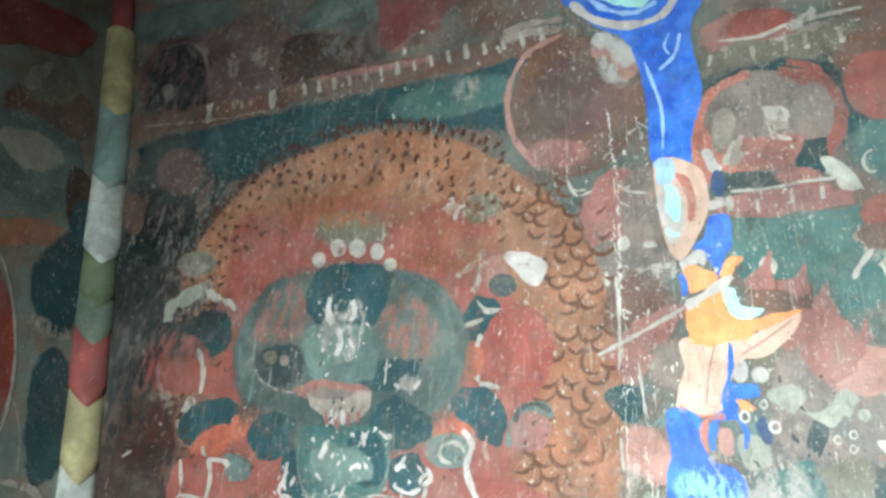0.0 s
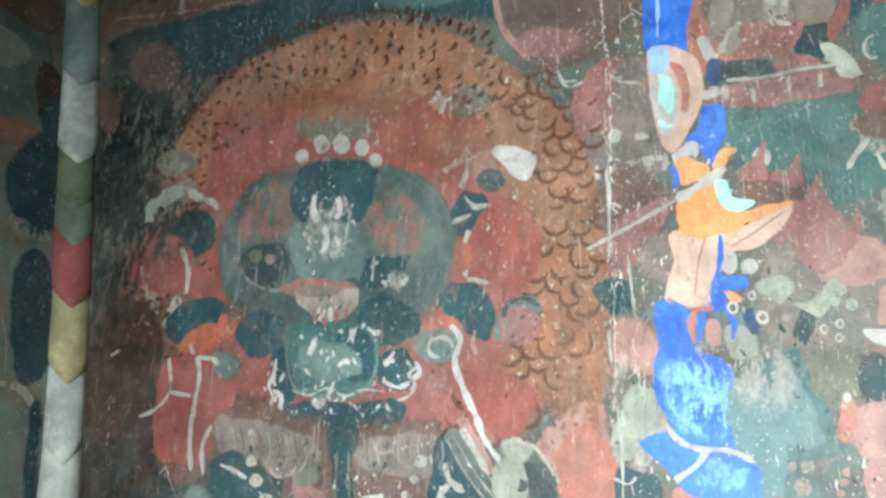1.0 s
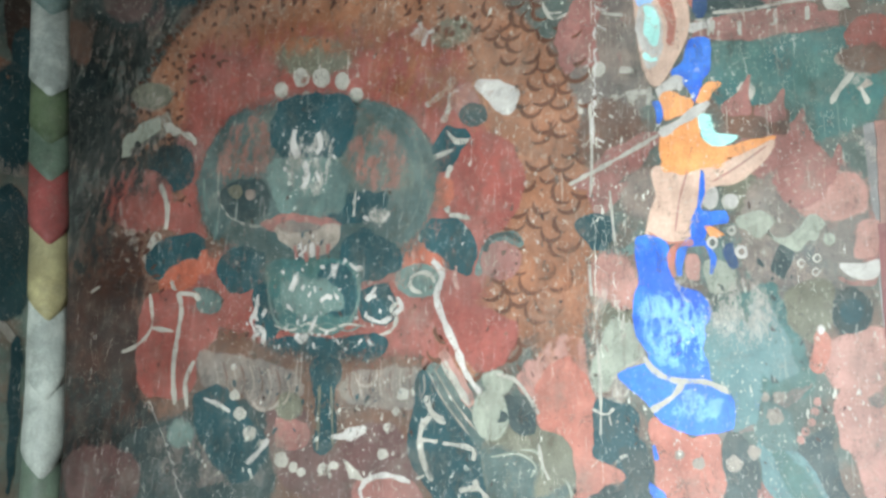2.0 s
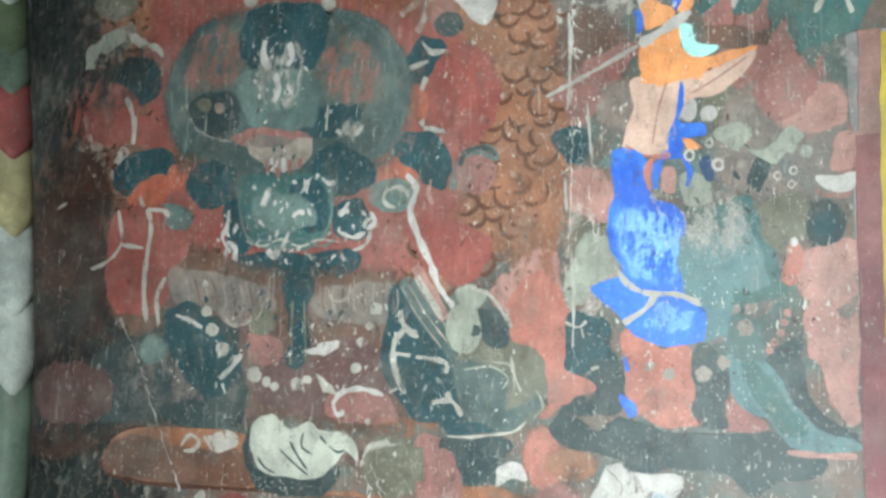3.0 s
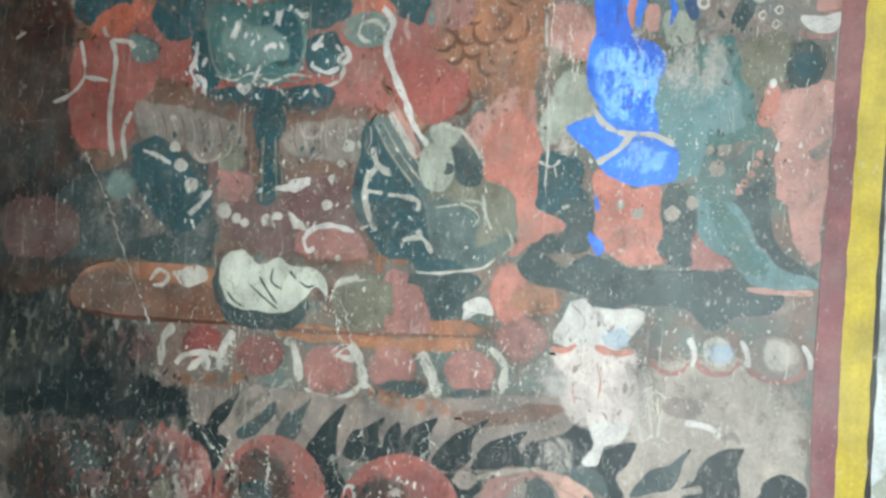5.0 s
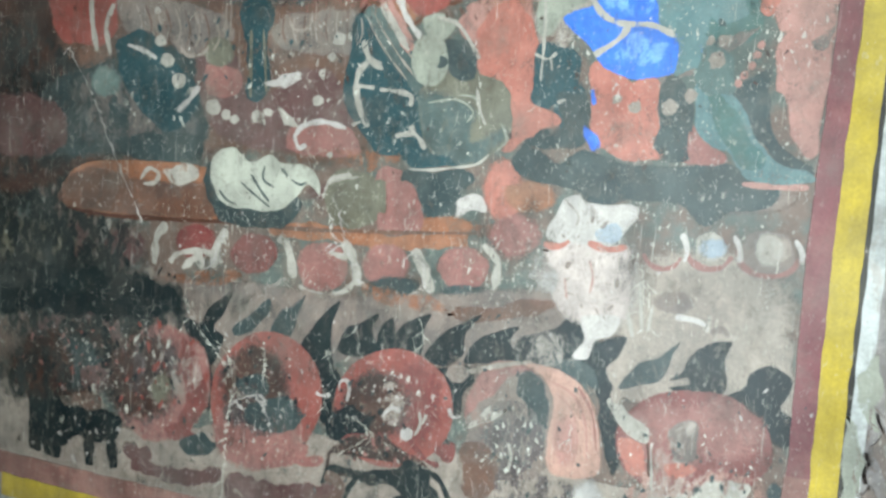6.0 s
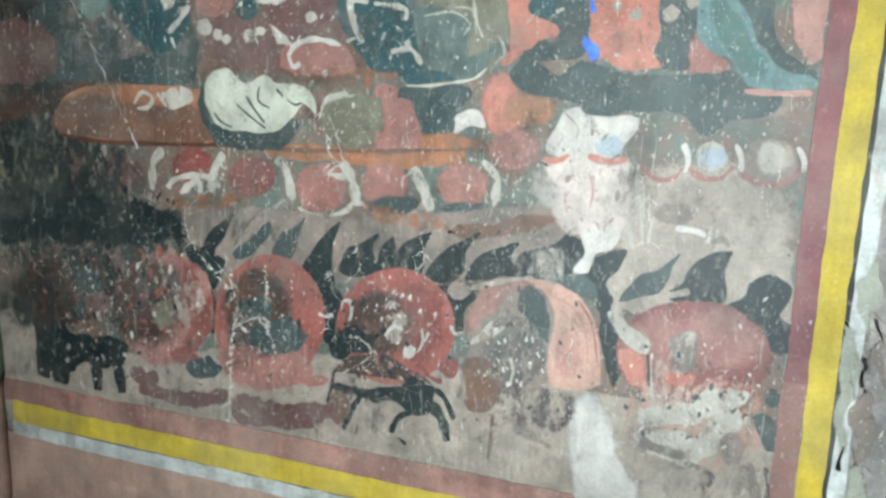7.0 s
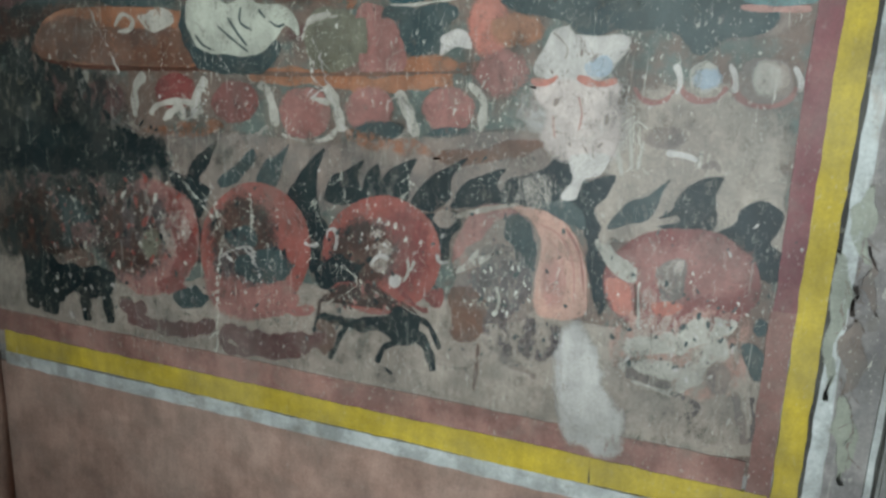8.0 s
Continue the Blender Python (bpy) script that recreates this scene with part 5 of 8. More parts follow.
crack("crack", CHIP, 0.0085, (0.087, 0.847), (0.127, 0.87), (0.168, 0.898), (0.213, 0.89), (0.257, 0.873), (0.322, 0.843))
crack("crack", CHIP, 0.0087, (0.115, 0.938), (0.15, 0.922), (0.176, 0.898))
stroke("white_stroke", CREAM, 0.008, (0.077, 0.996), (0.08, 1.019), (0.098, 1.023), (0.104, 1), (0.098, 0.972))
stroke("white_stroke", CREAM, 0.009, (0.355, 1), (0.364, 0.981), (0.385, 0.986))
stroke("white_stroke", CREAM, 0.012, (0.016, 0.983), (0.031, 0.977), (0.056, 0.983))
oval("white_spot", CREAM, 0.255, 0.921, 0.018, 0.016, 59, rim=0.3)
specks("chip", CREAM, 0.206, 1.005, 0.059, 0.040, 87, 30, 0.016)
stroke("white_stroke", CREAM, 0.011, (0.191, 0.949), (0.213, 0.976), (0.239, 0.971))
stroke("white_stroke", PALE, 0.007, (0.284, 0.98), (0.288, 0.949), (0.275, 0.92))
stroke("white_stroke", PALE, 0.007, (0.302, 0.977), (0.293, 0.95))
oval("roundel", DUSTYRED, 0.493, 1.009, 0.122, 0.102, 85, rim=0.08)
patch("red_arch", DUSTYRED, (0.398, 1.004), (0.415, 1.07), (0.465, 1.106), (0.512, 1.119), (0.502, 1.083), (0.453, 1.049), (0.425, 0.994), rim=0.12, wild=0.004)
patch("grey_field", TAUPE, (0.399, 0.978), (0.441, 1.035), (0.501, 1.099), (0.563, 1.1), (0.598, 1.055), (0.6, 0.955), (0.58, 0.888), (0.478, 0.858), (0.411, 0.9), rim=0.15)
patch("dark_patch", SLATE, (0.504, 1.087), (0.532, 1.109), (0.571, 1.077), (0.571, 1.002), (0.525, 1.033), rim=0.4)
patch("grey_patch", MUD, (0.442, 1.022), (0.492, 1.042), (0.557, 1.025), (0.58, 0.965), (0.529, 0.88), (0.463, 0.882), (0.433, 0.943), rim=0.4)
patch("grey_patch", MIRE, (0.458, 0.973), (0.52, 1.007), (0.572, 0.989), (0.565, 0.912), (0.503, 0.875), (0.462, 0.908), rim=0.6)
patch("pale_pink_arch", PINKARCH, (0.518, 1.129), (0.588, 1.125), (0.641, 1.102), (0.676, 1.053), (0.695, 0.982), (0.694, 0.912), (0.636, 0.89), (0.591, 0.9), (0.581, 0.965), (0.589, 1.054), (0.563, 1.1), rim=0.12, wild=0.003)
oval("pink_shade", PINK, 0.621, 0.971, 0.062, 0.027, -86, rim=0.9)
stroke("arch_line", PINK, 0.005, (0.582, 1.096), (0.633, 1.072), (0.662, 1.014), (0.671, 0.928))
stroke("arch_line", PINK, 0.004, (0.593, 1.073), (0.629, 1.041), (0.647, 0.975), (0.64, 0.911))
stroke("arch_line", DUSTYRED, 0.005, (0.637, 1.097), (0.673, 1.041), (0.69, 0.956))
patch("white_wing", PALE, (0.395, 0.959), (0.425, 0.992), (0.452, 1.024), (0.458, 1.009), (0.489, 1.018), (0.464, 0.992), (0.426, 0.971), rim=0.1, wild=0.003)
oval("brown_knob", TAUPE, 0.369, 1.082, 0.027, 0.022, 13, rim=0.2)
stroke("pale_staff", BEIGE, 0.011, (0.393, 1.088), (0.449, 1.109), (0.542, 1.134), taper=0.6)
patch("brown_patch", UMBER, (0.394, 0.922), (0.458, 0.926), (0.483, 0.872), (0.467, 0.816), (0.417, 0.801), (0.392, 0.857), rim=0.3)
patch("brown_patch", MIRE, (0.477, 0.871), (0.567, 0.886), (0.644, 0.873), (0.66, 0.824), (0.588, 0.784), (0.496, 0.794), rim=0.5)
oval("dark_patch", MIRE, 0.629, 0.828, 0.026, 0.020, 87, rim=0.5)
stroke("brown_stroke", TAUPE, 0.021, (0.51, 0.783), (0.563, 0.768), (0.603, 0.749))
stroke("brown_stroke", UMBER, 0.008, (0.465, 0.809), (0.464, 0.747), (0.459, 0.687))
stroke("brown_stroke", MIRE, 0.008, (0.422, 0.787), (0.443, 0.781))
stroke("white_stroke", PALE, 0.007, (0.496, 0.946), (0.506, 0.915), (0.502, 0.888))
specks("chip", CHIP, 0.498, 0.940, 0.091, 0.077, 81, 70, 0.013)
oval("roundel", OXBLOOD, 0.878, 1.008, 0.155, 0.115, 11, rim=0.06, wild=0.03)
oval("roundel_shade", DUSTYRED, 0.820, 1.000, 0.096, 0.090, 81, rim=0.6)
oval("roundel_shade", DUSTYRED, 0.930, 1.046, 0.085, 0.069, 10, rim=0.7)
patch("salmon_patch", SALMON, (0.734, 0.988), (0.763, 1.004), (0.788, 0.984), (0.789, 0.935), (0.752, 0.926), rim=0.6)
patch("pale_patch", PINKGROUND, (0.76, 0.918), (0.837, 0.955), (0.988, 0.967), (1.027, 0.915), (1.02, 0.804), (0.903, 0.768), (0.771, 0.806), rim=0.3)
patch("grey_shape", TAUPE, (0.832, 1.002), (0.835, 1.036), (0.859, 1.056), (0.888, 1.051), (0.898, 1.024), (0.883, 0.979), (0.851, 0.969), rim=0.15)
patch("grey_shape", DUST, (0.836, 1.003), (0.839, 1.035), (0.859, 1.052), (0.884, 1.048), (0.891, 1.023), (0.878, 0.985), rim=0.3)
patch("pale_shape", DUST, (0.806, 0.925), (0.817, 0.988), (0.834, 0.979), (0.879, 0.974), (0.916, 0.943), (0.889, 0.89), (0.811, 0.876), rim=0.4)
patch("pink_patch", SALMON, (0.826, 0.953), (0.858, 0.97), (0.892, 0.964), (0.872, 0.941), (0.839, 0.936), rim=0.5)
patch("pale_shape", PALE, (0.788, 0.872), (0.866, 0.898), (0.927, 0.945), (0.991, 0.95), (0.994, 0.921), (0.934, 0.886), (0.882, 0.858), (0.803, 0.837), rim=0.5)
patch("white_form", PALE, (0.781, 0.825), (0.873, 0.838), (0.907, 0.832), (0.934, 0.884), (0.977, 0.906), (0.992, 0.877), (0.964, 0.84), (0.93, 0.786), (0.87, 0.761), (0.797, 0.787), rim=0.25)
stroke("brown_stroke", TAUPE, 0.026, (0.789, 0.803), (0.843, 0.791), (0.89, 0.788))
stroke("brown_stroke", MIRE, 0.014, (0.874, 0.775), (0.921, 0.765), (0.942, 0.748), (0.905, 0.707), taper=0.4)
stroke("brown_stroke", MIRE, 0.008, (0.769, 0.828), (0.816, 0.827))
oval("grey_patch", TAUPE, 0.975, 0.822, 0.039, 0.026, -86, rim=0.4)
stroke("grey_patch", MIRE, 0.009, (0.959, 0.846), (0.968, 0.806), (0.995, 0.794))
stroke("brown_stroke", TAUPE, 0.016, (1.01, 0.802), (1.028, 0.744), (1.044, 0.687), taper=0.6)
stroke("brown_stroke", MIRE, 0.010, (1.043, 0.797), (1.053, 0.749), (1.054, 0.694), taper=0.6)
patch("dark_patch", SLATE, (1.018, 0.887), (1.038, 0.907), (1.06, 0.873), (1.059, 0.834), (1.038, 0.835), rim=0.25)
oval("dark_patch", SLATE, 1.040, 0.941, 0.021, 0.014, -84, rim=0.5)
patch("white_horn", PALE, (0.701, 1.069), (0.723, 1.083), (0.749, 1.051), (0.79, 1.028), (0.791, 0.996), (0.746, 1.012), rim=0.08, wild=0.004)
stroke("pale_staff", BEIGE, 0.013, (0.728, 1.096), (0.796, 1.118), (0.866, 1.141), taper=0.6)
oval("brown_knob", BEIGE, 0.722, 1.086, 0.017, 0.014, -88, rim=0.3)
stroke("brown_strap", BARK, 0.006, (0.791, 0.999), (0.797, 0.961), (0.801, 0.925))
stroke("white_stroke", PALE, 0.005, (0.798, 0.997), (0.806, 0.925), (0.806, 0.901))
specks("chip", CHIP, 0.882, 0.937, 0.133, 0.107, 15, 110, 0.01)
patch("dark_form", INK, (-0.956, 0.871), (-0.851, 0.868), (-0.752, 0.83), (-0.594, 0.829), (-0.568, 0.787), (-0.62, 0.739), (-0.719, 0.74), (-0.804, 0.71), (-0.865, 0.734), (-0.922, 0.793), rim=0.2, wild=0.02)
stroke("dark_stroke", INK, 0.051, (-0.85, 0.753), (-0.867, 0.674), taper=0.7)
stroke("dark_stroke", INK, 0.046, (-0.796, 0.753), (-0.804, 0.666), taper=0.7)
stroke("dark_stroke", INK, 0.041, (-0.673, 0.763), (-0.669, 0.665), taper=0.8)
stroke("dark_stroke", INK, 0.036, (-0.601, 0.774), (-0.585, 0.672), taper=0.8)
patch("pale_field", BEIGE, (-1.025, 0.846), (-0.915, 0.86), (-0.883, 0.765), (-0.912, 0.693), (-1.047, 0.672), rim=0.3)
stroke("red_form", MAROON, 0.044, (-0.534, 0.71), (-0.413, 0.695), (-0.312, 0.706), (-0.241, 0.737), taper=0.5)
patch("red_form", OXBLOOD, (-0.425, 0.816), (-0.37, 0.84), (-0.335, 0.814), (-0.39, 0.79), rim=0.4)
patch("slate_form", SLATE, (-0.368, 0.794), (-0.317, 0.823), (-0.262, 0.795), (-0.301, 0.766), (-0.351, 0.765), rim=0.3)
stroke("red_form", MAROON, 0.038, (-0.557, 0.749), (-0.504, 0.733), (-0.462, 0.748))
stroke("red_form", MAROON, 0.052, (-0.212, 0.727), (-0.13, 0.707), (-0.015, 0.721), (0.065, 0.744), (0.095, 0.772), taper=0.5)
stroke("red_form", UMBER, 0.030, (0.049, 0.786), (0.095, 0.765), (0.065, 0.708), taper=0.5)
stroke("red_form", MAROON, 0.029, (-0.208, 0.742), (-0.216, 0.679), (-0.148, 0.673), (0.017, 0.694))
stroke("red_form", DUSTYRED, 0.024, (-0.039, 0.808), (0.001, 0.807), (0.048, 0.822))
specks("chip", CHIP, -0.745, 0.928, 0.189, 0.137, 22, 60, 0.02)
specks("chip", CHIP, -0.458, 0.933, 0.172, 0.132, 24, 80, 0.018)
specks("chip", CHIP, -0.137, 0.959, 0.140, 0.121, 44, 60, 0.015)
specks("chip", CHIP, 0.194, 0.989, 0.111, 0.098, 63, 70, 0.012)
specks("chip", CREAM, -0.722, 0.739, 0.167, 0.065, 11, 30, 0.02)
specks("chip", CHIP, 0.086, 1.083, 0.447, 0.120, 7, 80, 0.011)
specks("chip", CHIP, -0.672, 1.137, 0.272, 0.074, 6, 70, 0.016)
crack("crack", CHIP, 0.0085, (0.04, 1.086), (0.049, 1.039), (0.034, 0.996))
crack("crack", CHIP, 0.0069, (0.111, 1.166), (0.122, 1.121), (0.114, 1.087))
crack("crack", CHIP, 0.0104, (-0.677, 1.152), (-0.672, 1.099), (-0.68, 1.067))
# lower left: light falloff painted in with dark washes
oval("dark_wash", SOOT_DIM, -0.833, 1.076, 0.227, 0.092, 8, rim=0.6)
oval("dark_wash", DEEPBROWN, -0.847, 0.917, 0.131, 0.093, 22, rim=0.7)
oval("dark_wash", SOOT_DIM, -0.891, 1.309, 0.267, 0.140, 6, rim=0.6)
oval("dark_wash", SOOT_DIM, -0.814, 1.289, 0.300, 0.132, 6, rim=0.6)
oval("dark_wash", SOOT_DIM, -0.794, 1.435, 0.175, 0.085, 4, rim=0.7)
oval("dark_wash", SOOT_DIM, -0.656, 1.108, 0.290, 0.074, 6, rim=0.6)
oval("dark_wash", SOOT_DIM, -0.934, 1.616, 0.186, 0.183, 46, rim=0.8)
specks("chip", CHIP, -0.731, 1.101, 0.219, 0.075, 7, 50, 0.014)
specks("chip", CHIP, -0.647, 0.941, 0.219, 0.107, 11, 60, 0.014)
# left edge darkened again, falloff put into the paint
patch("dark_wash", DEEPBROWN, (-1.06, 1.922), (-0.837, 1.918), (-0.772, 1.622), (-0.848, 1.498), (-1.055, 1.456), rim=0.4)
patch("dark_wash", SOOT_DIM, (-1.056, 1.534), (-0.828, 1.499), (-0.785, 1.349), (-0.61, 1.273), (-0.515, 1.192), (-1.05, 1.102), rim=0.4)
patch("dark_wash", SOOT_DIM, (-0.977, 1.219), (-0.677, 1.225), (-0.406, 1.203), (-0.375, 1.12), (-0.557, 1.073), (-0.997, 1.061), rim=0.3)
specks("chip", CHIP, -0.656, 1.093, 0.272, 0.090, 7, 50, 0.008)
specks("chip", DUSTYRED, -0.704, 0.965, 0.242, 0.093, 9, 60, 0.016)
specks("chip", INK, -0.673, 1.149, 0.310, 0.092, 6, 170, 0.034)
specks("chip", INK, -0.746, 0.928, 0.208, 0.139, 17, 110, 0.026)
specks("chip", INK, -0.495, 0.928, 0.158, 0.129, 35, 70, 0.022)
specks("chip", DEEPRED, -0.572, 0.965, 0.289, 0.121, 9, 60, 0.02)
specks("chip", CHIP, -0.604, 1.098, 0.363, 0.119, 7, 90, 0.008)
specks("chip", INK, -0.145, 0.958, 0.124, 0.107, 47, 50, 0.016)
specks("chip", INK, 0.166, 0.944, 0.113, 0.100, 63, 60, 0.016)
specks("chip", DUSTYRED, 0.183, 0.865, 0.104, 0.041, 10, 40, 0.014)
specks("chip", SLATE, 0.510, 0.954, 0.103, 0.077, 88, 80, 0.014)
specks("chip", SLATE, 0.886, 0.901, 0.134, 0.096, 13, 80, 0.013)
specks("chip", CREAM, 0.901, 0.867, 0.122, 0.073, 12, 80, 0.012)
specks("chip", SLATE, 0.570, 0.821, 0.116, 0.052, 12, 60, 0.012)
specks("chip", INK, -0.828, 1.315, 0.201, 0.093, 6, 80, 0.02)
specks("chip", INK, -0.976, 1.670, 0.179, 0.130, -74, 90, 0.02)
specks("chip", SLATE, -0.531, 1.665, 0.206, 0.133, -2, 80, 0.014)
specks("chip", INK, -0.245, 2.070, 0.198, 0.161, -19, 80, 0.013)
# last dark coats at lower left, imitating the dimmer light there
patch("dark_wash", INK, (-0.982, 1.185), (-0.736, 1.209), (-0.437, 1.206), (-0.388, 1.139), (-0.538, 1.087), (-0.829, 1.077), (-0.997, 1.061), rim=0.9, wild=0.03)
oval("dark_wash", SOOT_DIM, -0.870, 0.898, 0.152, 0.095, 16, rim=0.8)
patch("dark_wash", SOOT_DIM, (-1.053, 1.328), (-0.825, 1.33), (-0.685, 1.25), (-0.762, 1.181), (-1.051, 1.135), rim=0.5)
specks("chip", CHIP, -0.655, 1.123, 0.290, 0.089, 6, 40, 0.008)

# the great disc and the forms in it
oval("disc", SMOKE, -0.280, 2.375, 0.399, 0.278, -18, rim=0.3, wild=0.02)
oval("disc_shade", SMOKEDARK, -0.249, 2.254, 0.311, 0.141, -7, rim=0.6)
patch("disc_ring", SMOKEDARK, (-0.158, 2.604), (-0.015, 2.565), (0.09, 2.437), (0.103, 2.328), (0.066, 2.227), (-0.029, 2.19), (-0.065, 2.238), (0.014, 2.307), (0.018, 2.415), (-0.047, 2.52), rim=0.25)
patch("disc_ring", SMOKEDARK, (-0.534, 2.645), (-0.63, 2.566), (-0.681, 2.445), (-0.653, 2.319), (-0.583, 2.246), (-0.552, 2.311), (-0.598, 2.419), (-0.581, 2.523), (-0.487, 2.601), rim=0.3)
stroke("fine_rim", SMOKE, 0.006, (-0.085, 2.584), (0.015, 2.503), (0.063, 2.378), (0.042, 2.259), (-0.026, 2.196))
stroke("fine_rim", SMOKE, 0.006, (-0.057, 2.588), (0.056, 2.486), (0.093, 2.36), (0.065, 2.242), (0.004, 2.185))
stroke("fine_rim", SMOKE, 0.006, (-0.102, 2.565), (-0.011, 2.483), (0.034, 2.382), (0.019, 2.276))
stroke("fine_rim", DUST, 0.008, (-0.599, 2.472), (-0.597, 2.401), (-0.562, 2.328), (-0.488, 2.285), (-0.428, 2.273))
stroke("fine_rim", GREYTEAL, 0.008, (-0.654, 2.442), (-0.637, 2.353), (-0.591, 2.297), (-0.592, 2.246))
patch("faded_cheek", CHEEK, (-0.612, 2.473), (-0.589, 2.579), (-0.488, 2.61), (-0.422, 2.565), (-0.411, 2.467), (-0.456, 2.429), (-0.568, 2.429), rim=0.45)
patch("faded_cheek", CHEEK, (-0.159, 2.486), (-0.082, 2.525), (-0.006, 2.466), (0.014, 2.384), (-0.012, 2.332), (-0.106, 2.35), (-0.154, 2.419), rim=0.45)
patch("faded_cheek", CHEEK, (-0.138, 2.442), (-0.042, 2.43), (0.003, 2.377), (-0.02, 2.341), (-0.098, 2.365), rim=0.6)
patch("dark_patch", DARKTEAL, (-0.427, 2.574), (-0.4, 2.642), (-0.333, 2.656), (-0.197, 2.635), (-0.143, 2.591), (-0.149, 2.518), (-0.183, 2.453), (-0.275, 2.447), (-0.372, 2.466), (-0.416, 2.516), rim=0.15)
patch("dark_patch", DARKTEAL, (-0.388, 2.619), (-0.291, 2.625), (-0.195, 2.599), (-0.173, 2.555), (-0.265, 2.551), (-0.373, 2.57), rim=0.8)
patch("dark_patch", SLATE, (-0.588, 2.397), (-0.522, 2.421), (-0.427, 2.404), (-0.409, 2.315), (-0.49, 2.297), (-0.567, 2.329), rim=0.3)
oval("olive_patch", OLIVE, -0.531, 2.386, 0.028, 0.021, -27, rim=0.3)
oval("olive_patch", TAUPE, -0.479, 2.372, 0.021, 0.016, -27, rim=0.4)
patch("dark_patch", DARKTEAL, (-0.226, 2.314), (-0.157, 2.343), (-0.06, 2.336), (-0.029, 2.311), (-0.067, 2.268), (-0.151, 2.257), (-0.215, 2.269), rim=0.3)
patch("rubbed_patch", GREYTEAL, (-0.411, 2.467), (-0.182, 2.439), (-0.156, 2.323), (-0.224, 2.282), (-0.354, 2.293), (-0.411, 2.382), rim=0.6)
patch("pale_patch", DUST, (-0.365, 2.496), (-0.264, 2.543), (-0.213, 2.476), (-0.232, 2.379), (-0.284, 2.344), (-0.341, 2.391), rim=0.6)
specks("chip", CREAM, -0.297, 2.479, 0.106, 0.085, -46, 60, 0.022)
specks("chip", CHIP, -0.298, 2.387, 0.100, 0.079, -30, 40, 0.02)
specks("chip", CREAM, -0.086, 2.301, 0.063, 0.046, -16, 10, 0.03)
stroke("chip_curve", CREAM, 0.022, (-0.342, 2.553), (-0.345, 2.507), (-0.321, 2.463), taper=0.5)
stroke("chip_curve", CREAM, 0.018, (-0.264, 2.534), (-0.253, 2.491), (-0.266, 2.469), taper=0.5)
stroke("chip_curve", CREAM, 0.016, (-0.304, 2.454), (-0.289, 2.402), (-0.305, 2.371), taper=0.5)
stroke("thin_line", DUST, 0.006, (-0.443, 2.402), (-0.425, 2.316), (-0.413, 2.249))
stroke("thin_line", PALE, 0.005, (-0.133, 2.35), (-0.134, 2.305), (-0.135, 2.274))
oval("pale_patch", DUST, -0.059, 2.275, 0.034, 0.024, -14, rim=0.5)
patch("red_band", DUSTYRED, (-0.429, 2.287), (-0.355, 2.306), (-0.242, 2.287), (-0.169, 2.262), (-0.203, 2.246), (-0.349, 2.254), (-0.417, 2.263), rim=0.5)
patch("dark_patch", DARKTEAL, (-0.566, 2.195), (-0.499, 2.22), (-0.419, 2.201), (-0.389, 2.136), (-0.407, 2.093), (-0.522, 2.095), (-0.569, 2.146), rim=0.2)
patch("dark_patch", DARKTEAL, (-0.172, 2.208), (-0.099, 2.24), (-0.004, 2.188), (0.01, 2.129), (-0.057, 2.101), (-0.141, 2.123), rim=0.2)
patch("teal_form", TEAL, (-0.405, 2.161), (-0.304, 2.175), (-0.161, 2.161), (-0.105, 2.132), (-0.099, 2.04), (-0.147, 1.977), (-0.231, 1.968), (-0.321, 1.981), (-0.378, 2.043), rim=0.15)
patch("dark_patch", DARKTEAL, (-0.229, 2.14), (-0.143, 2.145), (-0.107, 2.062), (-0.149, 2.006), (-0.22, 2.037), rim=0.4)
patch("dark_patch", DARKTEAL, (-0.435, 2.107), (-0.382, 2.074), (-0.34, 1.997), (-0.372, 1.953), (-0.425, 1.999), rim=0.3)
patch("dark_patch", DARKTEAL, (-0.101, 2.076), (-0.023, 2.087), (0.008, 2.029), (-0.024, 1.988), (-0.09, 2.004), rim=0.2)
patch("dark_patch", DARKTEAL, (-0.396, 1.941), (-0.319, 1.964), (-0.18, 1.961), (-0.049, 1.969), (-0.024, 1.922), (-0.076, 1.89), (-0.173, 1.876), (-0.31, 1.88), (-0.373, 1.906), rim=0.2, wild=0.02)
stroke("fine_rim", GREYTEAL, 0.008, (-0.397, 2.137), (-0.379, 2.051), (-0.34, 1.994), (-0.232, 1.971), (-0.14, 1.989), (-0.106, 2.048), (-0.111, 2.121), taper=0.6)
stroke("chain", PALE, 0.006, (-0.366, 1.997), (-0.306, 1.981), (-0.251, 1.997), (-0.194, 1.976), (-0.14, 1.991), (-0.082, 1.984))
stroke("chain", GREYTEAL, 0.006, (-0.356, 1.976), (-0.308, 1.996), (-0.249, 1.977), (-0.196, 1.996), (-0.134, 1.974), (-0.089, 1.99))
patch("pale_wash", GREYTEAL, (-0.352, 2.103), (-0.263, 2.122), (-0.173, 2.095), (-0.152, 2.035), (-0.235, 2.009), (-0.326, 2.034), rim=0.7)
patch("white_band", BEIGE, (-0.381, 2.27), (-0.334, 2.253), (-0.26, 2.247), (-0.218, 2.263), (-0.176, 2.259), (-0.176, 2.216), (-0.205, 2.187), (-0.24, 2.177), (-0.286, 2.174), (-0.33, 2.208), (-0.366, 2.23), rim=0.1, wild=0.004)
patch("grey_band", TAUPE, (-0.371, 2.279), (-0.315, 2.28), (-0.247, 2.265), (-0.239, 2.249), (-0.312, 2.248), (-0.361, 2.255), rim=0.3)
stroke("pink_lump", DUSTYRED, 0.012, (-0.315, 2.213), (-0.304, 2.172))
stroke("pink_lump", DUSTYRED, 0.012, (-0.282, 2.205), (-0.27, 2.16))
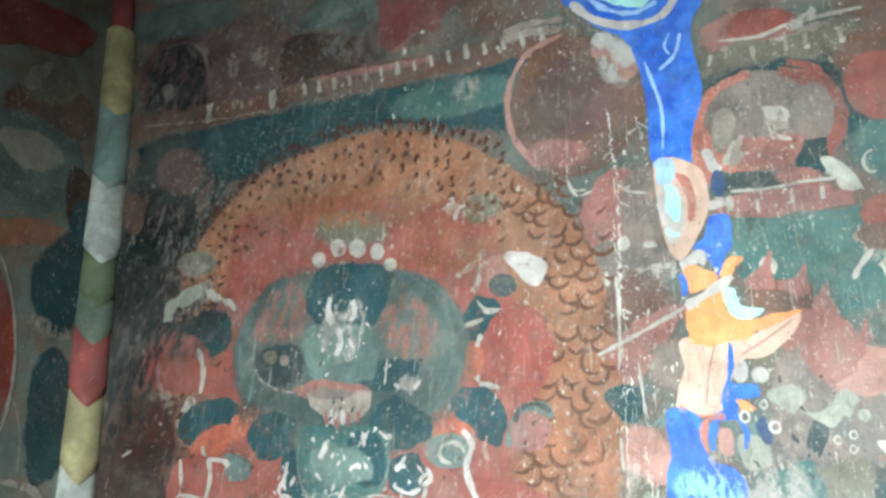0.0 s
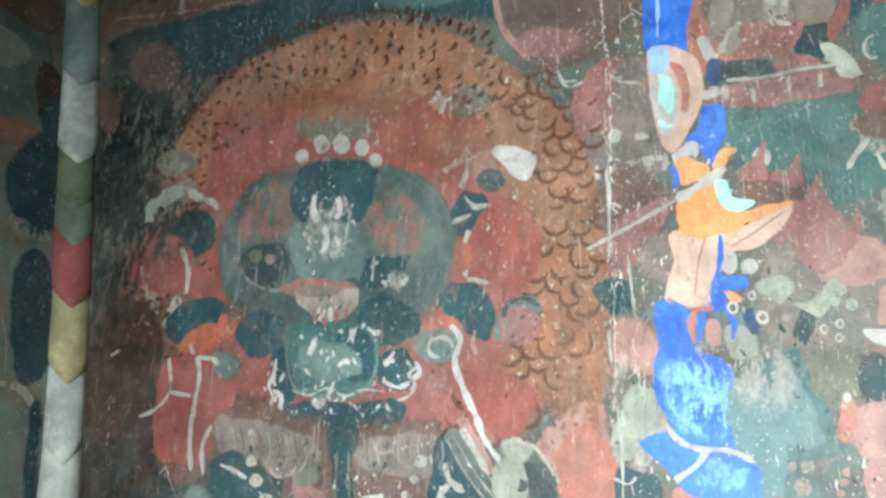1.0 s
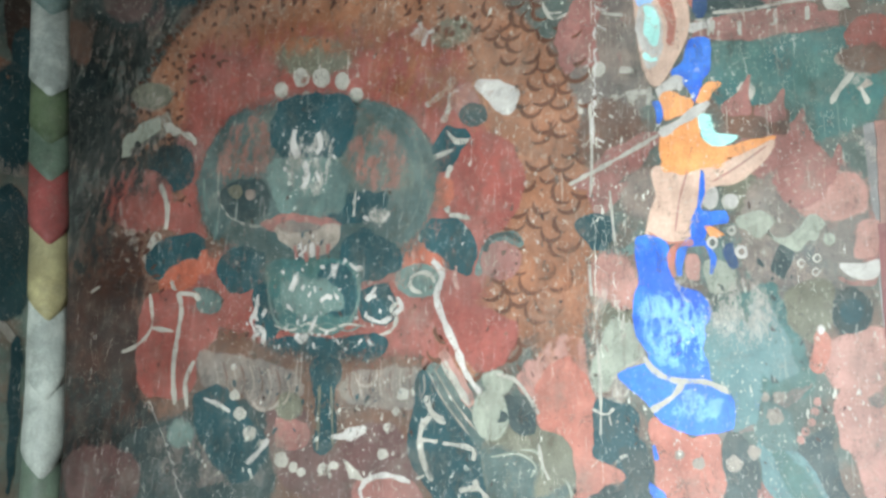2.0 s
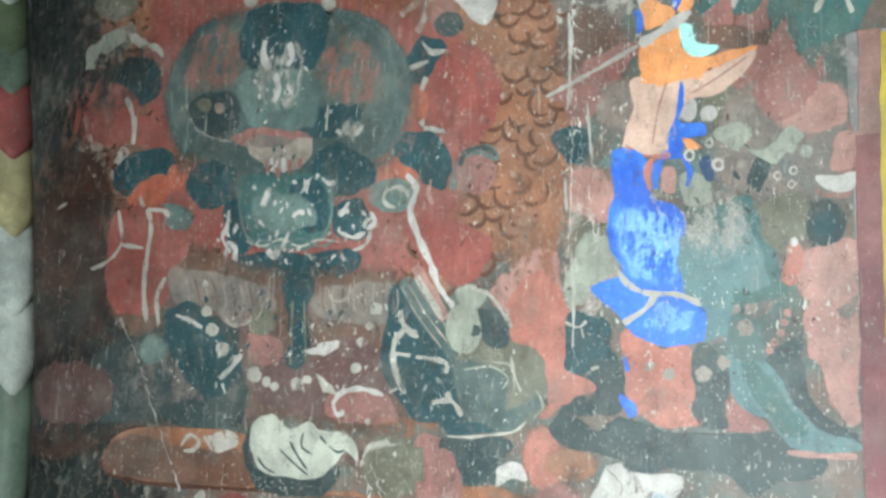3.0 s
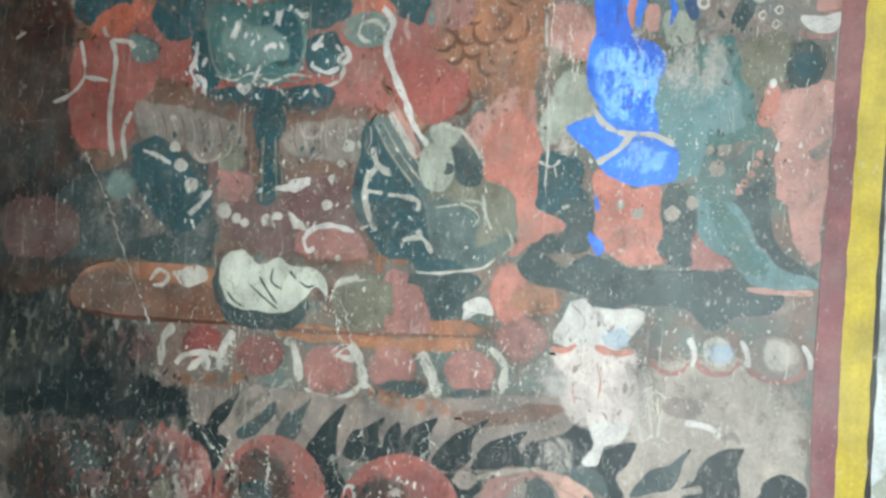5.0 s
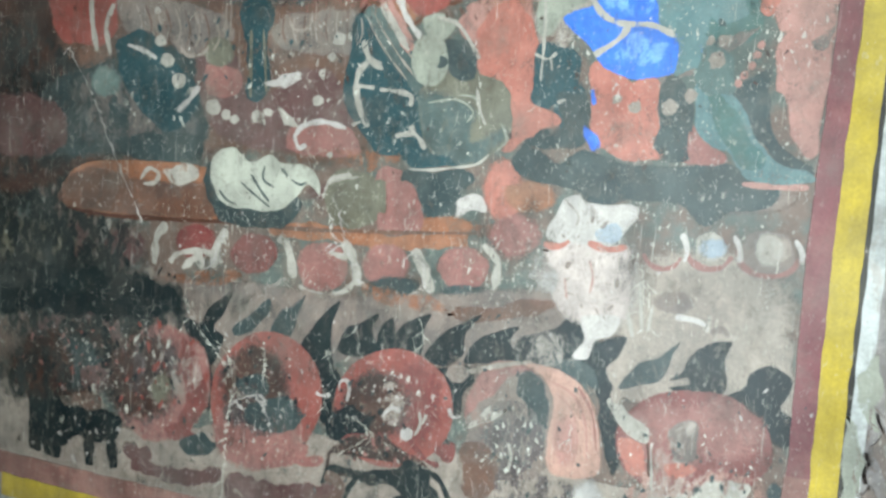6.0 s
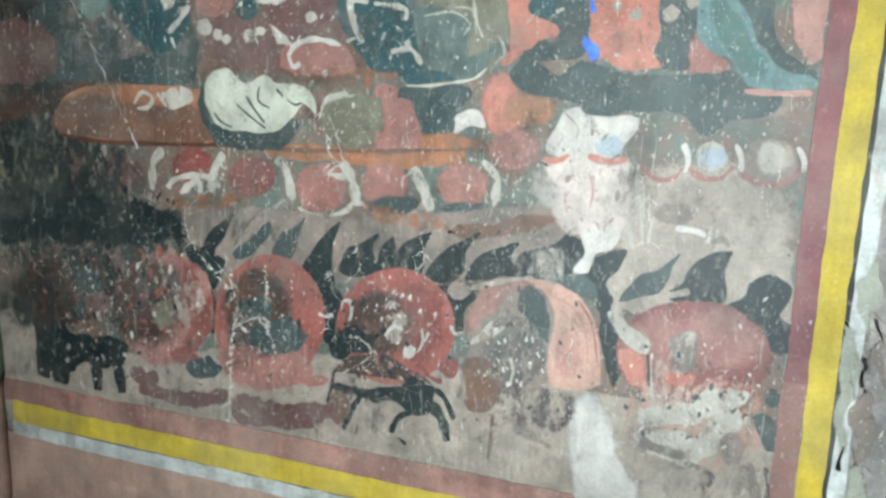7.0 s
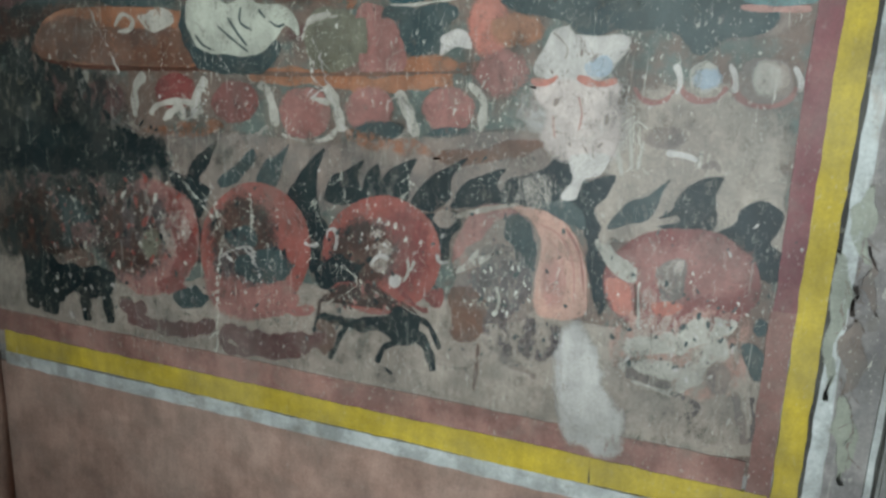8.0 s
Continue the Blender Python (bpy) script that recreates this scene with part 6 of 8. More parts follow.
stroke("pink_lump", DUSTYRED, 0.012, (-0.239, 2.208), (-0.238, 2.165))
stroke("pink_lump", DUSTYRED, 0.012, (-0.207, 2.209), (-0.208, 2.178))
stroke("white_lump", CREAM, 0.014, (-0.298, 2.218), (-0.29, 2.174))
stroke("white_lump", CREAM, 0.013, (-0.261, 2.216), (-0.253, 2.172))
stroke("chip_curve", CREAM, 0.014, (-0.421, 2.085), (-0.426, 2.032), (-0.438, 2.008), (-0.406, 1.965), taper=0.4)
stroke("chip_curve", CREAM, 0.012, (-0.084, 2.01), (-0.041, 1.994), (-0.006, 2.005), taper=0.4)
stroke("chip_curve", CREAM, 0.012, (-0.056, 2.086), (-0.071, 2.061), (-0.086, 2.053), taper=0.4)
stroke("chip_curve", CREAM, 0.013, (-0.14, 2.152), (-0.119, 2.136), (-0.099, 2.138), taper=0.4)
stroke("chip_curve", CREAM, 0.013, (-0.425, 1.999), (-0.393, 1.977), (-0.396, 1.944), taper=0.4)
stroke("chip_curve", CREAM, 0.012, (0.004, 2.058), (0.018, 2.029), (-0.004, 2.013), taper=0.4)
stroke("chip_curve", CREAM, 0.013, (-0.291, 1.972), (-0.271, 1.951), (-0.256, 1.971), taper=0.4)
stroke("chip_curve", CREAM, 0.013, (-0.222, 2.052), (-0.202, 2.066), (-0.184, 2.06), taper=0.4)
specks("chip", DARKTEAL, -0.272, 2.210, 0.092, 0.040, -6, 24, 0.012)
specks("chip", CREAM, -0.272, 2.215, 0.073, 0.031, -6, 20, 0.012)
specks("chip", CREAM, -0.418, 2.000, 0.086, 0.033, -81, 34, 0.03)
specks("chip", CREAM, -0.230, 2.128, 0.124, 0.060, -6, 36, 0.03)
specks("chip", CREAM, -0.045, 2.031, 0.063, 0.054, -72, 26, 0.034)
specks("chip", CREAM, -0.232, 1.936, 0.189, 0.040, -1, 46, 0.022)
specks("chip", CREAM, -0.238, 2.024, 0.140, 0.059, -3, 30, 0.02)
stroke("chip_curve", PALE, 0.010, (0.011, 2.043), (-0.011, 2.024), (0.006, 2.001), (-0.011, 1.971), (-0.042, 1.961), taper=0.4)

# middle band: robes, fans, pearls and the great green form
patch("umber_ground", UMBER, (-1.142, 2.037), (-0.836, 2.091), (-0.563, 2.015), (-0.245, 1.915), (0.077, 1.908), (0.111, 1.8), (0.093, 1.538), (-0.302, 1.544), (-0.761, 1.49), (-1.057, 1.474), rim=0.3)
patch("brown_ground", DEEPBROWN, (-1.177, 2.108), (-0.879, 2.094), (-0.799, 1.798), (-0.696, 1.614), (-0.757, 1.46), (-1.074, 1.441), rim=0.25)
# wash that dims the left of the middle band by colour
patch("dark_wash", SOOT_DIM, (-1.134, 1.832), (-0.892, 1.863), (-0.663, 1.676), (-0.741, 1.491), (-1.054, 1.458), rim=0.5)
patch("green_ground", SLATE, (-0.75, 1.736), (-0.375, 1.799), (-0.321, 1.571), (-0.569, 1.516), (-0.931, 1.512), (-0.884, 1.639), rim=0.4)
patch("green_ground", MUD, (-0.69, 1.737), (-0.401, 1.682), (-0.356, 1.569), (-0.57, 1.53), (-0.752, 1.582), rim=0.6)
patch("maroon_robe", MAROON, (-1.059, 1.634), (-0.931, 1.67), (-0.8, 1.642), (-0.769, 1.551), (-0.865, 1.5), (-1.017, 1.508), rim=0.4)
patch("red_robe", RED, (-0.824, 2.088), (-0.716, 2.108), (-0.538, 2.064), (-0.554, 1.968), (-0.604, 1.891), (-0.638, 1.805), (-0.797, 1.817), (-0.838, 1.943), rim=0.12)
patch("maroon_ground", MAROON, (-0.366, 1.799), (-0.234, 1.771), (-0.194, 1.673), (-0.069, 1.744), (0.024, 1.746), (0.089, 1.628), (0.003, 1.559), (-0.253, 1.567), (-0.345, 1.655), rim=0.3)
patch("red_patch", DUSTYRED, (-0.336, 1.756), (-0.232, 1.742), (-0.228, 1.686), (-0.313, 1.677), rim=0.5)
patch("red_patch", DUSTYRED, (-0.077, 1.608), (0.014, 1.625), (0.075, 1.614), (0.092, 1.557), (-0.027, 1.544), (-0.09, 1.568), rim=0.4)
patch("rust_ground", RUSTWASH, (0.003, 1.559), (0.12, 1.571), (0.205, 1.569), (0.192, 1.537), (0.064, 1.523), rim=0.5)
patch("brown_fan", TAUPE, (-0.612, 1.926), (-0.458, 1.916), (-0.294, 1.879), (-0.251, 1.816), (-0.338, 1.779), (-0.406, 1.781), (-0.464, 1.821), (-0.584, 1.842), rim=0.2)
patch("brown_fan", TAUPE, (-0.14, 1.856), (-0.045, 1.883), (0.063, 1.881), (0.088, 1.82), (0.052, 1.779), (-0.072, 1.786), (-0.137, 1.806), rim=0.25)
oval("olive_roundel", OLIVE, -0.295, 1.785, 0.045, 0.037, -8, rim=0.2)
stroke("fan_line", BEIGE, 0.005, (-0.552, 1.906), (-0.532, 1.86), (-0.534, 1.822))
stroke("fan_line", UMBER, 0.005, (-0.521, 1.902), (-0.501, 1.855), (-0.505, 1.817))
stroke("fan_line", BEIGE, 0.005, (-0.49, 1.899), (-0.471, 1.85), (-0.477, 1.812))
stroke("fan_line", UMBER, 0.005, (-0.46, 1.895), (-0.441, 1.845), (-0.448, 1.808))
stroke("fan_line", BEIGE, 0.005, (-0.43, 1.892), (-0.411, 1.841), (-0.421, 1.803))
stroke("fan_line", UMBER, 0.005, (-0.401, 1.888), (-0.382, 1.836), (-0.393, 1.799))
stroke("fan_line", BEIGE, 0.005, (-0.372, 1.885), (-0.353, 1.831), (-0.366, 1.795))
stroke("fan_line", UMBER, 0.005, (-0.343, 1.881), (-0.325, 1.827), (-0.339, 1.79))
stroke("fan_line", BEIGE, 0.005, (-0.315, 1.878), (-0.296, 1.822), (-0.313, 1.786))
stroke("fan_line", UMBER, 0.005, (-0.116, 1.867), (-0.119, 1.834), (-0.104, 1.799))
stroke("fan_line", BEIGE, 0.004, (-0.088, 1.869), (-0.091, 1.837), (-0.077, 1.802))
stroke("fan_line", UMBER, 0.004, (-0.059, 1.872), (-0.062, 1.84), (-0.051, 1.805))
stroke("fan_line", BEIGE, 0.004, (-0.031, 1.874), (-0.034, 1.842), (-0.024, 1.808))
stroke("fan_line", UMBER, 0.004, (-0.003, 1.877), (-0.006, 1.845), (0.002, 1.811))
stroke("fan_line", BEIGE, 0.004, (0.025, 1.879), (0.022, 1.847), (0.028, 1.813))
stroke("fan_line", UMBER, 0.004, (0.052, 1.881), (0.049, 1.85), (0.054, 1.816))
stroke("pale_wave", BEIGE, 0.008, (-0.411, 1.799), (-0.388, 1.776), (-0.345, 1.779), (-0.326, 1.799))
stroke("pale_wave", BEIGE, 0.007, (-0.105, 1.87), (-0.091, 1.841), (-0.065, 1.836), (-0.044, 1.852), (-0.042, 1.88))
patch("dark_robe", DARKTEAL, (-0.604, 1.817), (-0.506, 1.832), (-0.436, 1.769), (-0.353, 1.698), (-0.369, 1.625), (-0.443, 1.585), (-0.524, 1.635), (-0.589, 1.708), rim=0.18)
patch("dark_robe", SLATE, (-0.602, 1.558), (-0.428, 1.587), (-0.347, 1.569), (-0.352, 1.52), (-0.531, 1.51), rim=0.4)
oval("grey_shell", GREYTEAL, -0.643, 1.707, 0.055, 0.042, -7, rim=0.6)
oval("grey_shell", GREYTEAL, -0.588, 2.067, 0.052, 0.035, -10, rim=0.4)
patch("dark_column", DARKTEAL, (-0.243, 1.897), (-0.156, 1.902), (-0.156, 1.799), (-0.154, 1.688), (-0.207, 1.673), (-0.211, 1.771), rim=0.2)
stroke("column_line", OLIVE, 0.009, (-0.206, 1.842), (-0.203, 1.757), (-0.201, 1.673))
stroke("column_line", OLIVE, 0.008, (-0.172, 1.842), (-0.163, 1.757), (-0.156, 1.688))
stroke("pale_ribbon", PALE, 0.016, (-0.707, 2.101), (-0.685, 2.052), (-0.69, 1.972), (-0.692, 1.877), (-0.671, 1.78), taper=0.5)
stroke("pale_ribbon", PALE, 0.016, (-0.618, 1.907), (-0.643, 1.848), (-0.627, 1.774), taper=0.5)
stroke("pale_ribbon", PALE, 0.011, (-0.812, 2.107), (-0.789, 2.007), (-0.835, 1.953), (-0.897, 1.932), taper=0.5)
stroke("pale_ribbon", PALE, 0.011, (-0.791, 2.001), (-0.702, 1.988), taper=0.5)
stroke("pale_ribbon", PALE, 0.014, (-0.707, 2.098), (-0.649, 2.092), (-0.62, 2.074), taper=0.5)
stroke("pale_ribbon", PALE, 0.008, (-1.052, 2.116), (-1.013, 2.135), taper=0.5)
oval("pearl", PALE, -0.482, 1.886, 0.011, 0.009, -10, rim=0.25, wild=0.15)
oval("pearl", PALE, -0.471, 1.811, 0.019, 0.015, -11, rim=0.25, wild=0.15)
oval("pearl", PALE, -0.448, 1.763, 0.022, 0.018, -9, rim=0.25, wild=0.15)
oval("pearl", PALE, -0.411, 1.714, 0.023, 0.019, -7, rim=0.25, wild=0.15)
oval("pearl", PALE, -0.369, 1.687, 0.016, 0.013, -6, rim=0.25, wild=0.15)
oval("pearl", PALE, -0.307, 1.650, 0.024, 0.020, -3, rim=0.25, wild=0.15)
oval("pearl", PALE, -0.268, 1.634, 0.015, 0.013, -2, rim=0.25, wild=0.15)
oval("pearl", PALE, -0.244, 1.624, 0.015, 0.012, -5, rim=0.25, wild=0.15)
oval("pearl", PALE, -0.178, 1.632, 0.020, 0.017, -3, rim=0.25, wild=0.15)
oval("pearl", PALE, -0.151, 1.644, 0.013, 0.011, -2, rim=0.25, wild=0.15)
oval("pearl", PALE, -0.016, 1.675, 0.015, 0.013, -1, rim=0.25, wild=0.15)
oval("pearl", PALE, -0.003, 1.737, 0.015, 0.014, -3, rim=0.25, wild=0.15)
oval("pearl", PALE, 0.032, 1.816, 0.018, 0.016, -10, rim=0.25, wild=0.15)
oval("pearl", PALE, 0.068, 1.824, 0.015, 0.014, -13, rim=0.25, wild=0.15)
oval("pearl", PALE, 0.015, 1.775, 0.012, 0.011, -8, rim=0.25, wild=0.15)
oval("pearl", PALE, 0.021, 1.552, 0.009, 0.008, -2, rim=0.25, wild=0.15)
stroke("pale_root", CREAM, 0.012, (-0.576, 1.802), (-0.521, 1.787), (-0.478, 1.766))
stroke("pale_root", CREAM, 0.013, (-0.346, 1.706), (-0.375, 1.671), (-0.415, 1.635))
patch("white_bone", CREAM, (-0.161, 1.721), (-0.085, 1.739), (-0.065, 1.72), (-0.131, 1.702), rim=0.15)
patch("white_bone", PALE, (-0.128, 1.654), (-0.079, 1.635), (-0.062, 1.609), (-0.101, 1.614), rim=0.2)
stroke("pale_root", CREAM, 0.014, (-0.073, 1.59), (-0.053, 1.615), (-0.001, 1.627), (0.063, 1.614), taper=0.5)
stroke("pale_root", CREAM, 0.012, (-0.077, 1.598), (-0.062, 1.564), (-0.041, 1.573))
patch("red_field", RED, (0.095, 2.018), (0.219, 2.023), (0.319, 1.982), (0.307, 1.903), (0.245, 1.865), (0.195, 1.892), (0.135, 1.948), rim=0.25)
patch("green_form", DARKTEAL, (0.081, 1.878), (0.171, 1.826), (0.228, 1.748), (0.248, 1.634), (0.273, 1.591), (0.308, 1.544), (0.219, 1.56), (0.146, 1.564), (0.092, 1.615), (0.051, 1.679), (0.059, 1.773), rim=0.1, wild=0.008)
patch("grey_cloak", SMOKEDARK, (0.096, 1.881), (0.145, 1.88), (0.226, 1.8), (0.237, 1.697), (0.185, 1.748), (0.133, 1.8), rim=0.2)
stroke("fine_line", BEIGE, 0.004, (0.096, 1.872), (0.137, 1.805), (0.209, 1.722))
stroke("fine_line", BEIGE, 0.004, (0.111, 1.88), (0.163, 1.805), (0.225, 1.733))
stroke("fine_line", BEIGE, 0.004, (0.131, 1.883), (0.186, 1.81), (0.227, 1.761))
stroke("fine_line", BEIGE, 0.004, (0.085, 1.867), (0.089, 1.827), (0.075, 1.8))
patch("grey_skirt", OLIVE, (0.237, 1.697), (0.283, 1.734), (0.35, 1.747), (0.422, 1.732), (0.457, 1.672), (0.445, 1.605), (0.38, 1.544), (0.301, 1.544), (0.252, 1.603), rim=0.1, wild=0.006)
patch("grey_skirt", SMOKEDARK, (0.237, 1.697), (0.298, 1.698), (0.371, 1.663), (0.366, 1.602), (0.442, 1.629), (0.392, 1.552), (0.301, 1.544), (0.252, 1.603), rim=0.4)
stroke("pale_fold", SHELL, 0.005, (0.257, 1.678), (0.325, 1.687), (0.365, 1.663), (0.352, 1.638))
stroke("pale_fold", SHELL, 0.005, (0.324, 1.697), (0.371, 1.69), (0.381, 1.639))
stroke("pale_fold", SHELL, 0.005, (0.429, 1.641), (0.445, 1.605), (0.424, 1.58))
patch("salmon_scarf", SALMON, (0.368, 1.851), (0.439, 1.901), (0.491, 1.837), (0.499, 1.752), (0.496, 1.691), (0.559, 1.648), (0.492, 1.617), (0.461, 1.576), (0.436, 1.581), (0.457, 1.654), (0.428, 1.728), (0.379, 1.743), rim=0.1)
patch("dark_shade", SLATE, (0.288, 1.819), (0.335, 1.813), (0.369, 1.781), (0.366, 1.737), (0.31, 1.743), rim=0.3)
oval("pale_shell", SHELL, 0.257, 1.772, 0.059, 0.046, -87, rim=0.1)
oval("shell_centre", SLATE, 0.282, 1.768, 0.020, 0.015, -1, rim=0.3)
oval("pale_shell", SHELL, 0.263, 1.781, 0.033, 0.019, -88, rim=0.5)
patch("pale_shell", SHELL, (0.238, 1.859), (0.287, 1.871), (0.315, 1.845), (0.281, 1.819), (0.246, 1.826), rim=0.3)
stroke("pale_vein", PALE, 0.009, (0.266, 1.865), (0.316, 1.849), (0.346, 1.815), (0.373, 1.773), taper=0.4)
stroke("pale_vein", PALE, 0.006, (0.37, 1.719), (0.38, 1.669), (0.396, 1.633))
stroke("white_root", PALE, 0.014, (0.093, 1.816), (0.109, 1.776), (0.145, 1.75), taper=0.3)
stroke("white_root", PALE, 0.014, (0.112, 1.768), (0.085, 1.741), (0.083, 1.693), (0.1, 1.644), (0.118, 1.619), taper=0.3)
stroke("white_root", PALE, 0.010, (0.082, 1.712), (0.129, 1.708), taper=0.3)
stroke("white_root", PALE, 0.012, (0.138, 1.705), (0.184, 1.701), (0.218, 1.691), (0.216, 1.668), taper=0.3)
stroke("white_root", PALE, 0.014, (0.182, 1.601), (0.232, 1.608), (0.26, 1.574), taper=0.3)
stroke("white_root", PALE, 0.011, (0.232, 1.606), (0.22, 1.628), taper=0.3)
stroke("white_root", PALE, 0.008, (0.097, 1.631), (0.074, 1.622), taper=0.3)
stroke("white_root", PALE, 0.008, (0.145, 1.747), (0.134, 1.767), taper=0.3)
patch("dark_hem", DARKTEAL, (0.212, 1.563), (0.301, 1.568), (0.33, 1.545), (0.234, 1.531), rim=0.3)
stroke("chain", PALE, 0.006, (0.22, 1.53), (0.275, 1.531), (0.328, 1.539), (0.38, 1.549), (0.411, 1.575))
stroke("salmon_scarf", PINK, 0.027, (0.128, 1.921), (0.175, 1.853), (0.212, 1.787), taper=0.5)
stroke("white_scarf", CREAM, 0.017, (0.097, 2.144), (0.126, 2.108), (0.113, 2.05), (0.143, 1.975), (0.171, 1.922), (0.193, 1.869), (0.234, 1.818), taper=0.5)
stroke("white_scarf", PALE, 0.015, (0.134, 1.896), (0.165, 1.85), (0.209, 1.79), taper=0.4)
specks("chip", CHIP, 0.143, 1.696, 0.143, 0.086, -87, 60, 0.013)
specks("chip", CHIP, 0.351, 1.638, 0.092, 0.086, 9, 40, 0.01)
specks("chip", CHIP, -0.478, 1.711, 0.149, 0.131, -16, 50, 0.014)
specks("chip", CHIP, -0.100, 1.689, 0.159, 0.096, 0, 60, 0.013)
patch("orange_slab", RUST, (-0.771, 1.442), (-0.671, 1.501), (-0.333, 1.506), (-0.319, 1.46), (-0.263, 1.393), (-0.322, 1.372), (-0.647, 1.362), (-0.771, 1.379), rim=0.06, wild=0.004)
patch("umber_wash", UMBER, (-0.782, 1.429), (-0.681, 1.489), (-0.507, 1.461), (-0.329, 1.459), (-0.305, 1.376), (-0.746, 1.369), rim=0.8)
stroke("ledge_line", BARK, 0.011, (-0.767, 1.373), (-0.628, 1.361), (-0.322, 1.369), (-0.255, 1.38), taper=0.6)
patch("white_scribble", PALE, (-0.452, 1.49), (-0.403, 1.505), (-0.354, 1.502), (-0.347, 1.463), (-0.409, 1.454), rim=0.35)
stroke("white_scribble", PALE, 0.011, (-0.522, 1.46), (-0.495, 1.491), (-0.465, 1.478), (-0.477, 1.455), (-0.513, 1.45))
patch("dark_cloth", SLATE, (-0.331, 1.486), (-0.3, 1.516), (-0.278, 1.462), (-0.208, 1.41), (-0.068, 1.45), (-0.05, 1.412), (-0.11, 1.368), (-0.255, 1.369), (-0.309, 1.419), rim=0.2)
patch("white_sack", SHELLPALE, (-0.308, 1.495), (-0.291, 1.541), (-0.239, 1.555), (-0.197, 1.522), (-0.133, 1.544), (-0.1, 1.524), (-0.051, 1.525), (-0.01, 1.503), (-0.001, 1.457), (-0.036, 1.476), (-0.07, 1.439), (-0.112, 1.41), (-0.225, 1.409), (-0.283, 1.432), rim=0.07, wild=0.005)
stroke("bundle_fold", SLATE, 0.006, (-0.219, 1.474), (-0.178, 1.445), (-0.131, 1.416))
stroke("bundle_fold", SLATE, 0.006, (-0.191, 1.495), (-0.163, 1.459), (-0.135, 1.429))
stroke("bundle_fold", SLATE, 0.006, (-0.281, 1.451), (-0.259, 1.428), (-0.225, 1.415))
stroke("bundle_fold", SLATE, 0.006, (-0.151, 1.519), (-0.155, 1.484), (-0.122, 1.465))
stroke("bundle_fold", SLATE, 0.006, (-0.079, 1.489), (-0.054, 1.477), (-0.036, 1.483))
stroke("bundle_fold", SLATE, 0.006, (-0.106, 1.513), (-0.086, 1.493))
stroke("pale_bone", PALE, 0.008, (0.008, 1.448), (0.025, 1.475), (0.054, 1.494), (0.103, 1.505))
patch("olive_panel", OLIVE, (0.022, 1.482), (0.158, 1.504), (0.161, 1.429), (0.04, 1.407), rim=0.3)
patch("salmon_skirt", SALMON, (0.619, 1.767), (0.693, 1.74), (0.751, 1.736), (0.756, 1.653), (0.768, 1.584), (0.68, 1.579), (0.623, 1.636), rim=0.1)
patch("dark_fold", SLATE, (0.76, 1.743), (0.803, 1.733), (0.829, 1.655), (0.831, 1.59), (0.767, 1.578), (0.754, 1.641), rim=0.25)
patch("salmon_column", PINK, (0.973, 1.823), (1.013, 1.867), (1.05, 1.943), (1.062, 1.932), (1.058, 1.759), (1.049, 1.606), (1.003, 1.63), (0.982, 1.704), (0.957, 1.768), rim=0.2)
patch("salmon_column", DUSTYRED, (0.833, 1.644), (0.893, 1.582), (0.831, 1.574), (0.816, 1.611), rim=0.4)
patch("taupe_patch", TAUPE, (1.013, 1.867), (1.057, 1.888), (1.053, 1.801), (1.02, 1.812), rim=0.5)
patch("dark_fold", SLATE, (0.889, 1.712), (0.947, 1.757), (0.961, 1.703), (0.979, 1.629), (1.048, 1.581), (1.042, 1.56), (0.982, 1.587), (0.935, 1.649), rim=0.2)
patch("turquoise_robe", SKYTEAL, (0.831, 1.733), (0.887, 1.721), (0.935, 1.659), (0.972, 1.595), (1.047, 1.564), (1.046, 1.55), (0.927, 1.546), (0.901, 1.591), (0.849, 1.628), (0.825, 1.68), rim=0.12)
patch("turquoise_robe", TEAL, (0.845, 1.711), (0.886, 1.701), (0.934, 1.638), (0.962, 1.586), (0.922, 1.573), (0.874, 1.635), rim=0.6)
patch("grey_cloak", GREYTEAL, (0.826, 1.801), (0.879, 1.79), (0.897, 1.723), (0.845, 1.711), (0.819, 1.744), rim=0.4)
oval("pearl", BEIGE, 0.670, 1.698, 0.011, 0.010, 52, rim=0.3, wild=0.2)
oval("pearl", BEIGE, 0.708, 1.682, 0.014, 0.013, 52, rim=0.3, wild=0.2)
oval("pearl", BEIGE, 0.813, 1.708, 0.015, 0.014, 71, rim=0.3, wild=0.2)
oval("pearl", BEIGE, 0.859, 1.855, 0.010, 0.010, -90, rim=0.3, wild=0.2)
oval("pearl", BEIGE, 0.855, 1.778, 0.017, 0.016, 76, rim=0.3, wild=0.2)
oval("pearl", BEIGE, 0.867, 1.817, 0.014, 0.013, 82, rim=0.3, wild=0.2)
oval("pearl", BEIGE, 0.775, 1.685, 0.016, 0.015, 67, rim=0.3, wild=0.2)
oval("pearl", BEIGE, 0.839, 1.815, 0.010, 0.009, 75, rim=0.3, wild=0.2)
oval("pearl", PINK, 0.934, 1.807, 0.009, 0.008, 74, rim=0.3)
oval("pearl", PINK, 0.928, 1.788, 0.009, 0.008, 74, rim=0.3)
oval("pearl", PINK, 0.921, 1.768, 0.009, 0.008, 80, rim=0.3)
oval("pearl", PINK, 0.908, 1.750, 0.009, 0.008, 82, rim=0.3)
oval("pearl", PINK, 0.899, 1.734, 0.009, 0.008, 67, rim=0.3)
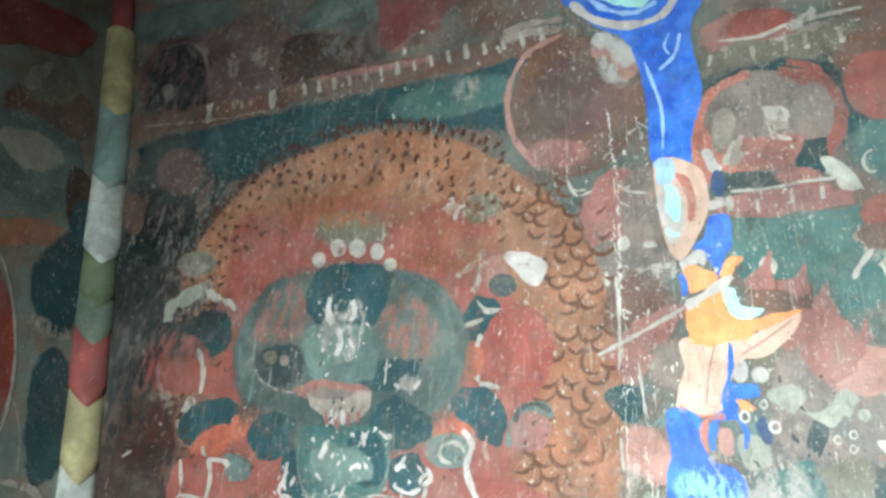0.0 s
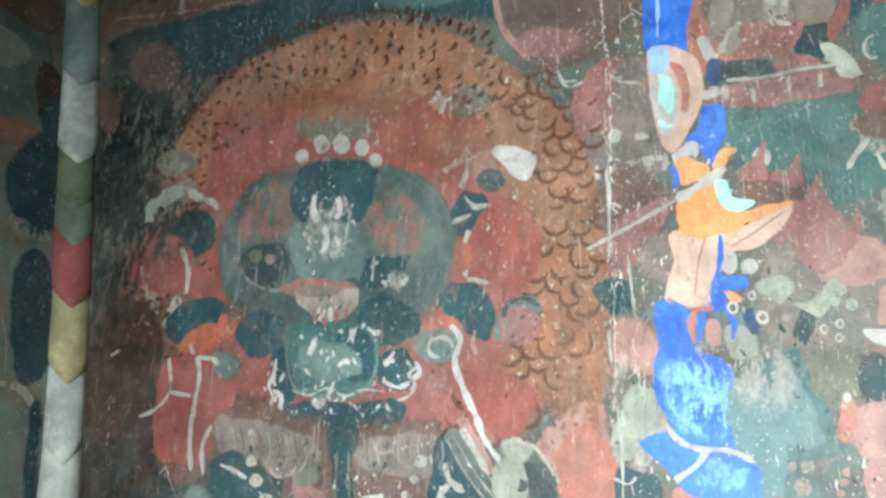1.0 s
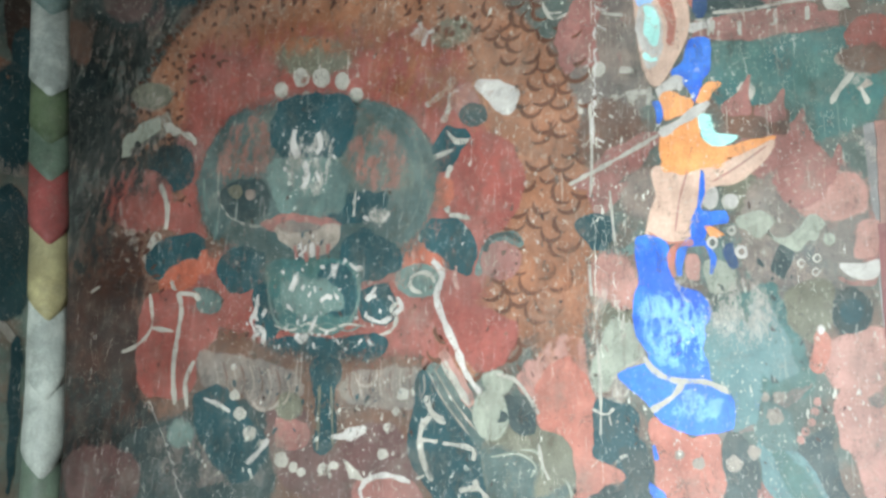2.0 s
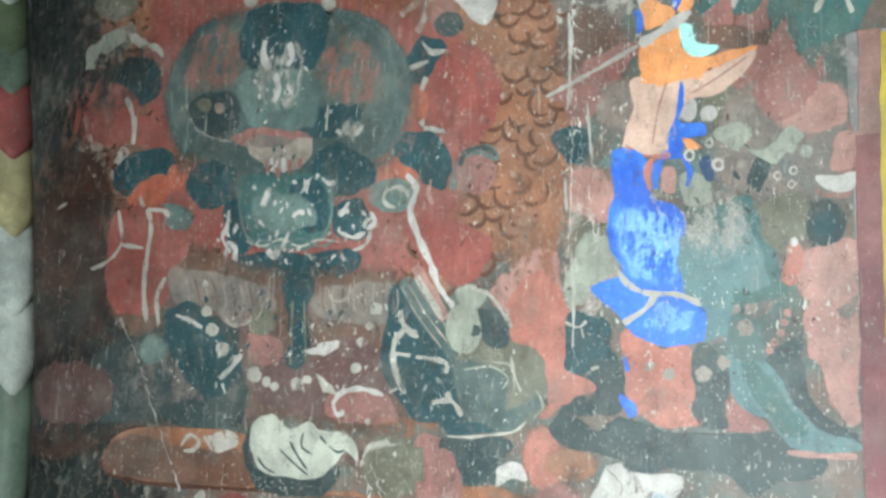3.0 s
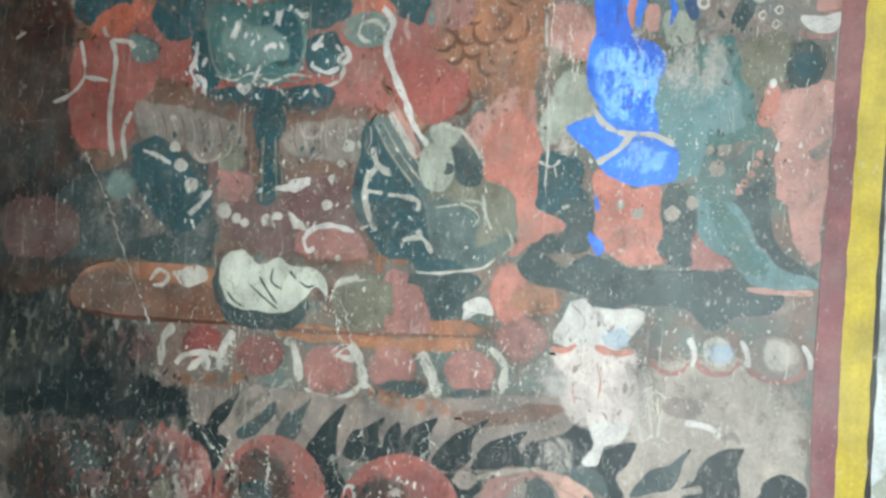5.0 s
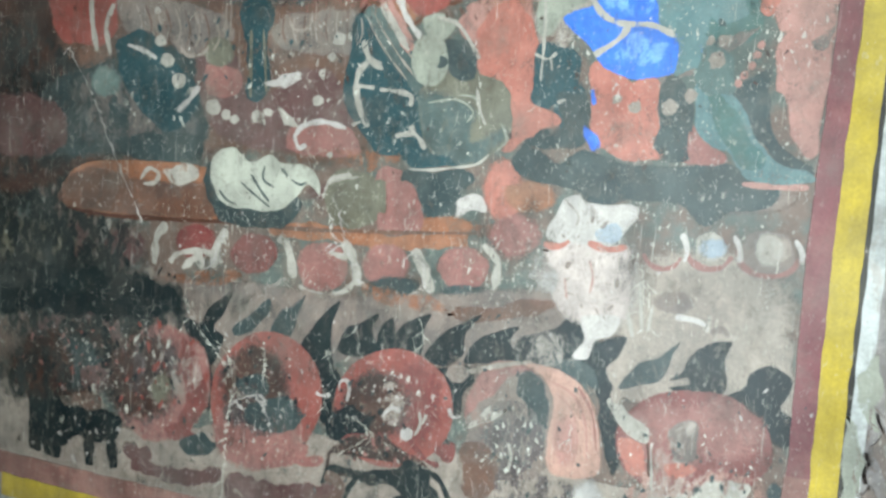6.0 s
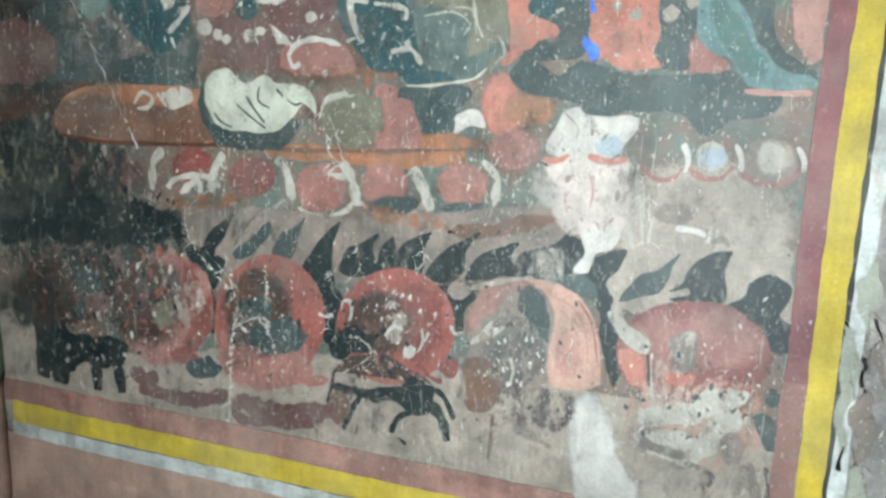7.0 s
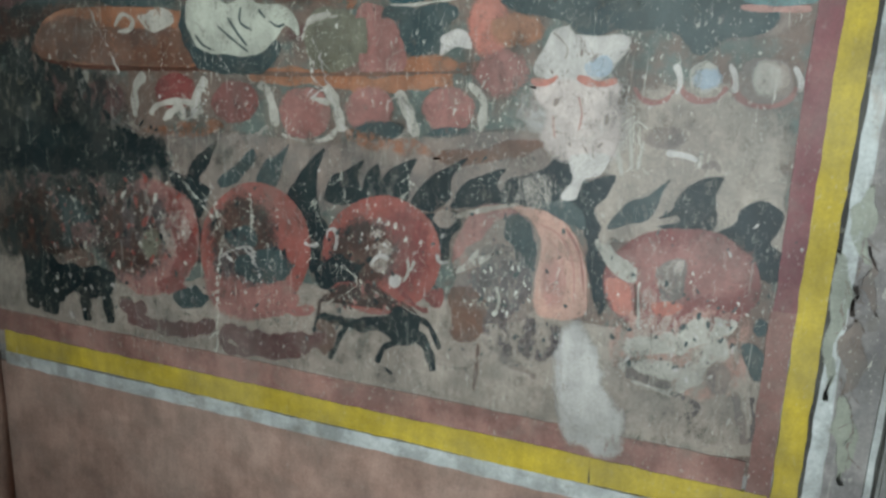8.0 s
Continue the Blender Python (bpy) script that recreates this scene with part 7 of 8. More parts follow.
patch("slate_form", SLATE, (0.458, 1.563), (0.502, 1.591), (0.541, 1.574), (0.567, 1.562), (0.611, 1.592), (0.702, 1.569), (0.799, 1.568), (0.9, 1.578), (0.931, 1.551), (0.991, 1.534), (0.974, 1.497), (0.909, 1.486), (0.862, 1.451), (0.816, 1.489), (0.723, 1.493), (0.645, 1.481), (0.599, 1.507), (0.492, 1.527), rim=0.08, wild=0.005)
stroke("slate_stroke", SLATE, 0.017, (0.472, 1.571), (0.494, 1.6))
stroke("salmon_strip", PINK, 0.010, (0.921, 1.542), (0.98, 1.539), (1.046, 1.542), taper=0.6)
patch("bare_plaster", SHELL, (0.543, 1.988), (0.597, 1.959), (0.608, 1.909), (0.567, 1.873), (0.506, 1.819), (0.491, 1.875), (0.518, 1.936), rim=0.3)
patch("bare_plaster", DUST, (0.589, 1.898), (0.608, 1.873), (0.553, 1.8), (0.503, 1.8), (0.516, 1.837), rim=0.5)
patch("dark_drapery", DARKTEAL, (0.496, 1.8), (0.553, 1.805), (0.593, 1.765), (0.588, 1.705), (0.54, 1.698), (0.506, 1.739), rim=0.2)
patch("dark_drapery", SLATE, (0.54, 1.704), (0.6, 1.705), (0.617, 1.636), (0.6, 1.595), (0.528, 1.603), (0.564, 1.646), rim=0.25)
patch("blue_drape", BLUE, (0.607, 1.647), (0.635, 1.625), (0.646, 1.597), (0.623, 1.596), rim=0.2)
stroke("blue_drape", BLUE, 0.009, (0.619, 1.718), (0.626, 1.683))
stroke("pale_root", PALE, 0.007, (0.491, 1.788), (0.521, 1.776), (0.54, 1.791))
stroke("pale_root", PALE, 0.008, (0.528, 1.776), (0.533, 1.752))
stroke("pale_root", PALE, 0.008, (0.548, 1.686), (0.567, 1.695))

# faded shapes beside the blue strip
patch("brown_field", TAUPE, (0.835, 2.255), (0.935, 2.294), (1.038, 2.269), (1.06, 2.149), (1.023, 2.037), (0.921, 2.031), (0.837, 2.059), (0.807, 2.134), rim=0.35)
patch("brown_field", MUD, (0.806, 2.109), (0.906, 2.15), (0.987, 2.097), (0.978, 1.96), (0.914, 1.894), (0.814, 2.024), rim=0.4)
patch("pink_field", PINK, (0.965, 2.258), (1.043, 2.261), (1.052, 2.184), (0.98, 2.165), (0.926, 2.209), rim=0.4)
patch("pink_field", DUSTYRED, (0.891, 2.286), (0.958, 2.328), (1.007, 2.273), (0.962, 2.205), (0.899, 2.211), rim=0.6)
patch("pink_field", PINK, (1.03, 2.151), (1.075, 2.159), (1.071, 2.091), (1.026, 2.089), rim=0.4)
patch("pink_field", PINK, (0.956, 1.915), (1.047, 1.957), (1.057, 1.891), (1.047, 1.827), (0.961, 1.838), rim=0.35)
patch("teal_field", TEAL, (0.8, 2.011), (0.869, 2.045), (0.89, 1.997), (0.919, 1.916), (0.931, 1.838), (0.838, 1.838), (0.784, 1.943), rim=0.4)
patch("teal_field", SKYTEAL, (0.823, 1.988), (0.857, 2.011), (0.894, 1.917), (0.901, 1.849), (0.839, 1.861), rim=0.7)
patch("grey_field", GREYTEAL, (0.741, 1.992), (0.802, 2.001), (0.831, 1.918), (0.817, 1.838), (0.741, 1.838), (0.728, 1.92), rim=0.5)
patch("brown_field", OLIVE, (0.891, 2.025), (0.963, 2.047), (0.982, 1.982), (0.945, 1.916), (0.896, 1.951), rim=0.5)
patch("grey_patch", SHELL, (0.747, 2.099), (0.794, 2.086), (0.803, 2.037), (0.747, 2.033), rim=0.7)
oval("dark_circle", SLATE, 1.009, 1.981, 0.045, 0.037, 84, rim=0.15)
oval("dark_circle", DARKTEAL, 1.009, 1.981, 0.027, 0.024, 83, rim=0.8)
patch("dark_shape", SLATE, (0.866, 2.079), (0.891, 2.137), (0.908, 2.107), (0.893, 2.051), rim=0.25)
patch("pale_scroll", SHELL, (0.853, 2.167), (0.887, 2.142), (0.924, 2.156), (0.95, 2.187), (0.978, 2.161), (0.952, 2.139), (0.921, 2.108), (0.886, 2.128), rim=0.12, wild=0.005)
patch("pale_scroll", SHELL, (0.81, 2.2), (0.855, 2.203), (0.875, 2.165), (0.841, 2.143), (0.815, 2.17), rim=0.5)
oval("pale_shape", CREAM, 0.759, 2.241, 0.028, 0.016, 90, rim=0.2)
oval("pale_shape", CREAM, 0.800, 2.228, 0.017, 0.016, -63, rim=0.2)
oval("pale_shape", SHELL, 0.980, 2.130, 0.014, 0.012, 89, rim=0.2)
oval("pale_shape", SHELL, 0.952, 2.144, 0.017, 0.012, 89, rim=0.2)
stroke("painted_ring", PALE, 0.004, (0.933, 2.083), (0.925, 2.075), (0.919, 2.084), (0.926, 2.091), (0.933, 2.083), taper=0.7)
stroke("painted_ring", PALE, 0.004, (0.958, 2.064), (0.95, 2.056), (0.944, 2.064), (0.951, 2.072), (0.958, 2.064), taper=0.7)
stroke("painted_ring", PALE, 0.004, (0.963, 2.091), (0.955, 2.084), (0.948, 2.092), (0.956, 2.1), (0.963, 2.091), taper=0.7)
stroke("painted_ring", PALE, 0.005, (0.805, 2.162), (0.797, 2.154), (0.789, 2.163), (0.798, 2.171), (0.805, 2.162), taper=0.7)
patch("white_horn", CREAM, (0.996, 2.08), (1.035, 2.077), (1.068, 2.082), (1.062, 2.059), (1.042, 2.058), (1.035, 2.043), (1.008, 2.051), rim=0.08, wild=0.003)
stroke("brown_stroke", DUSTYRED, 0.008, (0.988, 2.052), (1.013, 2.037), (1.043, 2.038))
patch("orange_tip", SALMON, (0.93, 1.887), (0.948, 1.954), (0.962, 1.929), (0.953, 1.866), (0.936, 1.86), rim=0.15)
oval("white_tip", CREAM, 0.951, 1.947, 0.011, 0.008, 85, rim=0.4)
stroke("bare_streak", CREAM, 0.005, (0.752, 1.979), (0.756, 1.948), taper=0.3)
stroke("bare_streak", CREAM, 0.005, (0.738, 2.021), (0.742, 2.006), taper=0.3)
stroke("bare_streak", CREAM, 0.004, (0.766, 1.873), (0.774, 1.836), taper=0.3)
stroke("bare_streak", CREAM, 0.004, (0.782, 1.896), (0.787, 1.85), taper=0.3)
patch("blue_drape", NAVY, (0.775, 2.116), (0.801, 2.134), (0.806, 2.09), (0.783, 2.086), rim=0.5)

# white repainted shape and the lotus row about it
patch("cream_shape", CREAM, (0.546, 1.416), (0.569, 1.464), (0.582, 1.491), (0.612, 1.5), (0.634, 1.485), (0.731, 1.483), (0.725, 1.452), (0.692, 1.405), (0.635, 1.388), (0.569, 1.396), rim=0.22, wild=0.005)
patch("cream_shape", CREAMPINK, (0.537, 1.373), (0.587, 1.396), (0.659, 1.39), (0.716, 1.4), (0.731, 1.327), (0.726, 1.255), (0.672, 1.23), (0.612, 1.234), (0.566, 1.272), (0.575, 1.322), rim=0.4, wild=0.008)
patch("cream_shape", CREAM, (0.635, 1.244), (0.712, 1.253), (0.704, 1.214), (0.67, 1.197), (0.654, 1.154), (0.623, 1.159), (0.644, 1.196), rim=0.08, wild=0.003)
patch("blue_mark", BLUEGREY, (0.651, 1.432), (0.689, 1.44), (0.707, 1.425), (0.697, 1.408), (0.659, 1.412), rim=0.25)
stroke("orange_line", SALMON, 0.013, (0.541, 1.389), (0.575, 1.387), (0.598, 1.402))
stroke("orange_line", SALMON, 0.014, (0.634, 1.402), (0.677, 1.39), (0.718, 1.4), taper=0.5)
stroke("fold_line", BEIGE, 0.003, (0.579, 1.488), (0.611, 1.457), (0.608, 1.433))
stroke("fold_line", PINK, 0.004, (0.642, 1.365), (0.652, 1.33), (0.648, 1.294))
stroke("fold_line", PINK, 0.004, (0.593, 1.324), (0.601, 1.276))
oval("pale_petal", BLUEGREY, 0.882, 1.411, 0.028, 0.020, 6, rim=0.5)
oval("pale_petal", DUST, 0.996, 1.421, 0.030, 0.029, 4, rim=0.6)

# fine chips and rubs over the lower register
specks("chip", CREAM, 0.156, 0.967, 1.002, 0.242, 8, 200, 0.007)
specks("chip", SLATE, 0.167, 0.969, 0.939, 0.242, 8, 240, 0.011)
specks("chip", CREAM, 0.192, 1.360, 0.898, 0.116, 5, 80, 0.007)
specks("chip", CREAM, 0.045, 1.794, 0.958, 0.402, -0, 90, 0.006)
specks("chip", DEEPBROWN, 0.045, 1.794, 0.958, 0.402, -0, 220, 0.01)
specks("chip", CREAM, -0.193, 2.389, 1.094, 0.604, -11, 60, 0.006)
specks("chip", DEEPBROWN, -0.201, 2.390, 1.133, 0.606, -11, 240, 0.01)
crack("crack", CHIP, 0.0045, (0.762, 1.334), (0.77, 1.285), (0.774, 1.229))
crack("crack", CHIP, 0.0037, (0.621, 1.07), (0.632, 1.01), (0.627, 0.947))
crack("crack", CHIP, 0.0039, (0.273, 1.194), (0.283, 1.144), (0.269, 1.117))
crack("crack", CHIP, 0.0036, (0.702, 0.908), (0.72, 0.835), (0.724, 0.744))
crack("crack", CHIP, 0.0059, (0.046, 1.093), (0.055, 1.04), (0.041, 0.983), (0.056, 0.93))
crack("crack", CHIP, 0.0043, (0.184, 0.879), (0.199, 0.853), (0.244, 0.832))
crack("crack", CREAM, 0.0042, (0.034, 1.452), (0.05, 1.427), (0.071, 1.363), (0.068, 1.322))
crack("crack", CHIP, 0.0062, (-0.371, 1.164), (-0.317, 1.112), (-0.246, 1.049), (-0.211, 1.01))
crack("crack", CHIP, 0.0034, (0.747, 1.364), (0.758, 1.306), (0.767, 1.225))
crack("crack", CREAM, 0.0066, (-0.768, 1.798), (-0.681, 1.66), (-0.595, 1.5), (-0.514, 1.347))
crack("crack", CHIP, 0.0037, (0.546, 2.087), (0.553, 1.998), (0.565, 1.947))
crack("crack", CHIP, 0.0040, (0.507, 2.504), (0.512, 2.366), (0.51, 2.18))
crack("crack", CHIP, 0.0038, (0.518, 1.974), (0.513, 1.85), (0.511, 1.679))
specks("chip", TAUPE, 0.637, 1.352, 0.119, 0.094, -87, 70, 0.012)

# rubbed spots over the middle
specks("chip", DARKTEAL, -0.247, 1.800, 0.340, 0.086, -0, 70, 0.014)
specks("chip", UMBER, 0.356, 2.144, 0.323, 0.082, -89, 90, 0.014)
specks("chip", BEIGE, 0.565, 1.975, 0.250, 0.049, -90, 60, 0.014)
specks("chip", SLATE, 0.840, 1.951, 0.140, 0.097, 89, 70, 0.014)
stroke("bare_streak", PALE, 0.007, (0.498, 2.505), (0.501, 2.381), (0.496, 2.261), taper=0.3)
stroke("bare_streak", PALE, 0.006, (0.54, 2.283), (0.548, 2.177), (0.553, 2.125), taper=0.3)
stroke("bare_streak", PALE, 0.006, (0.505, 1.949), (0.511, 1.825), (0.509, 1.727), taper=0.3)
stroke("bare_streak", PALE, 0.006, (0.565, 1.997), (0.56, 1.923), taper=0.3)
stroke("bare_streak", PALE, 0.007, (0.489, 2.13), (0.495, 2.026), taper=0.3)

# side wall: clouds, dark greens and a pale shape
patch("red_field", DEEPRED, (0.702, 3.63), (0.941, 3.793), (1.159, 3.827), (1.066, 3.627), (0.876, 3.531), (0.733, 3.439), rim=0.4, wall="west")
patch("brown_field", UMBER, (0.841, 3.316), (1.136, 3.478), (1.204, 3.357), (1.092, 3.207), (0.874, 3.118), rim=0.4, wall="west")
patch("pale_shape", OLIVE, (0.873, 3.34), (0.908, 3.479), (1.022, 3.598), (1.111, 3.516), (1.065, 3.372), (0.93, 3.294), rim=0.35, wall="west")
patch("pale_shape", BEIGE, (0.879, 3.355), (0.915, 3.457), (0.989, 3.531), (0.962, 3.433), (0.926, 3.353), rim=0.4, wall="west")
patch("grey_cloud", GREYTEAL, (0.784, 3.153), (0.939, 3.269), (1.11, 3.259), (1.175, 3.155), (1.167, 3.022), (1.004, 2.864), (0.847, 2.814), rim=0.8, wall="west")
patch("grey_cloud", SHELL, (0.813, 3.103), (0.951, 3.192), (1.072, 3.169), (1.06, 3.088), (0.935, 3.015), rim=0.6, wall="west")
patch("rust_band", RUST, (0.849, 2.807), (1.025, 2.87), (1.166, 2.862), (1.195, 2.83), (1.021, 2.76), (0.866, 2.713), rim=0.5, wall="west")
patch("green_field", DARKTEAL, (1.032, 2.693), (1.182, 2.916), (1.229, 2.755), (1.227, 2.582), (1.151, 2.475), (1.059, 2.522), rim=0.9, wall="west")
patch("green_field", DARKTEAL, (1.081, 2.378), (1.178, 2.445), (1.219, 2.304), (1.216, 2.089), (1.141, 2.011), (1.087, 2.1), rim=0.9, wall="west")
patch("brown_field", DEEPBROWN, (1.105, 3.114), (1.205, 3.122), (1.212, 2.883), (1.137, 2.894), rim=0.5, wall="west")
# band of reflected haze, painted on in pale pigment
stroke("pale_smear", DUST, 0.05, (1.039, 2.515), (1.126, 2.497), (1.237, 2.511), taper=0.4, wall="west")
stroke("pale_vine", DUST, 0.008, (1.005, 2.267), (1.046, 2.208), (1.071, 2.13), (1.076, 2.033), wall="west")
patch("green_field", DARKTEAL, (1.142, 2.963), (1.224, 3.009), (1.217, 2.734), (1.188, 2.563), (1.149, 2.548), rim=0.3, wall="west")
patch("green_field", DARKTEAL, (1.159, 1.913), (1.202, 1.952), (1.205, 1.69), (1.181, 1.534), rim=0.3, wall="west")

# plaster beyond the border
patch("plaster_patch", SHELL, (1.145, 1.026), (1.158, 1.117), (1.177, 1.054), (1.182, 0.896), (1.175, 0.824), rim=0.4, wild=0.02)
patch("plaster_patch", TAUPE, (1.185, 0.942), (1.206, 0.991), (1.229, 0.905), (1.212, 0.831), rim=0.4, wild=0.02)
patch("plaster_patch", SHELL, (1.194, 0.756), (1.212, 0.831), (1.242, 0.767), (1.231, 0.642), rim=0.4, wild=0.02)
patch("plaster_patch", SHELL, (1.166, 1.182), (1.19, 1.237), (1.208, 1.145), (1.191, 1.089), rim=0.4, wild=0.02)
patch("plaster_patch", TAUPE, (1.181, 1.032), (1.188, 1.055), (1.195, 0.99), rim=0.4, wild=0.02)
patch("plaster_patch", DUST, (1.153, 1.416), (1.165, 1.475), (1.184, 1.368), (1.174, 1.307), rim=0.4, wild=0.02)
patch("plaster_patch", TAUPE, (1.205, 1.058), (1.213, 1.124), (1.232, 0.996), rim=0.4, wild=0.02)
patch("plaster_patch", CREAM, (1.109, 1.26), (1.118, 1.313), (1.127, 1.231), rim=0.4, wild=0.02)
crack("crack", TAUPE, 0.0051, (1.177, 1.054), (1.178, 0.987), (1.194, 0.921), (1.197, 0.828))
crack("crack", TAUPE, 0.0051, (1.191, 1.143), (1.192, 1.078), (1.208, 1.014))
crack("crack", TAUPE, 0.0052, (1.213, 0.902), (1.212, 0.831), (1.228, 0.764), (1.228, 0.666))

# upper register: niches, ledges and roundels
patch("dark_niche", SOOT_DIM, (-1.38, 3.529), (-1.4, 3.733), (-1.304, 3.82), (-1.129, 3.723), (-1.017, 3.509), (-1.021, 3.381), (-1.226, 3.408), rim=0.4)
patch("dark_niche", MAROON, (-0.992, 3.398), (-1.055, 3.628), (-0.99, 3.745), (-0.853, 3.755), (-0.697, 3.622), (-0.648, 3.404), (-0.717, 3.301), (-0.901, 3.324), rim=0.35)
patch("dark_niche", DEEPBROWN, (-0.661, 3.407), (-0.678, 3.59), (-0.542, 3.598), (-0.341, 3.507), (-0.285, 3.393), (-0.513, 3.389), rim=0.4)
patch("green_patch", MUD, (-0.542, 3.598), (-0.353, 3.611), (-0.228, 3.494), (-0.285, 3.393), (-0.449, 3.443), rim=0.5)
stroke("niche_rim", MAROON, 0.040, (-1.332, 3.489), (-1.396, 3.674), (-1.327, 3.786), (-1.203, 3.781), taper=0.6)
stroke("niche_rim", DUST, 0.012, (-1.301, 3.76), (-1.198, 3.762), (-1.083, 3.675), (-1.024, 3.537))
patch("pale_shape", DUST, (-0.953, 3.596), (-0.914, 3.622), (-0.878, 3.521), (-0.912, 3.505), rim=0.4)
patch("pale_shape", DUST, (-0.828, 3.595), (-0.772, 3.61), (-0.74, 3.516), (-0.792, 3.516), rim=0.4)
patch("pale_shape", TAUPE, (-1.265, 3.552), (-1.227, 3.569), (-1.189, 3.488), (-1.243, 3.492), rim=0.4)
stroke("lotus_ledge", UMBER, 0.099, (-0.7, 3.345), (-0.907, 3.351), (-1.189, 3.378), (-1.407, 3.412), taper=0.8)
stroke("ledge_line", DUST, 0.011, (-0.693, 3.304), (-0.955, 3.328), (-1.341, 3.395))
stroke("drip", DUST, 0.017, (-0.995, 3.409), (-0.983, 3.355), taper=0.5)
stroke("drip", DUST, 0.016, (-0.951, 3.408), (-0.939, 3.354), taper=0.5)
stroke("drip", DUST, 0.016, (-0.874, 3.397), (-0.863, 3.344), taper=0.5)
stroke("drip", DUST, 0.016, (-0.836, 3.392), (-0.826, 3.339), taper=0.5)
stroke("drip", DUST, 0.016, (-0.795, 3.395), (-0.786, 3.343), taper=0.5)
stroke("drip", DUST, 0.015, (-0.697, 3.383), (-0.688, 3.332), taper=0.5)
stroke("drip", DUST, 0.015, (-0.663, 3.418), (-0.654, 3.366), taper=0.5)
stroke("drip", DUST, 0.015, (-0.573, 3.411), (-0.566, 3.361), taper=0.5)
stroke("drip", DUST, 0.015, (-0.482, 3.404), (-0.475, 3.354), taper=0.5)
stroke("white_drip", PALE, 0.028, (-0.698, 3.393), (-0.683, 3.301), taper=0.5)
stroke("white_drip", PALE, 0.027, (-0.99, 3.413), (-0.979, 3.314), taper=0.5)
patch("dark_field", DARKTEAL, (-0.967, 3.287), (-0.792, 3.296), (-0.638, 3.268), (-0.578, 3.195), (-0.763, 3.148), (-0.902, 3.086), (-0.973, 3.196), rim=0.25)
oval("roundel_shade", SLATE, -1.107, 3.156, 0.220, 0.130, -34, rim=0.4)
oval("roundel", MAROON, -1.067, 3.132, 0.147, 0.090, -37, rim=0.25)
oval("dark_ground", SOOT_DIM, -1.083, 2.964, 0.154, 0.090, -28, rim=0.5)
oval("dark_ground", SOOT_DIM, -1.136, 2.670, 0.184, 0.121, -42, rim=0.4)
oval("brown_shape", UMBER, -1.289, 3.034, 0.079, 0.047, -48, rim=0.5)
oval("star", DUST, 0.087, 3.194, 0.035, 0.026, -46, rim=0.9)
stroke("ledge_bone", BEIGE, 0.022, (0.185, 3.358), (0.259, 3.364), (0.384, 3.343), taper=0.5)
patch("red_robe", OXBLOOD, (-0.268, 3.683), (-0.021, 3.592), (-0.034, 3.453), (-0.118, 3.458), (-0.222, 3.42), (-0.274, 3.509), rim=0.35)
patch("red_field", DEEPRED, (0.83, 3.175), (0.876, 3.213), (0.979, 3.162), (0.973, 3.116), (0.893, 3.113), (0.828, 3.134), rim=0.2)
stroke("lotus_ledge", OLIVE, 0.050, (0.807, 3.086), (0.941, 3.065), (1.122, 3.084), taper=0.8)
stroke("pale_bone", PALE, 0.012, (0.794, 3.127), (0.892, 3.11), (0.961, 3.124), (1.027, 3.127), (1.14, 3.123), taper=0.5)
patch("pale_bone", PALE, (0.968, 3.118), (1.003, 3.142), (1.027, 3.163), (1.041, 3.136), (1.026, 3.116), (0.986, 3.108), rim=0.2)
stroke("drip", BEIGE, 0.012, (0.814, 3.105), (0.813, 3.062), taper=0.6)
stroke("drip", BEIGE, 0.012, (0.878, 3.085), (0.876, 3.042), taper=0.6)
stroke("drip", BEIGE, 0.012, (0.956, 3.085), (0.954, 3.043), taper=0.6)
stroke("drip", BEIGE, 0.011, (1.001, 3.089), (0.998, 3.047), taper=0.6)
stroke("drip", BEIGE, 0.011, (1.079, 3.084), (1.076, 3.043), taper=0.6)
oval("pale_shape", BEIGE, 0.788, 2.876, 0.043, 0.029, -88, rim=0.3)
oval("grey_shape", TAUPE, 0.989, 2.855, 0.089, 0.053, 86, rim=0.4)
patch("red_shape", DUSTYRED, (0.799, 2.746), (0.857, 2.806), (0.958, 2.804), (0.946, 2.753), (0.898, 2.724), rim=0.25)
patch("pale_shape", PALE, (0.886, 2.894), (0.925, 2.884), (0.933, 2.846), (0.893, 2.852), rim=0.15)
patch("pale_shape", PALE, (0.889, 2.84), (0.904, 2.811), (0.946, 2.791), (0.906, 2.791), (0.891, 2.808), rim=0.15)
patch("pale_shape", BEIGE, (0.785, 2.742), (0.805, 2.802), (0.831, 2.829), (0.818, 2.783), (0.827, 2.765), rim=0.2)
stroke("roundel_rim", SALMON, 0.027, (0.757, 2.949), (0.713, 2.892), (0.705, 2.826), (0.726, 2.755), (0.75, 2.702), taper=0.6)
stroke("roundel_rim", RED, 0.024, (0.947, 3.014), (1.006, 2.975), (1.043, 2.888), (1.043, 2.808), (1.02, 2.752), taper=0.6)
patch("dark_shape", SLATE, (0.957, 2.782), (1.004, 2.771), (0.999, 2.718), (0.951, 2.721), rim=0.2)
patch("white_scarf", SHELLPALE, (0.983, 2.723), (1.006, 2.724), (1.044, 2.683), (1.06, 2.627), (1.037, 2.649), (0.994, 2.688), rim=0.1, wild=0.004)
stroke("lotus_ledge", DUSTYRED, 0.043, (0.775, 2.641), (0.864, 2.646), (1.005, 2.638), taper=0.8)
stroke("pale_bone", PALE, 0.009, (0.779, 2.678), (0.866, 2.669), (0.94, 2.672), (1.01, 2.667), taper=0.5)
stroke("drip", PALE, 0.009, (0.782, 2.661), (0.782, 2.622), taper=0.6)
stroke("drip", PALE, 0.009, (0.839, 2.647), (0.838, 2.609), taper=0.6)
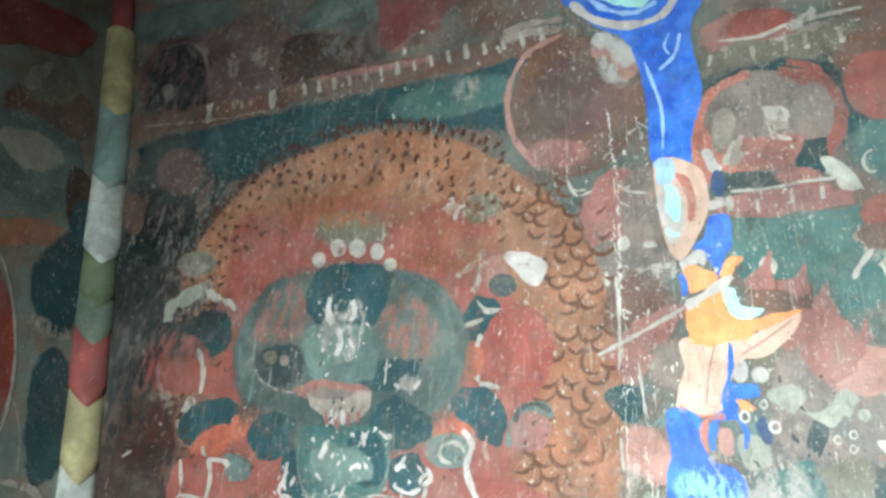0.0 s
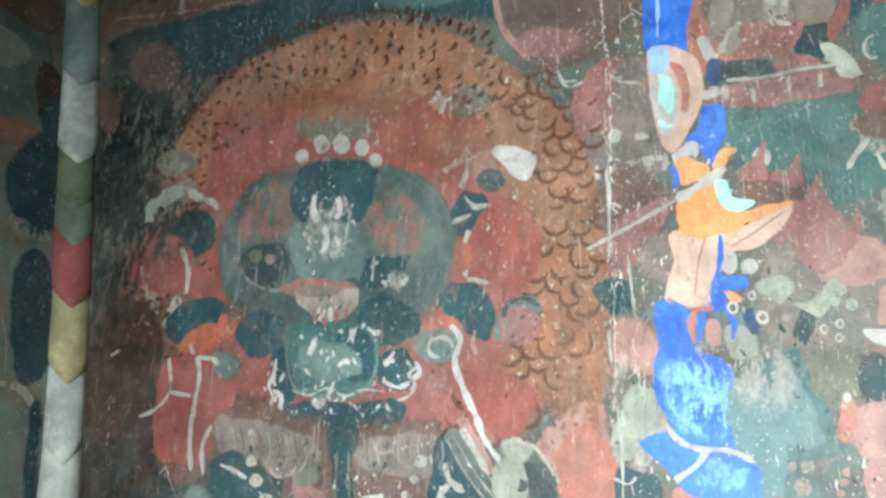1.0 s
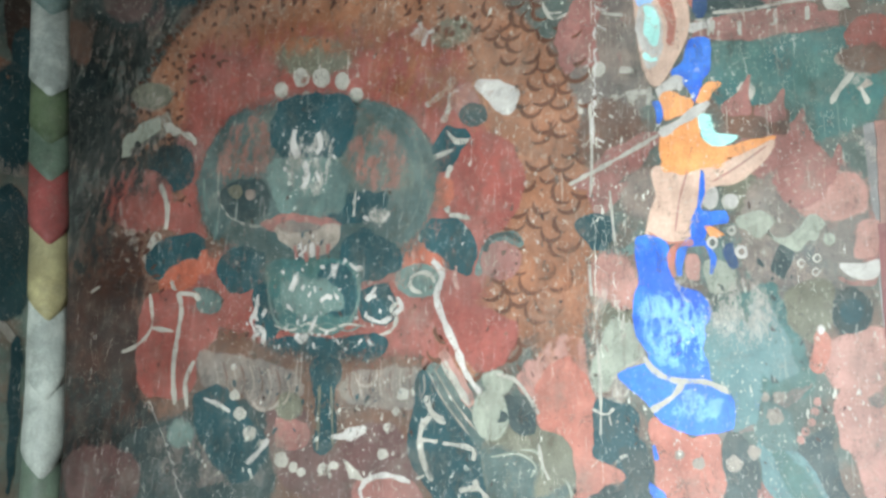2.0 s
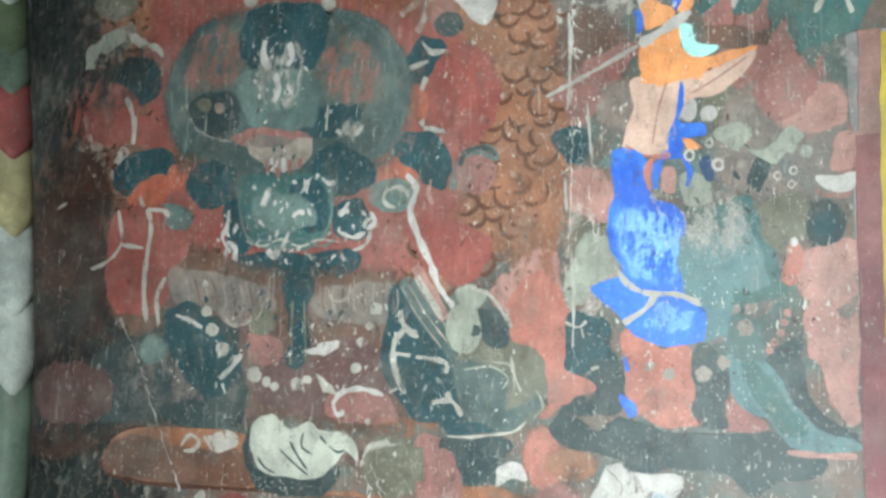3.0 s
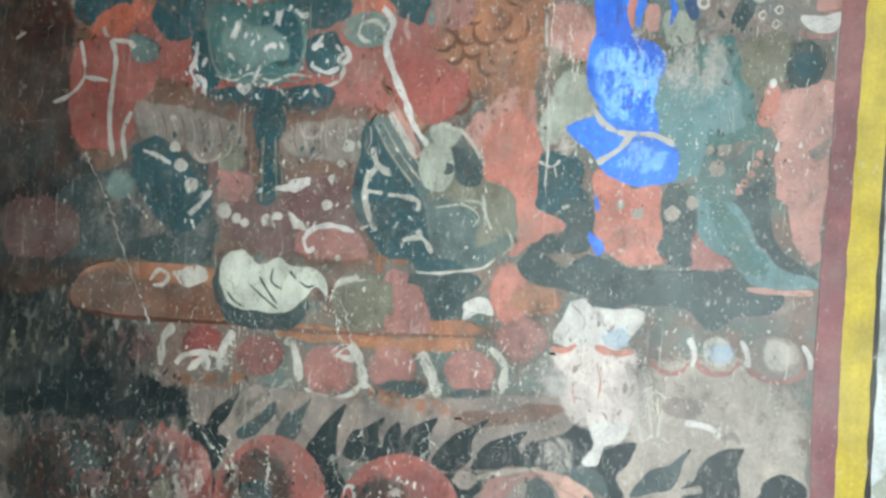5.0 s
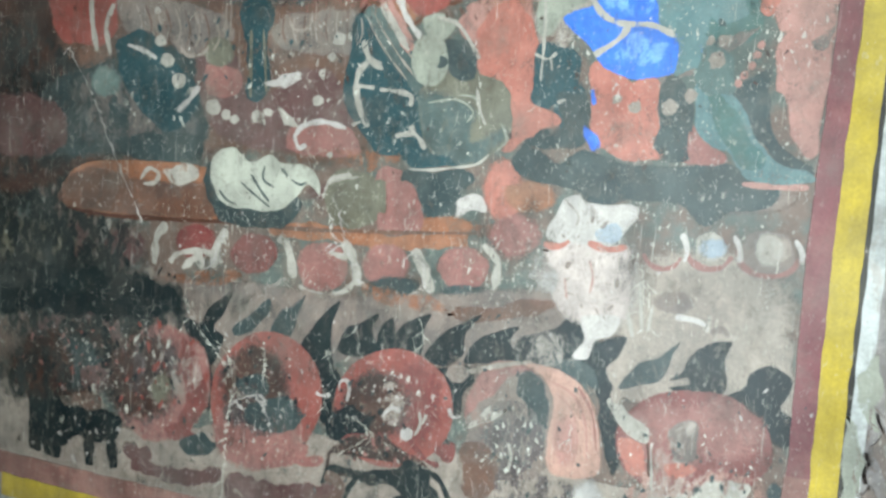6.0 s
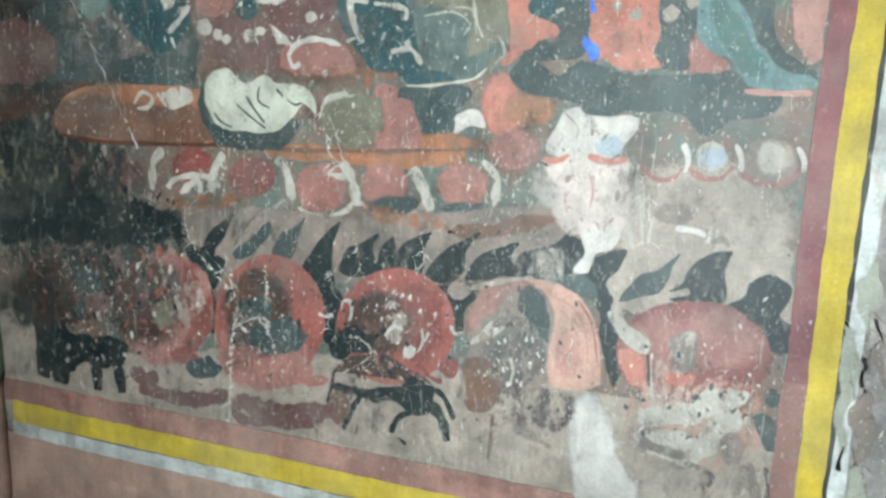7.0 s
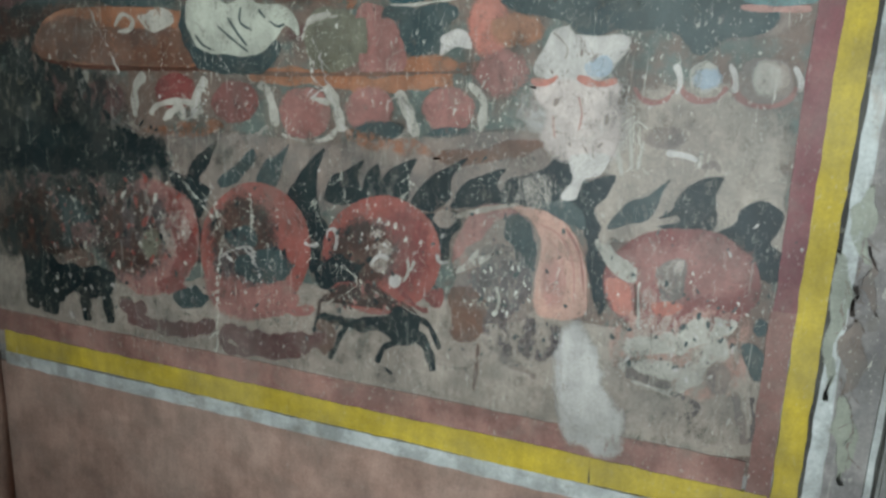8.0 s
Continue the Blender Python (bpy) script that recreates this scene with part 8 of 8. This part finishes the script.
stroke("drip", PALE, 0.009, (0.914, 2.659), (0.913, 2.621), taper=0.6)
stroke("drip", PALE, 0.009, (0.978, 2.655), (0.976, 2.618), taper=0.6)
stroke("roundel_rim", DUSTYRED, 0.035, (0.51, 2.793), (0.458, 2.745), (0.434, 2.667), (0.452, 2.583), taper=0.5)
stroke("pale_curl", PALE, 0.008, (0.382, 2.795), (0.394, 2.761), (0.434, 2.753))
stroke("pale_curl", PALE, 0.008, (0.512, 2.758), (0.537, 2.729), (0.593, 2.712))
crack("crack", CREAM, 0.0091, (0.498, 2.983), (0.502, 2.873), (0.511, 2.802), (0.515, 2.701), (0.51, 2.543), (0.503, 2.396))
crack("crack", CREAM, 0.0096, (0.572, 2.949), (0.579, 2.908), (0.586, 2.871))
oval("flower", OLIVE, -0.900, 2.743, 0.095, 0.044, -15, rim=0.3)
oval("flower", DUST, -0.896, 2.730, 0.053, 0.024, -14, rim=0.6)
stroke("pale_horn", SHELL, 0.050, (-0.977, 2.544), (-0.971, 2.596), (-0.896, 2.629), (-0.845, 2.638), taper=0.5)
stroke("pale_ribbon", PALE, 0.019, (-0.837, 2.641), (-0.777, 2.606), (-0.716, 2.575), (-0.697, 2.55), taper=0.4)

# films of age over the old paint
whole_film("grime", GRIME_FILM)
whole_film("soot", SOOT_FILM)
whole_film("abrasion", RUB_FILM)
whole_film("scratching", SCRATCH_FILM)

# repainted strip, laid over the old paint
patch("blue_band", BLUE, (0.368, 3.472), (0.749, 3.33), (0.733, 3.196), (0.738, 3.081), (0.745, 2.97), (0.71, 2.858), (0.698, 2.774), (0.624, 2.791), (0.601, 2.833), (0.598, 3.029), (0.558, 3.203), (0.461, 3.296), rim=0.04, wild=0.004)
stroke("white_swirl", CREAM, 0.026, (0.402, 3.402), (0.468, 3.314), (0.564, 3.257), (0.656, 3.258), (0.706, 3.317), taper=0.6)
stroke("white_swirl", LIGHTBLUE, 0.016, (0.448, 3.412), (0.503, 3.34), (0.583, 3.296), (0.654, 3.316), taper=0.6)
patch("aqua_centre", AQUA, (0.489, 3.405), (0.649, 3.346), (0.615, 3.313), (0.542, 3.331), rim=0.2)
stroke("blue_vein", LIGHTBLUE, 0.009, (0.604, 3.122), (0.623, 3.041), (0.64, 2.945), (0.634, 2.825))
stroke("blue_vein", LIGHTBLUE, 0.010, (0.705, 3.186), (0.685, 3.116), (0.64, 3.077))
stroke("blue_vein", LIGHTBLUE, 0.007, (0.679, 3.195), (0.661, 3.154), (0.673, 3.12))
stroke("white_scarf", LIMEWASH, 0.046, (0.466, 3.253), (0.532, 3.187), (0.566, 3.114), taper=0.5)
patch("renewed_rim", PEACH, (0.611, 2.798), (0.681, 2.791), (0.723, 2.747), (0.733, 2.666), (0.716, 2.605), (0.679, 2.541), (0.65, 2.518), (0.624, 2.56), (0.611, 2.677), rim=0.06, wild=0.003)
patch("renewed_edge", LIGHTBLUE, (0.611, 2.798), (0.654, 2.788), (0.657, 2.738), (0.621, 2.718), rim=0.3)
patch("renewed_centre", CREAM, (0.615, 2.713), (0.651, 2.73), (0.672, 2.679), (0.67, 2.605), (0.637, 2.566), (0.618, 2.614), rim=0.15)
patch("aqua_centre", AQUA, (0.629, 2.722), (0.653, 2.72), (0.669, 2.674), (0.663, 2.621), (0.643, 2.628), (0.632, 2.672), rim=0.15)
patch("red_scarf", SALMON, (0.658, 2.753), (0.691, 2.733), (0.703, 2.673), (0.694, 2.615), (0.679, 2.624), (0.682, 2.677), rim=0.1, wild=0.003)
stroke("aqua_curl", AQUA, 0.010, (0.626, 2.607), (0.641, 2.586), (0.659, 2.586))
oval("blue_spot", NAVY, 0.757, 2.706, 0.039, 0.018, 88, rim=0.2)
patch("blue_scarf", BLUE, (0.73, 2.62), (0.774, 2.614), (0.772, 2.545), (0.755, 2.514), (0.732, 2.462), (0.722, 2.503), (0.684, 2.541), (0.712, 2.57), rim=0.06, wild=0.004)
patch("cream_curl", CREAM, (0.653, 2.52), (0.684, 2.535), (0.711, 2.522), (0.715, 2.501), (0.684, 2.495), (0.662, 2.47), (0.654, 2.491), rim=0.12)
patch("orange_curl", ORANGE, (0.658, 2.476), (0.671, 2.494), (0.709, 2.488), (0.727, 2.465), (0.721, 2.444), (0.683, 2.43), (0.663, 2.439), rim=0.1)
patch("orange_curl", ORANGE, (0.732, 2.465), (0.757, 2.508), (0.791, 2.505), (0.774, 2.475), (0.751, 2.456), rim=0.1)
patch("blue_dash", BLUE, (0.642, 2.476), (0.662, 2.47), (0.655, 2.423), (0.646, 2.444), rim=0.15)
patch("orange_flame", ORANGE, (0.661, 2.403), (0.737, 2.436), (0.75, 2.377), (0.781, 2.354), (0.846, 2.361), (0.896, 2.363), (0.856, 2.319), (0.805, 2.304), (0.728, 2.308), (0.662, 2.332), rim=0.08, wild=0.006)
patch("peach_flame", PEACH, (0.639, 2.324), (0.715, 2.32), (0.774, 2.318), (0.835, 2.334), (0.891, 2.356), (0.875, 2.314), (0.818, 2.267), (0.765, 2.262), (0.739, 2.224), (0.728, 2.171), (0.71, 2.143), (0.663, 2.144), (0.618, 2.17), (0.637, 2.246), rim=0.08, wild=0.006)
patch("orange_wash", ORANGE, (0.667, 2.342), (0.739, 2.333), (0.809, 2.324), (0.773, 2.308), (0.701, 2.3), (0.663, 2.315), rim=0.6)
patch("aqua_leaf", AQUA, (0.739, 2.428), (0.766, 2.429), (0.779, 2.389), (0.822, 2.373), (0.79, 2.353), (0.754, 2.366), rim=0.1, wild=0.003)
stroke("white_blade", CREAM, 0.023, (0.768, 2.462), (0.717, 2.431), (0.653, 2.396), taper=0.5)
stroke("thin_blade", PALE, 0.011, (0.658, 2.4), (0.559, 2.352), (0.44, 2.299), taper=0.5)
stroke("flame_line", PINK, 0.004, (0.881, 2.346), (0.819, 2.305), (0.761, 2.273))
stroke("flame_line", PINK, 0.004, (0.714, 2.309), (0.693, 2.241), (0.681, 2.165))
stroke("flame_line", SALMON, 0.007, (0.623, 2.172), (0.663, 2.146), (0.698, 2.146))
patch("blue_flame", BLUE, (0.742, 2.304), (0.75, 2.258), (0.738, 2.214), (0.785, 2.207), (0.792, 2.181), (0.753, 2.172), (0.74, 2.146), (0.715, 2.155), (0.715, 2.19), (0.729, 2.227), rim=0.08, wild=0.003)
patch("orange_mark", ORANGE, (0.744, 2.175), (0.771, 2.163), (0.783, 2.15), (0.756, 2.149), rim=0.2)
stroke("blue_hook", BLUE, 0.016, (0.748, 2.137), (0.71, 2.143), (0.689, 2.114), (0.686, 2.068), taper=0.6)
stroke("blue_hook", BLUE, 0.010, (0.744, 2.135), (0.757, 2.105), (0.75, 2.069))
patch("pink_mark", PINK, (0.703, 2.113), (0.724, 2.124), (0.739, 2.099), (0.727, 2.063), (0.704, 2.062), rim=0.3)
patch("blue_shape", BLUE, (0.597, 2.165), (0.66, 2.147), (0.674, 2.079), (0.685, 2.051), (0.727, 2.032), (0.747, 1.999), (0.744, 1.942), (0.745, 1.887), (0.757, 1.838), (0.824, 1.812), (0.819, 1.776), (0.775, 1.75), (0.706, 1.738), (0.64, 1.76), (0.598, 1.81), (0.55, 1.854), (0.565, 1.873), (0.615, 1.892), (0.589, 1.947), (0.585, 2.009), (0.597, 2.071), rim=0.04, wild=0.004)
patch("blue_wash", BLUEWASH, (0.599, 2.006), (0.65, 2.036), (0.727, 2.019), (0.737, 1.942), (0.717, 1.871), (0.641, 1.882), (0.613, 1.946), rim=0.5)
patch("blue_wash", BLUEWASH, (0.638, 2.019), (0.708, 2.003), (0.718, 1.931), (0.672, 1.884), (0.625, 1.933), rim=0.6)
patch("blue_wash", BLUEWASH, (0.694, 1.824), (0.761, 1.805), (0.738, 1.766), (0.671, 1.771), (0.659, 1.795), rim=0.6)
patch("teal_rub", SKYTEAL, (0.726, 1.954), (0.787, 1.976), (0.847, 1.927), (0.833, 1.835), (0.785, 1.805), (0.742, 1.847), rim=0.7)
patch("teal_rub", SKYTEAL, (0.757, 1.847), (0.827, 1.824), (0.825, 1.767), (0.777, 1.748), (0.783, 1.801), rim=0.6)
stroke("orange_hook", SALMON, 0.013, (0.719, 2.143), (0.682, 2.136), (0.67, 2.104), (0.676, 2.066), taper=0.5)
patch("rubbed_edge", DUST, (0.674, 2.054), (0.704, 2.057), (0.727, 2.032), (0.708, 2.015), (0.678, 2.029), rim=0.4)
stroke("white_scarf", PALE, 0.013, (0.599, 1.912), (0.627, 1.868), (0.671, 1.848), (0.728, 1.845), (0.779, 1.822), taper=0.5)
stroke("white_scarf", PALE, 0.012, (0.685, 1.846), (0.662, 1.815), (0.615, 1.784), taper=0.5)
specks("chip", CHIP, 0.718, 1.931, 0.108, 0.045, 89, 40, 0.01)
stroke("painted_ring", CREAM, 0.006, (0.766, 2.138), (0.763, 2.131), (0.758, 2.128), (0.752, 2.13), (0.748, 2.136), (0.748, 2.143), (0.753, 2.149), (0.759, 2.15), (0.764, 2.145), (0.766, 2.138), taper=0.7)
stroke("painted_ring", CREAM, 0.007, (0.823, 2.114), (0.821, 2.107), (0.815, 2.104), (0.808, 2.106), (0.804, 2.112), (0.804, 2.119), (0.809, 2.124), (0.816, 2.125), (0.821, 2.121), (0.823, 2.114), taper=0.7)
stroke("orange_tip", SALMON, 0.013, (0.942, 1.941), (0.944, 1.907), (0.938, 1.885))
oval("teal_veil", DUST, 0.808, 1.987, 0.077, 0.071, -1, rim=0.95)
patch("limewash_run", LIMEWASH, (0.648, 0.86), (0.684, 0.879), (0.726, 0.82), (0.758, 0.745), (0.776, 0.639), (0.679, 0.618), (0.645, 0.75), rim=0.4)
stroke("limewash_run", LIMEWASH, 0.093, (0.683, 0.839), (0.7, 0.776), (0.724, 0.701), taper=0.9)
patch("limewash_run", LIMEWASH, (0.665, 0.87), (0.701, 0.889), (0.741, 0.791), (0.793, 0.693), (0.794, 0.61), (0.738, 0.604), (0.671, 0.639), (0.675, 0.751), rim=0.35)
specks("chip", CHIP, 0.695, 2.346, 0.195, 0.096, 90, 40, 0.01)


# ---- painted border of the mural ----
def wavy_stripe(along, a0, a1, b0, b1, proud, seed):
    """A hand-painted stripe from a0 to a1, between b0 and b1, with slightly uneven edges."""
    bm = bmesh.new()
    n = 90
    rows = []
    for i in range(n + 1):
        a = a0 + (a1 - a0) * i / n
        bow = (0.03 if a > 1.45 else 0.012) * (a - 1.45) ** 2 if along == "z" else 0.0
        e = [b + bow + 0.0035 * noise.noise(Vector((a / 0.05, seed + k * 5, 0))) + 0.004 * noise.noise(Vector((a / 0.4, seed + k * 7, 2))) for k, b in enumerate((b0, b1))]
        quad = []
        for b, y in ((e[0], WALL_Y), (e[0], WALL_Y - proud), (e[1], WALL_Y - proud), (e[1], WALL_Y)):
            quad.append(bm.verts.new((a, y, b) if along == "x" else (b, y, a)))
        rows.append(quad)
    for p, q in zip(rows, rows[1:]):
        for i in range(3):
            bm.faces.new((p[i], p[i + 1], q[i + 1], q[i]))
    bmesh.ops.recalc_face_normals(bm, faces=bm.faces)
    return bm


border = tagged(new("mural_border"), "hand-painted maroon, yellow and white border round the mural", "painted border")
part("maroon_stripe", wavy_stripe("z", 0.98, 2.155, 1.054, 1.1, 0.0062, 1), BORDER_RED, border)
part("brown_stripe", wavy_stripe("z", 2.155, 2.37, 1.056, 1.098, 0.006, 8), BORDER_BROWN, border)
part("brown_stripe", wavy_stripe("z", 0.58, 0.985, 1.05, 1.096, 0.006, 9), BORDER_BROWN, border)
part("yellow_stripe", wavy_stripe("z", 0.525, 2.36, 1.097, 1.147, 0.0075, 2), YELLOW, border)
part("white_stripe", wavy_stripe("z", 0.475, 2.37, 1.153, 1.186, 0.006, 3), WHITE_LINE, border)
part("dark_crack", wavy_stripe("z", 0.53, 2.37, 1.144, 1.156, 0.0063, 4), JOINT, border)
part("maroon_stripe", wavy_stripe("x", -1.03, 1.05, 0.585, 0.652, 0.0064, 5), BORDER_BROWN, border)
part("yellow_stripe", wavy_stripe("x", -0.985, 1.1, 0.525, 0.588, 0.0077, 6), YELLOW, border)
part("white_stripe", wavy_stripe("x", -0.99, 1.15, 0.482, 0.522, 0.006, 7), WHITE_LINE, border)

part("stripe_crack", wavy_stripe("z", 0.527, 0.586, 0.728, 0.731, 0.0083, 21), JOINT, border)

structure("dado", box(-1.2, 1.18, WALL_Y - 0.005, WALL_Y, 0, 0.49), DADO, "earth-red painted lower wall below the mural")


def west_dado():
    bm = bmesh.new()
    low, high = [[bm.verts.new((pole_x(z) - 0.062 + 0.006, y, z)) for y in (WALL_Y, SOUTH)] for z in (0.0, 0.58)]
    bm.faces.new((low[0], low[1], high[1], high[0]))
    return bm


structure("dado_west", west_dado(), DADO, "earth-red painted lower side wall")


# ---- timber post beyond the border ----
post = tagged(new("door_post"), "weathered grey timber post beside the mural", "post")
part("post_body", box(1.285, 1.55, WALL_Y - 0.03, WALL_Y, 0, TOP, 0.006), TIMBER, post)
part("white_edge", wavy_stripe("z", 0.0, 4.0, 1.262, 1.274, 0.008, 11), WHITE_LINE, post)
part("dark_edge", wavy_stripe("z", 0.0, 4.0, 1.274, 1.287, 0.006, 12), JOINT, post)

# ---- the corner pole with its overlapping painted sheaths ----
SHEATH_YELLOW = solid("sheath_yellow", (172, 160, 116), (152, 140, 100), 0.2, 0.3, 0.5)
SHEATH_AQUA = solid("sheath_aqua", (122, 142, 136), (104, 126, 122), 0.2, 0.3, 0.5)
SHEATH_WHITE = solid("sheath_white", (186, 188, 178), (156, 160, 152), 0.2, 0.25, 0.5)
SHEATH_GREEN = solid("sheath_green", (92, 106, 76), (82, 96, 70), 0.2, 0.3, 0.5)
SHEATH_PALEGREEN = solid("sheath_pale_green", (100, 116, 98), (88, 104, 88), 0.2, 0.3, 0.5)
SHEATH_RED = solid("sheath_red", (150, 62, 58), (134, 52, 50), 0.2, 0.3, 0.5)


def sheath(top, tip, radius):
    """One sheath: a tube that flares a little and ends below in a point at the front."""
    bm = bmesh.new()
    n, m = 32, 10
    rows = []
    for k in range(m + 1):
        row = []
        for i in range(n):
            a = math.tau * i / n
            front = abs(((a - math.radians(-39) + math.pi) % math.tau) - math.pi) / math.pi
            low = tip + 0.13 * min(front * 1.5, 1.0)
            z = top + (low - top) * k / m
            r = radius * (1 + 0.07 * k / m + 0.03 * noise.noise(Vector((math.cos(a) * 2, math.sin(a) * 2, z * 9))))
            row.append(bm.verts.new((pole_x(z) - 0.036 + r * math.cos(a), 1.27 + r * math.sin(a), z)))
        rows.append(row)
    for p, q in zip(rows, rows[1:]):
        for i in range(n):
            bm.faces.new((p[i], p[(i + 1) % n], q[(i + 1) % n], q[i]))
    inner = [bm.verts.new((v.co.x * 0.97 + (pole_x(v.co.z) - 0.036) * 0.03, v.co.y * 0.97 + 1.27 * 0.03, v.co.z)) for v in rows[-1]]
    for i in range(n):
        bm.faces.new((rows[-1][i], rows[-1][(i + 1) % n], inner[(i + 1) % n], inner[i]))
    for f in bm.faces:
        f.smooth = True
    bmesh.ops.recalc_face_normals(bm, faces=bm.faces)
    return bm


pole = tagged(new("corner_pole"), "round corner pole with overlapping painted sheaths in faded colours", "pole")
for tip, top, coat, girth in ((3.74, 4.2, SHEATH_RED, 0.046), (3.42, 3.9, SHEATH_YELLOW, 0.064), (3.08, 3.58, SHEATH_AQUA, 0.064), (2.77, 3.24, SHEATH_WHITE, 0.064),
                              (2.6, 2.93, SHEATH_GREEN, 0.06), (2.47, 2.76, SHEATH_PALEGREEN, 0.06), (2.26, 2.63, SHEATH_RED, 0.06), (2.02, 2.42, SHEATH_YELLOW, 0.057),
                              (1.785, 2.18, SHEATH_WHITE, 0.055), (1.565, 1.95, SHEATH_WHITE, 0.056), (1.22, 1.72, SHEATH_PALEGREEN, 0.053), (0.95, 1.38, SHEATH_WHITE, 0.05),
                              (0.6, 1.1, SHEATH_GREEN, 0.046)):
    part("sheath", sheath(top, tip, girth), coat, pole)
part("pole_core", sheath(4.25, -0.14, 0.038), DADO, pole)
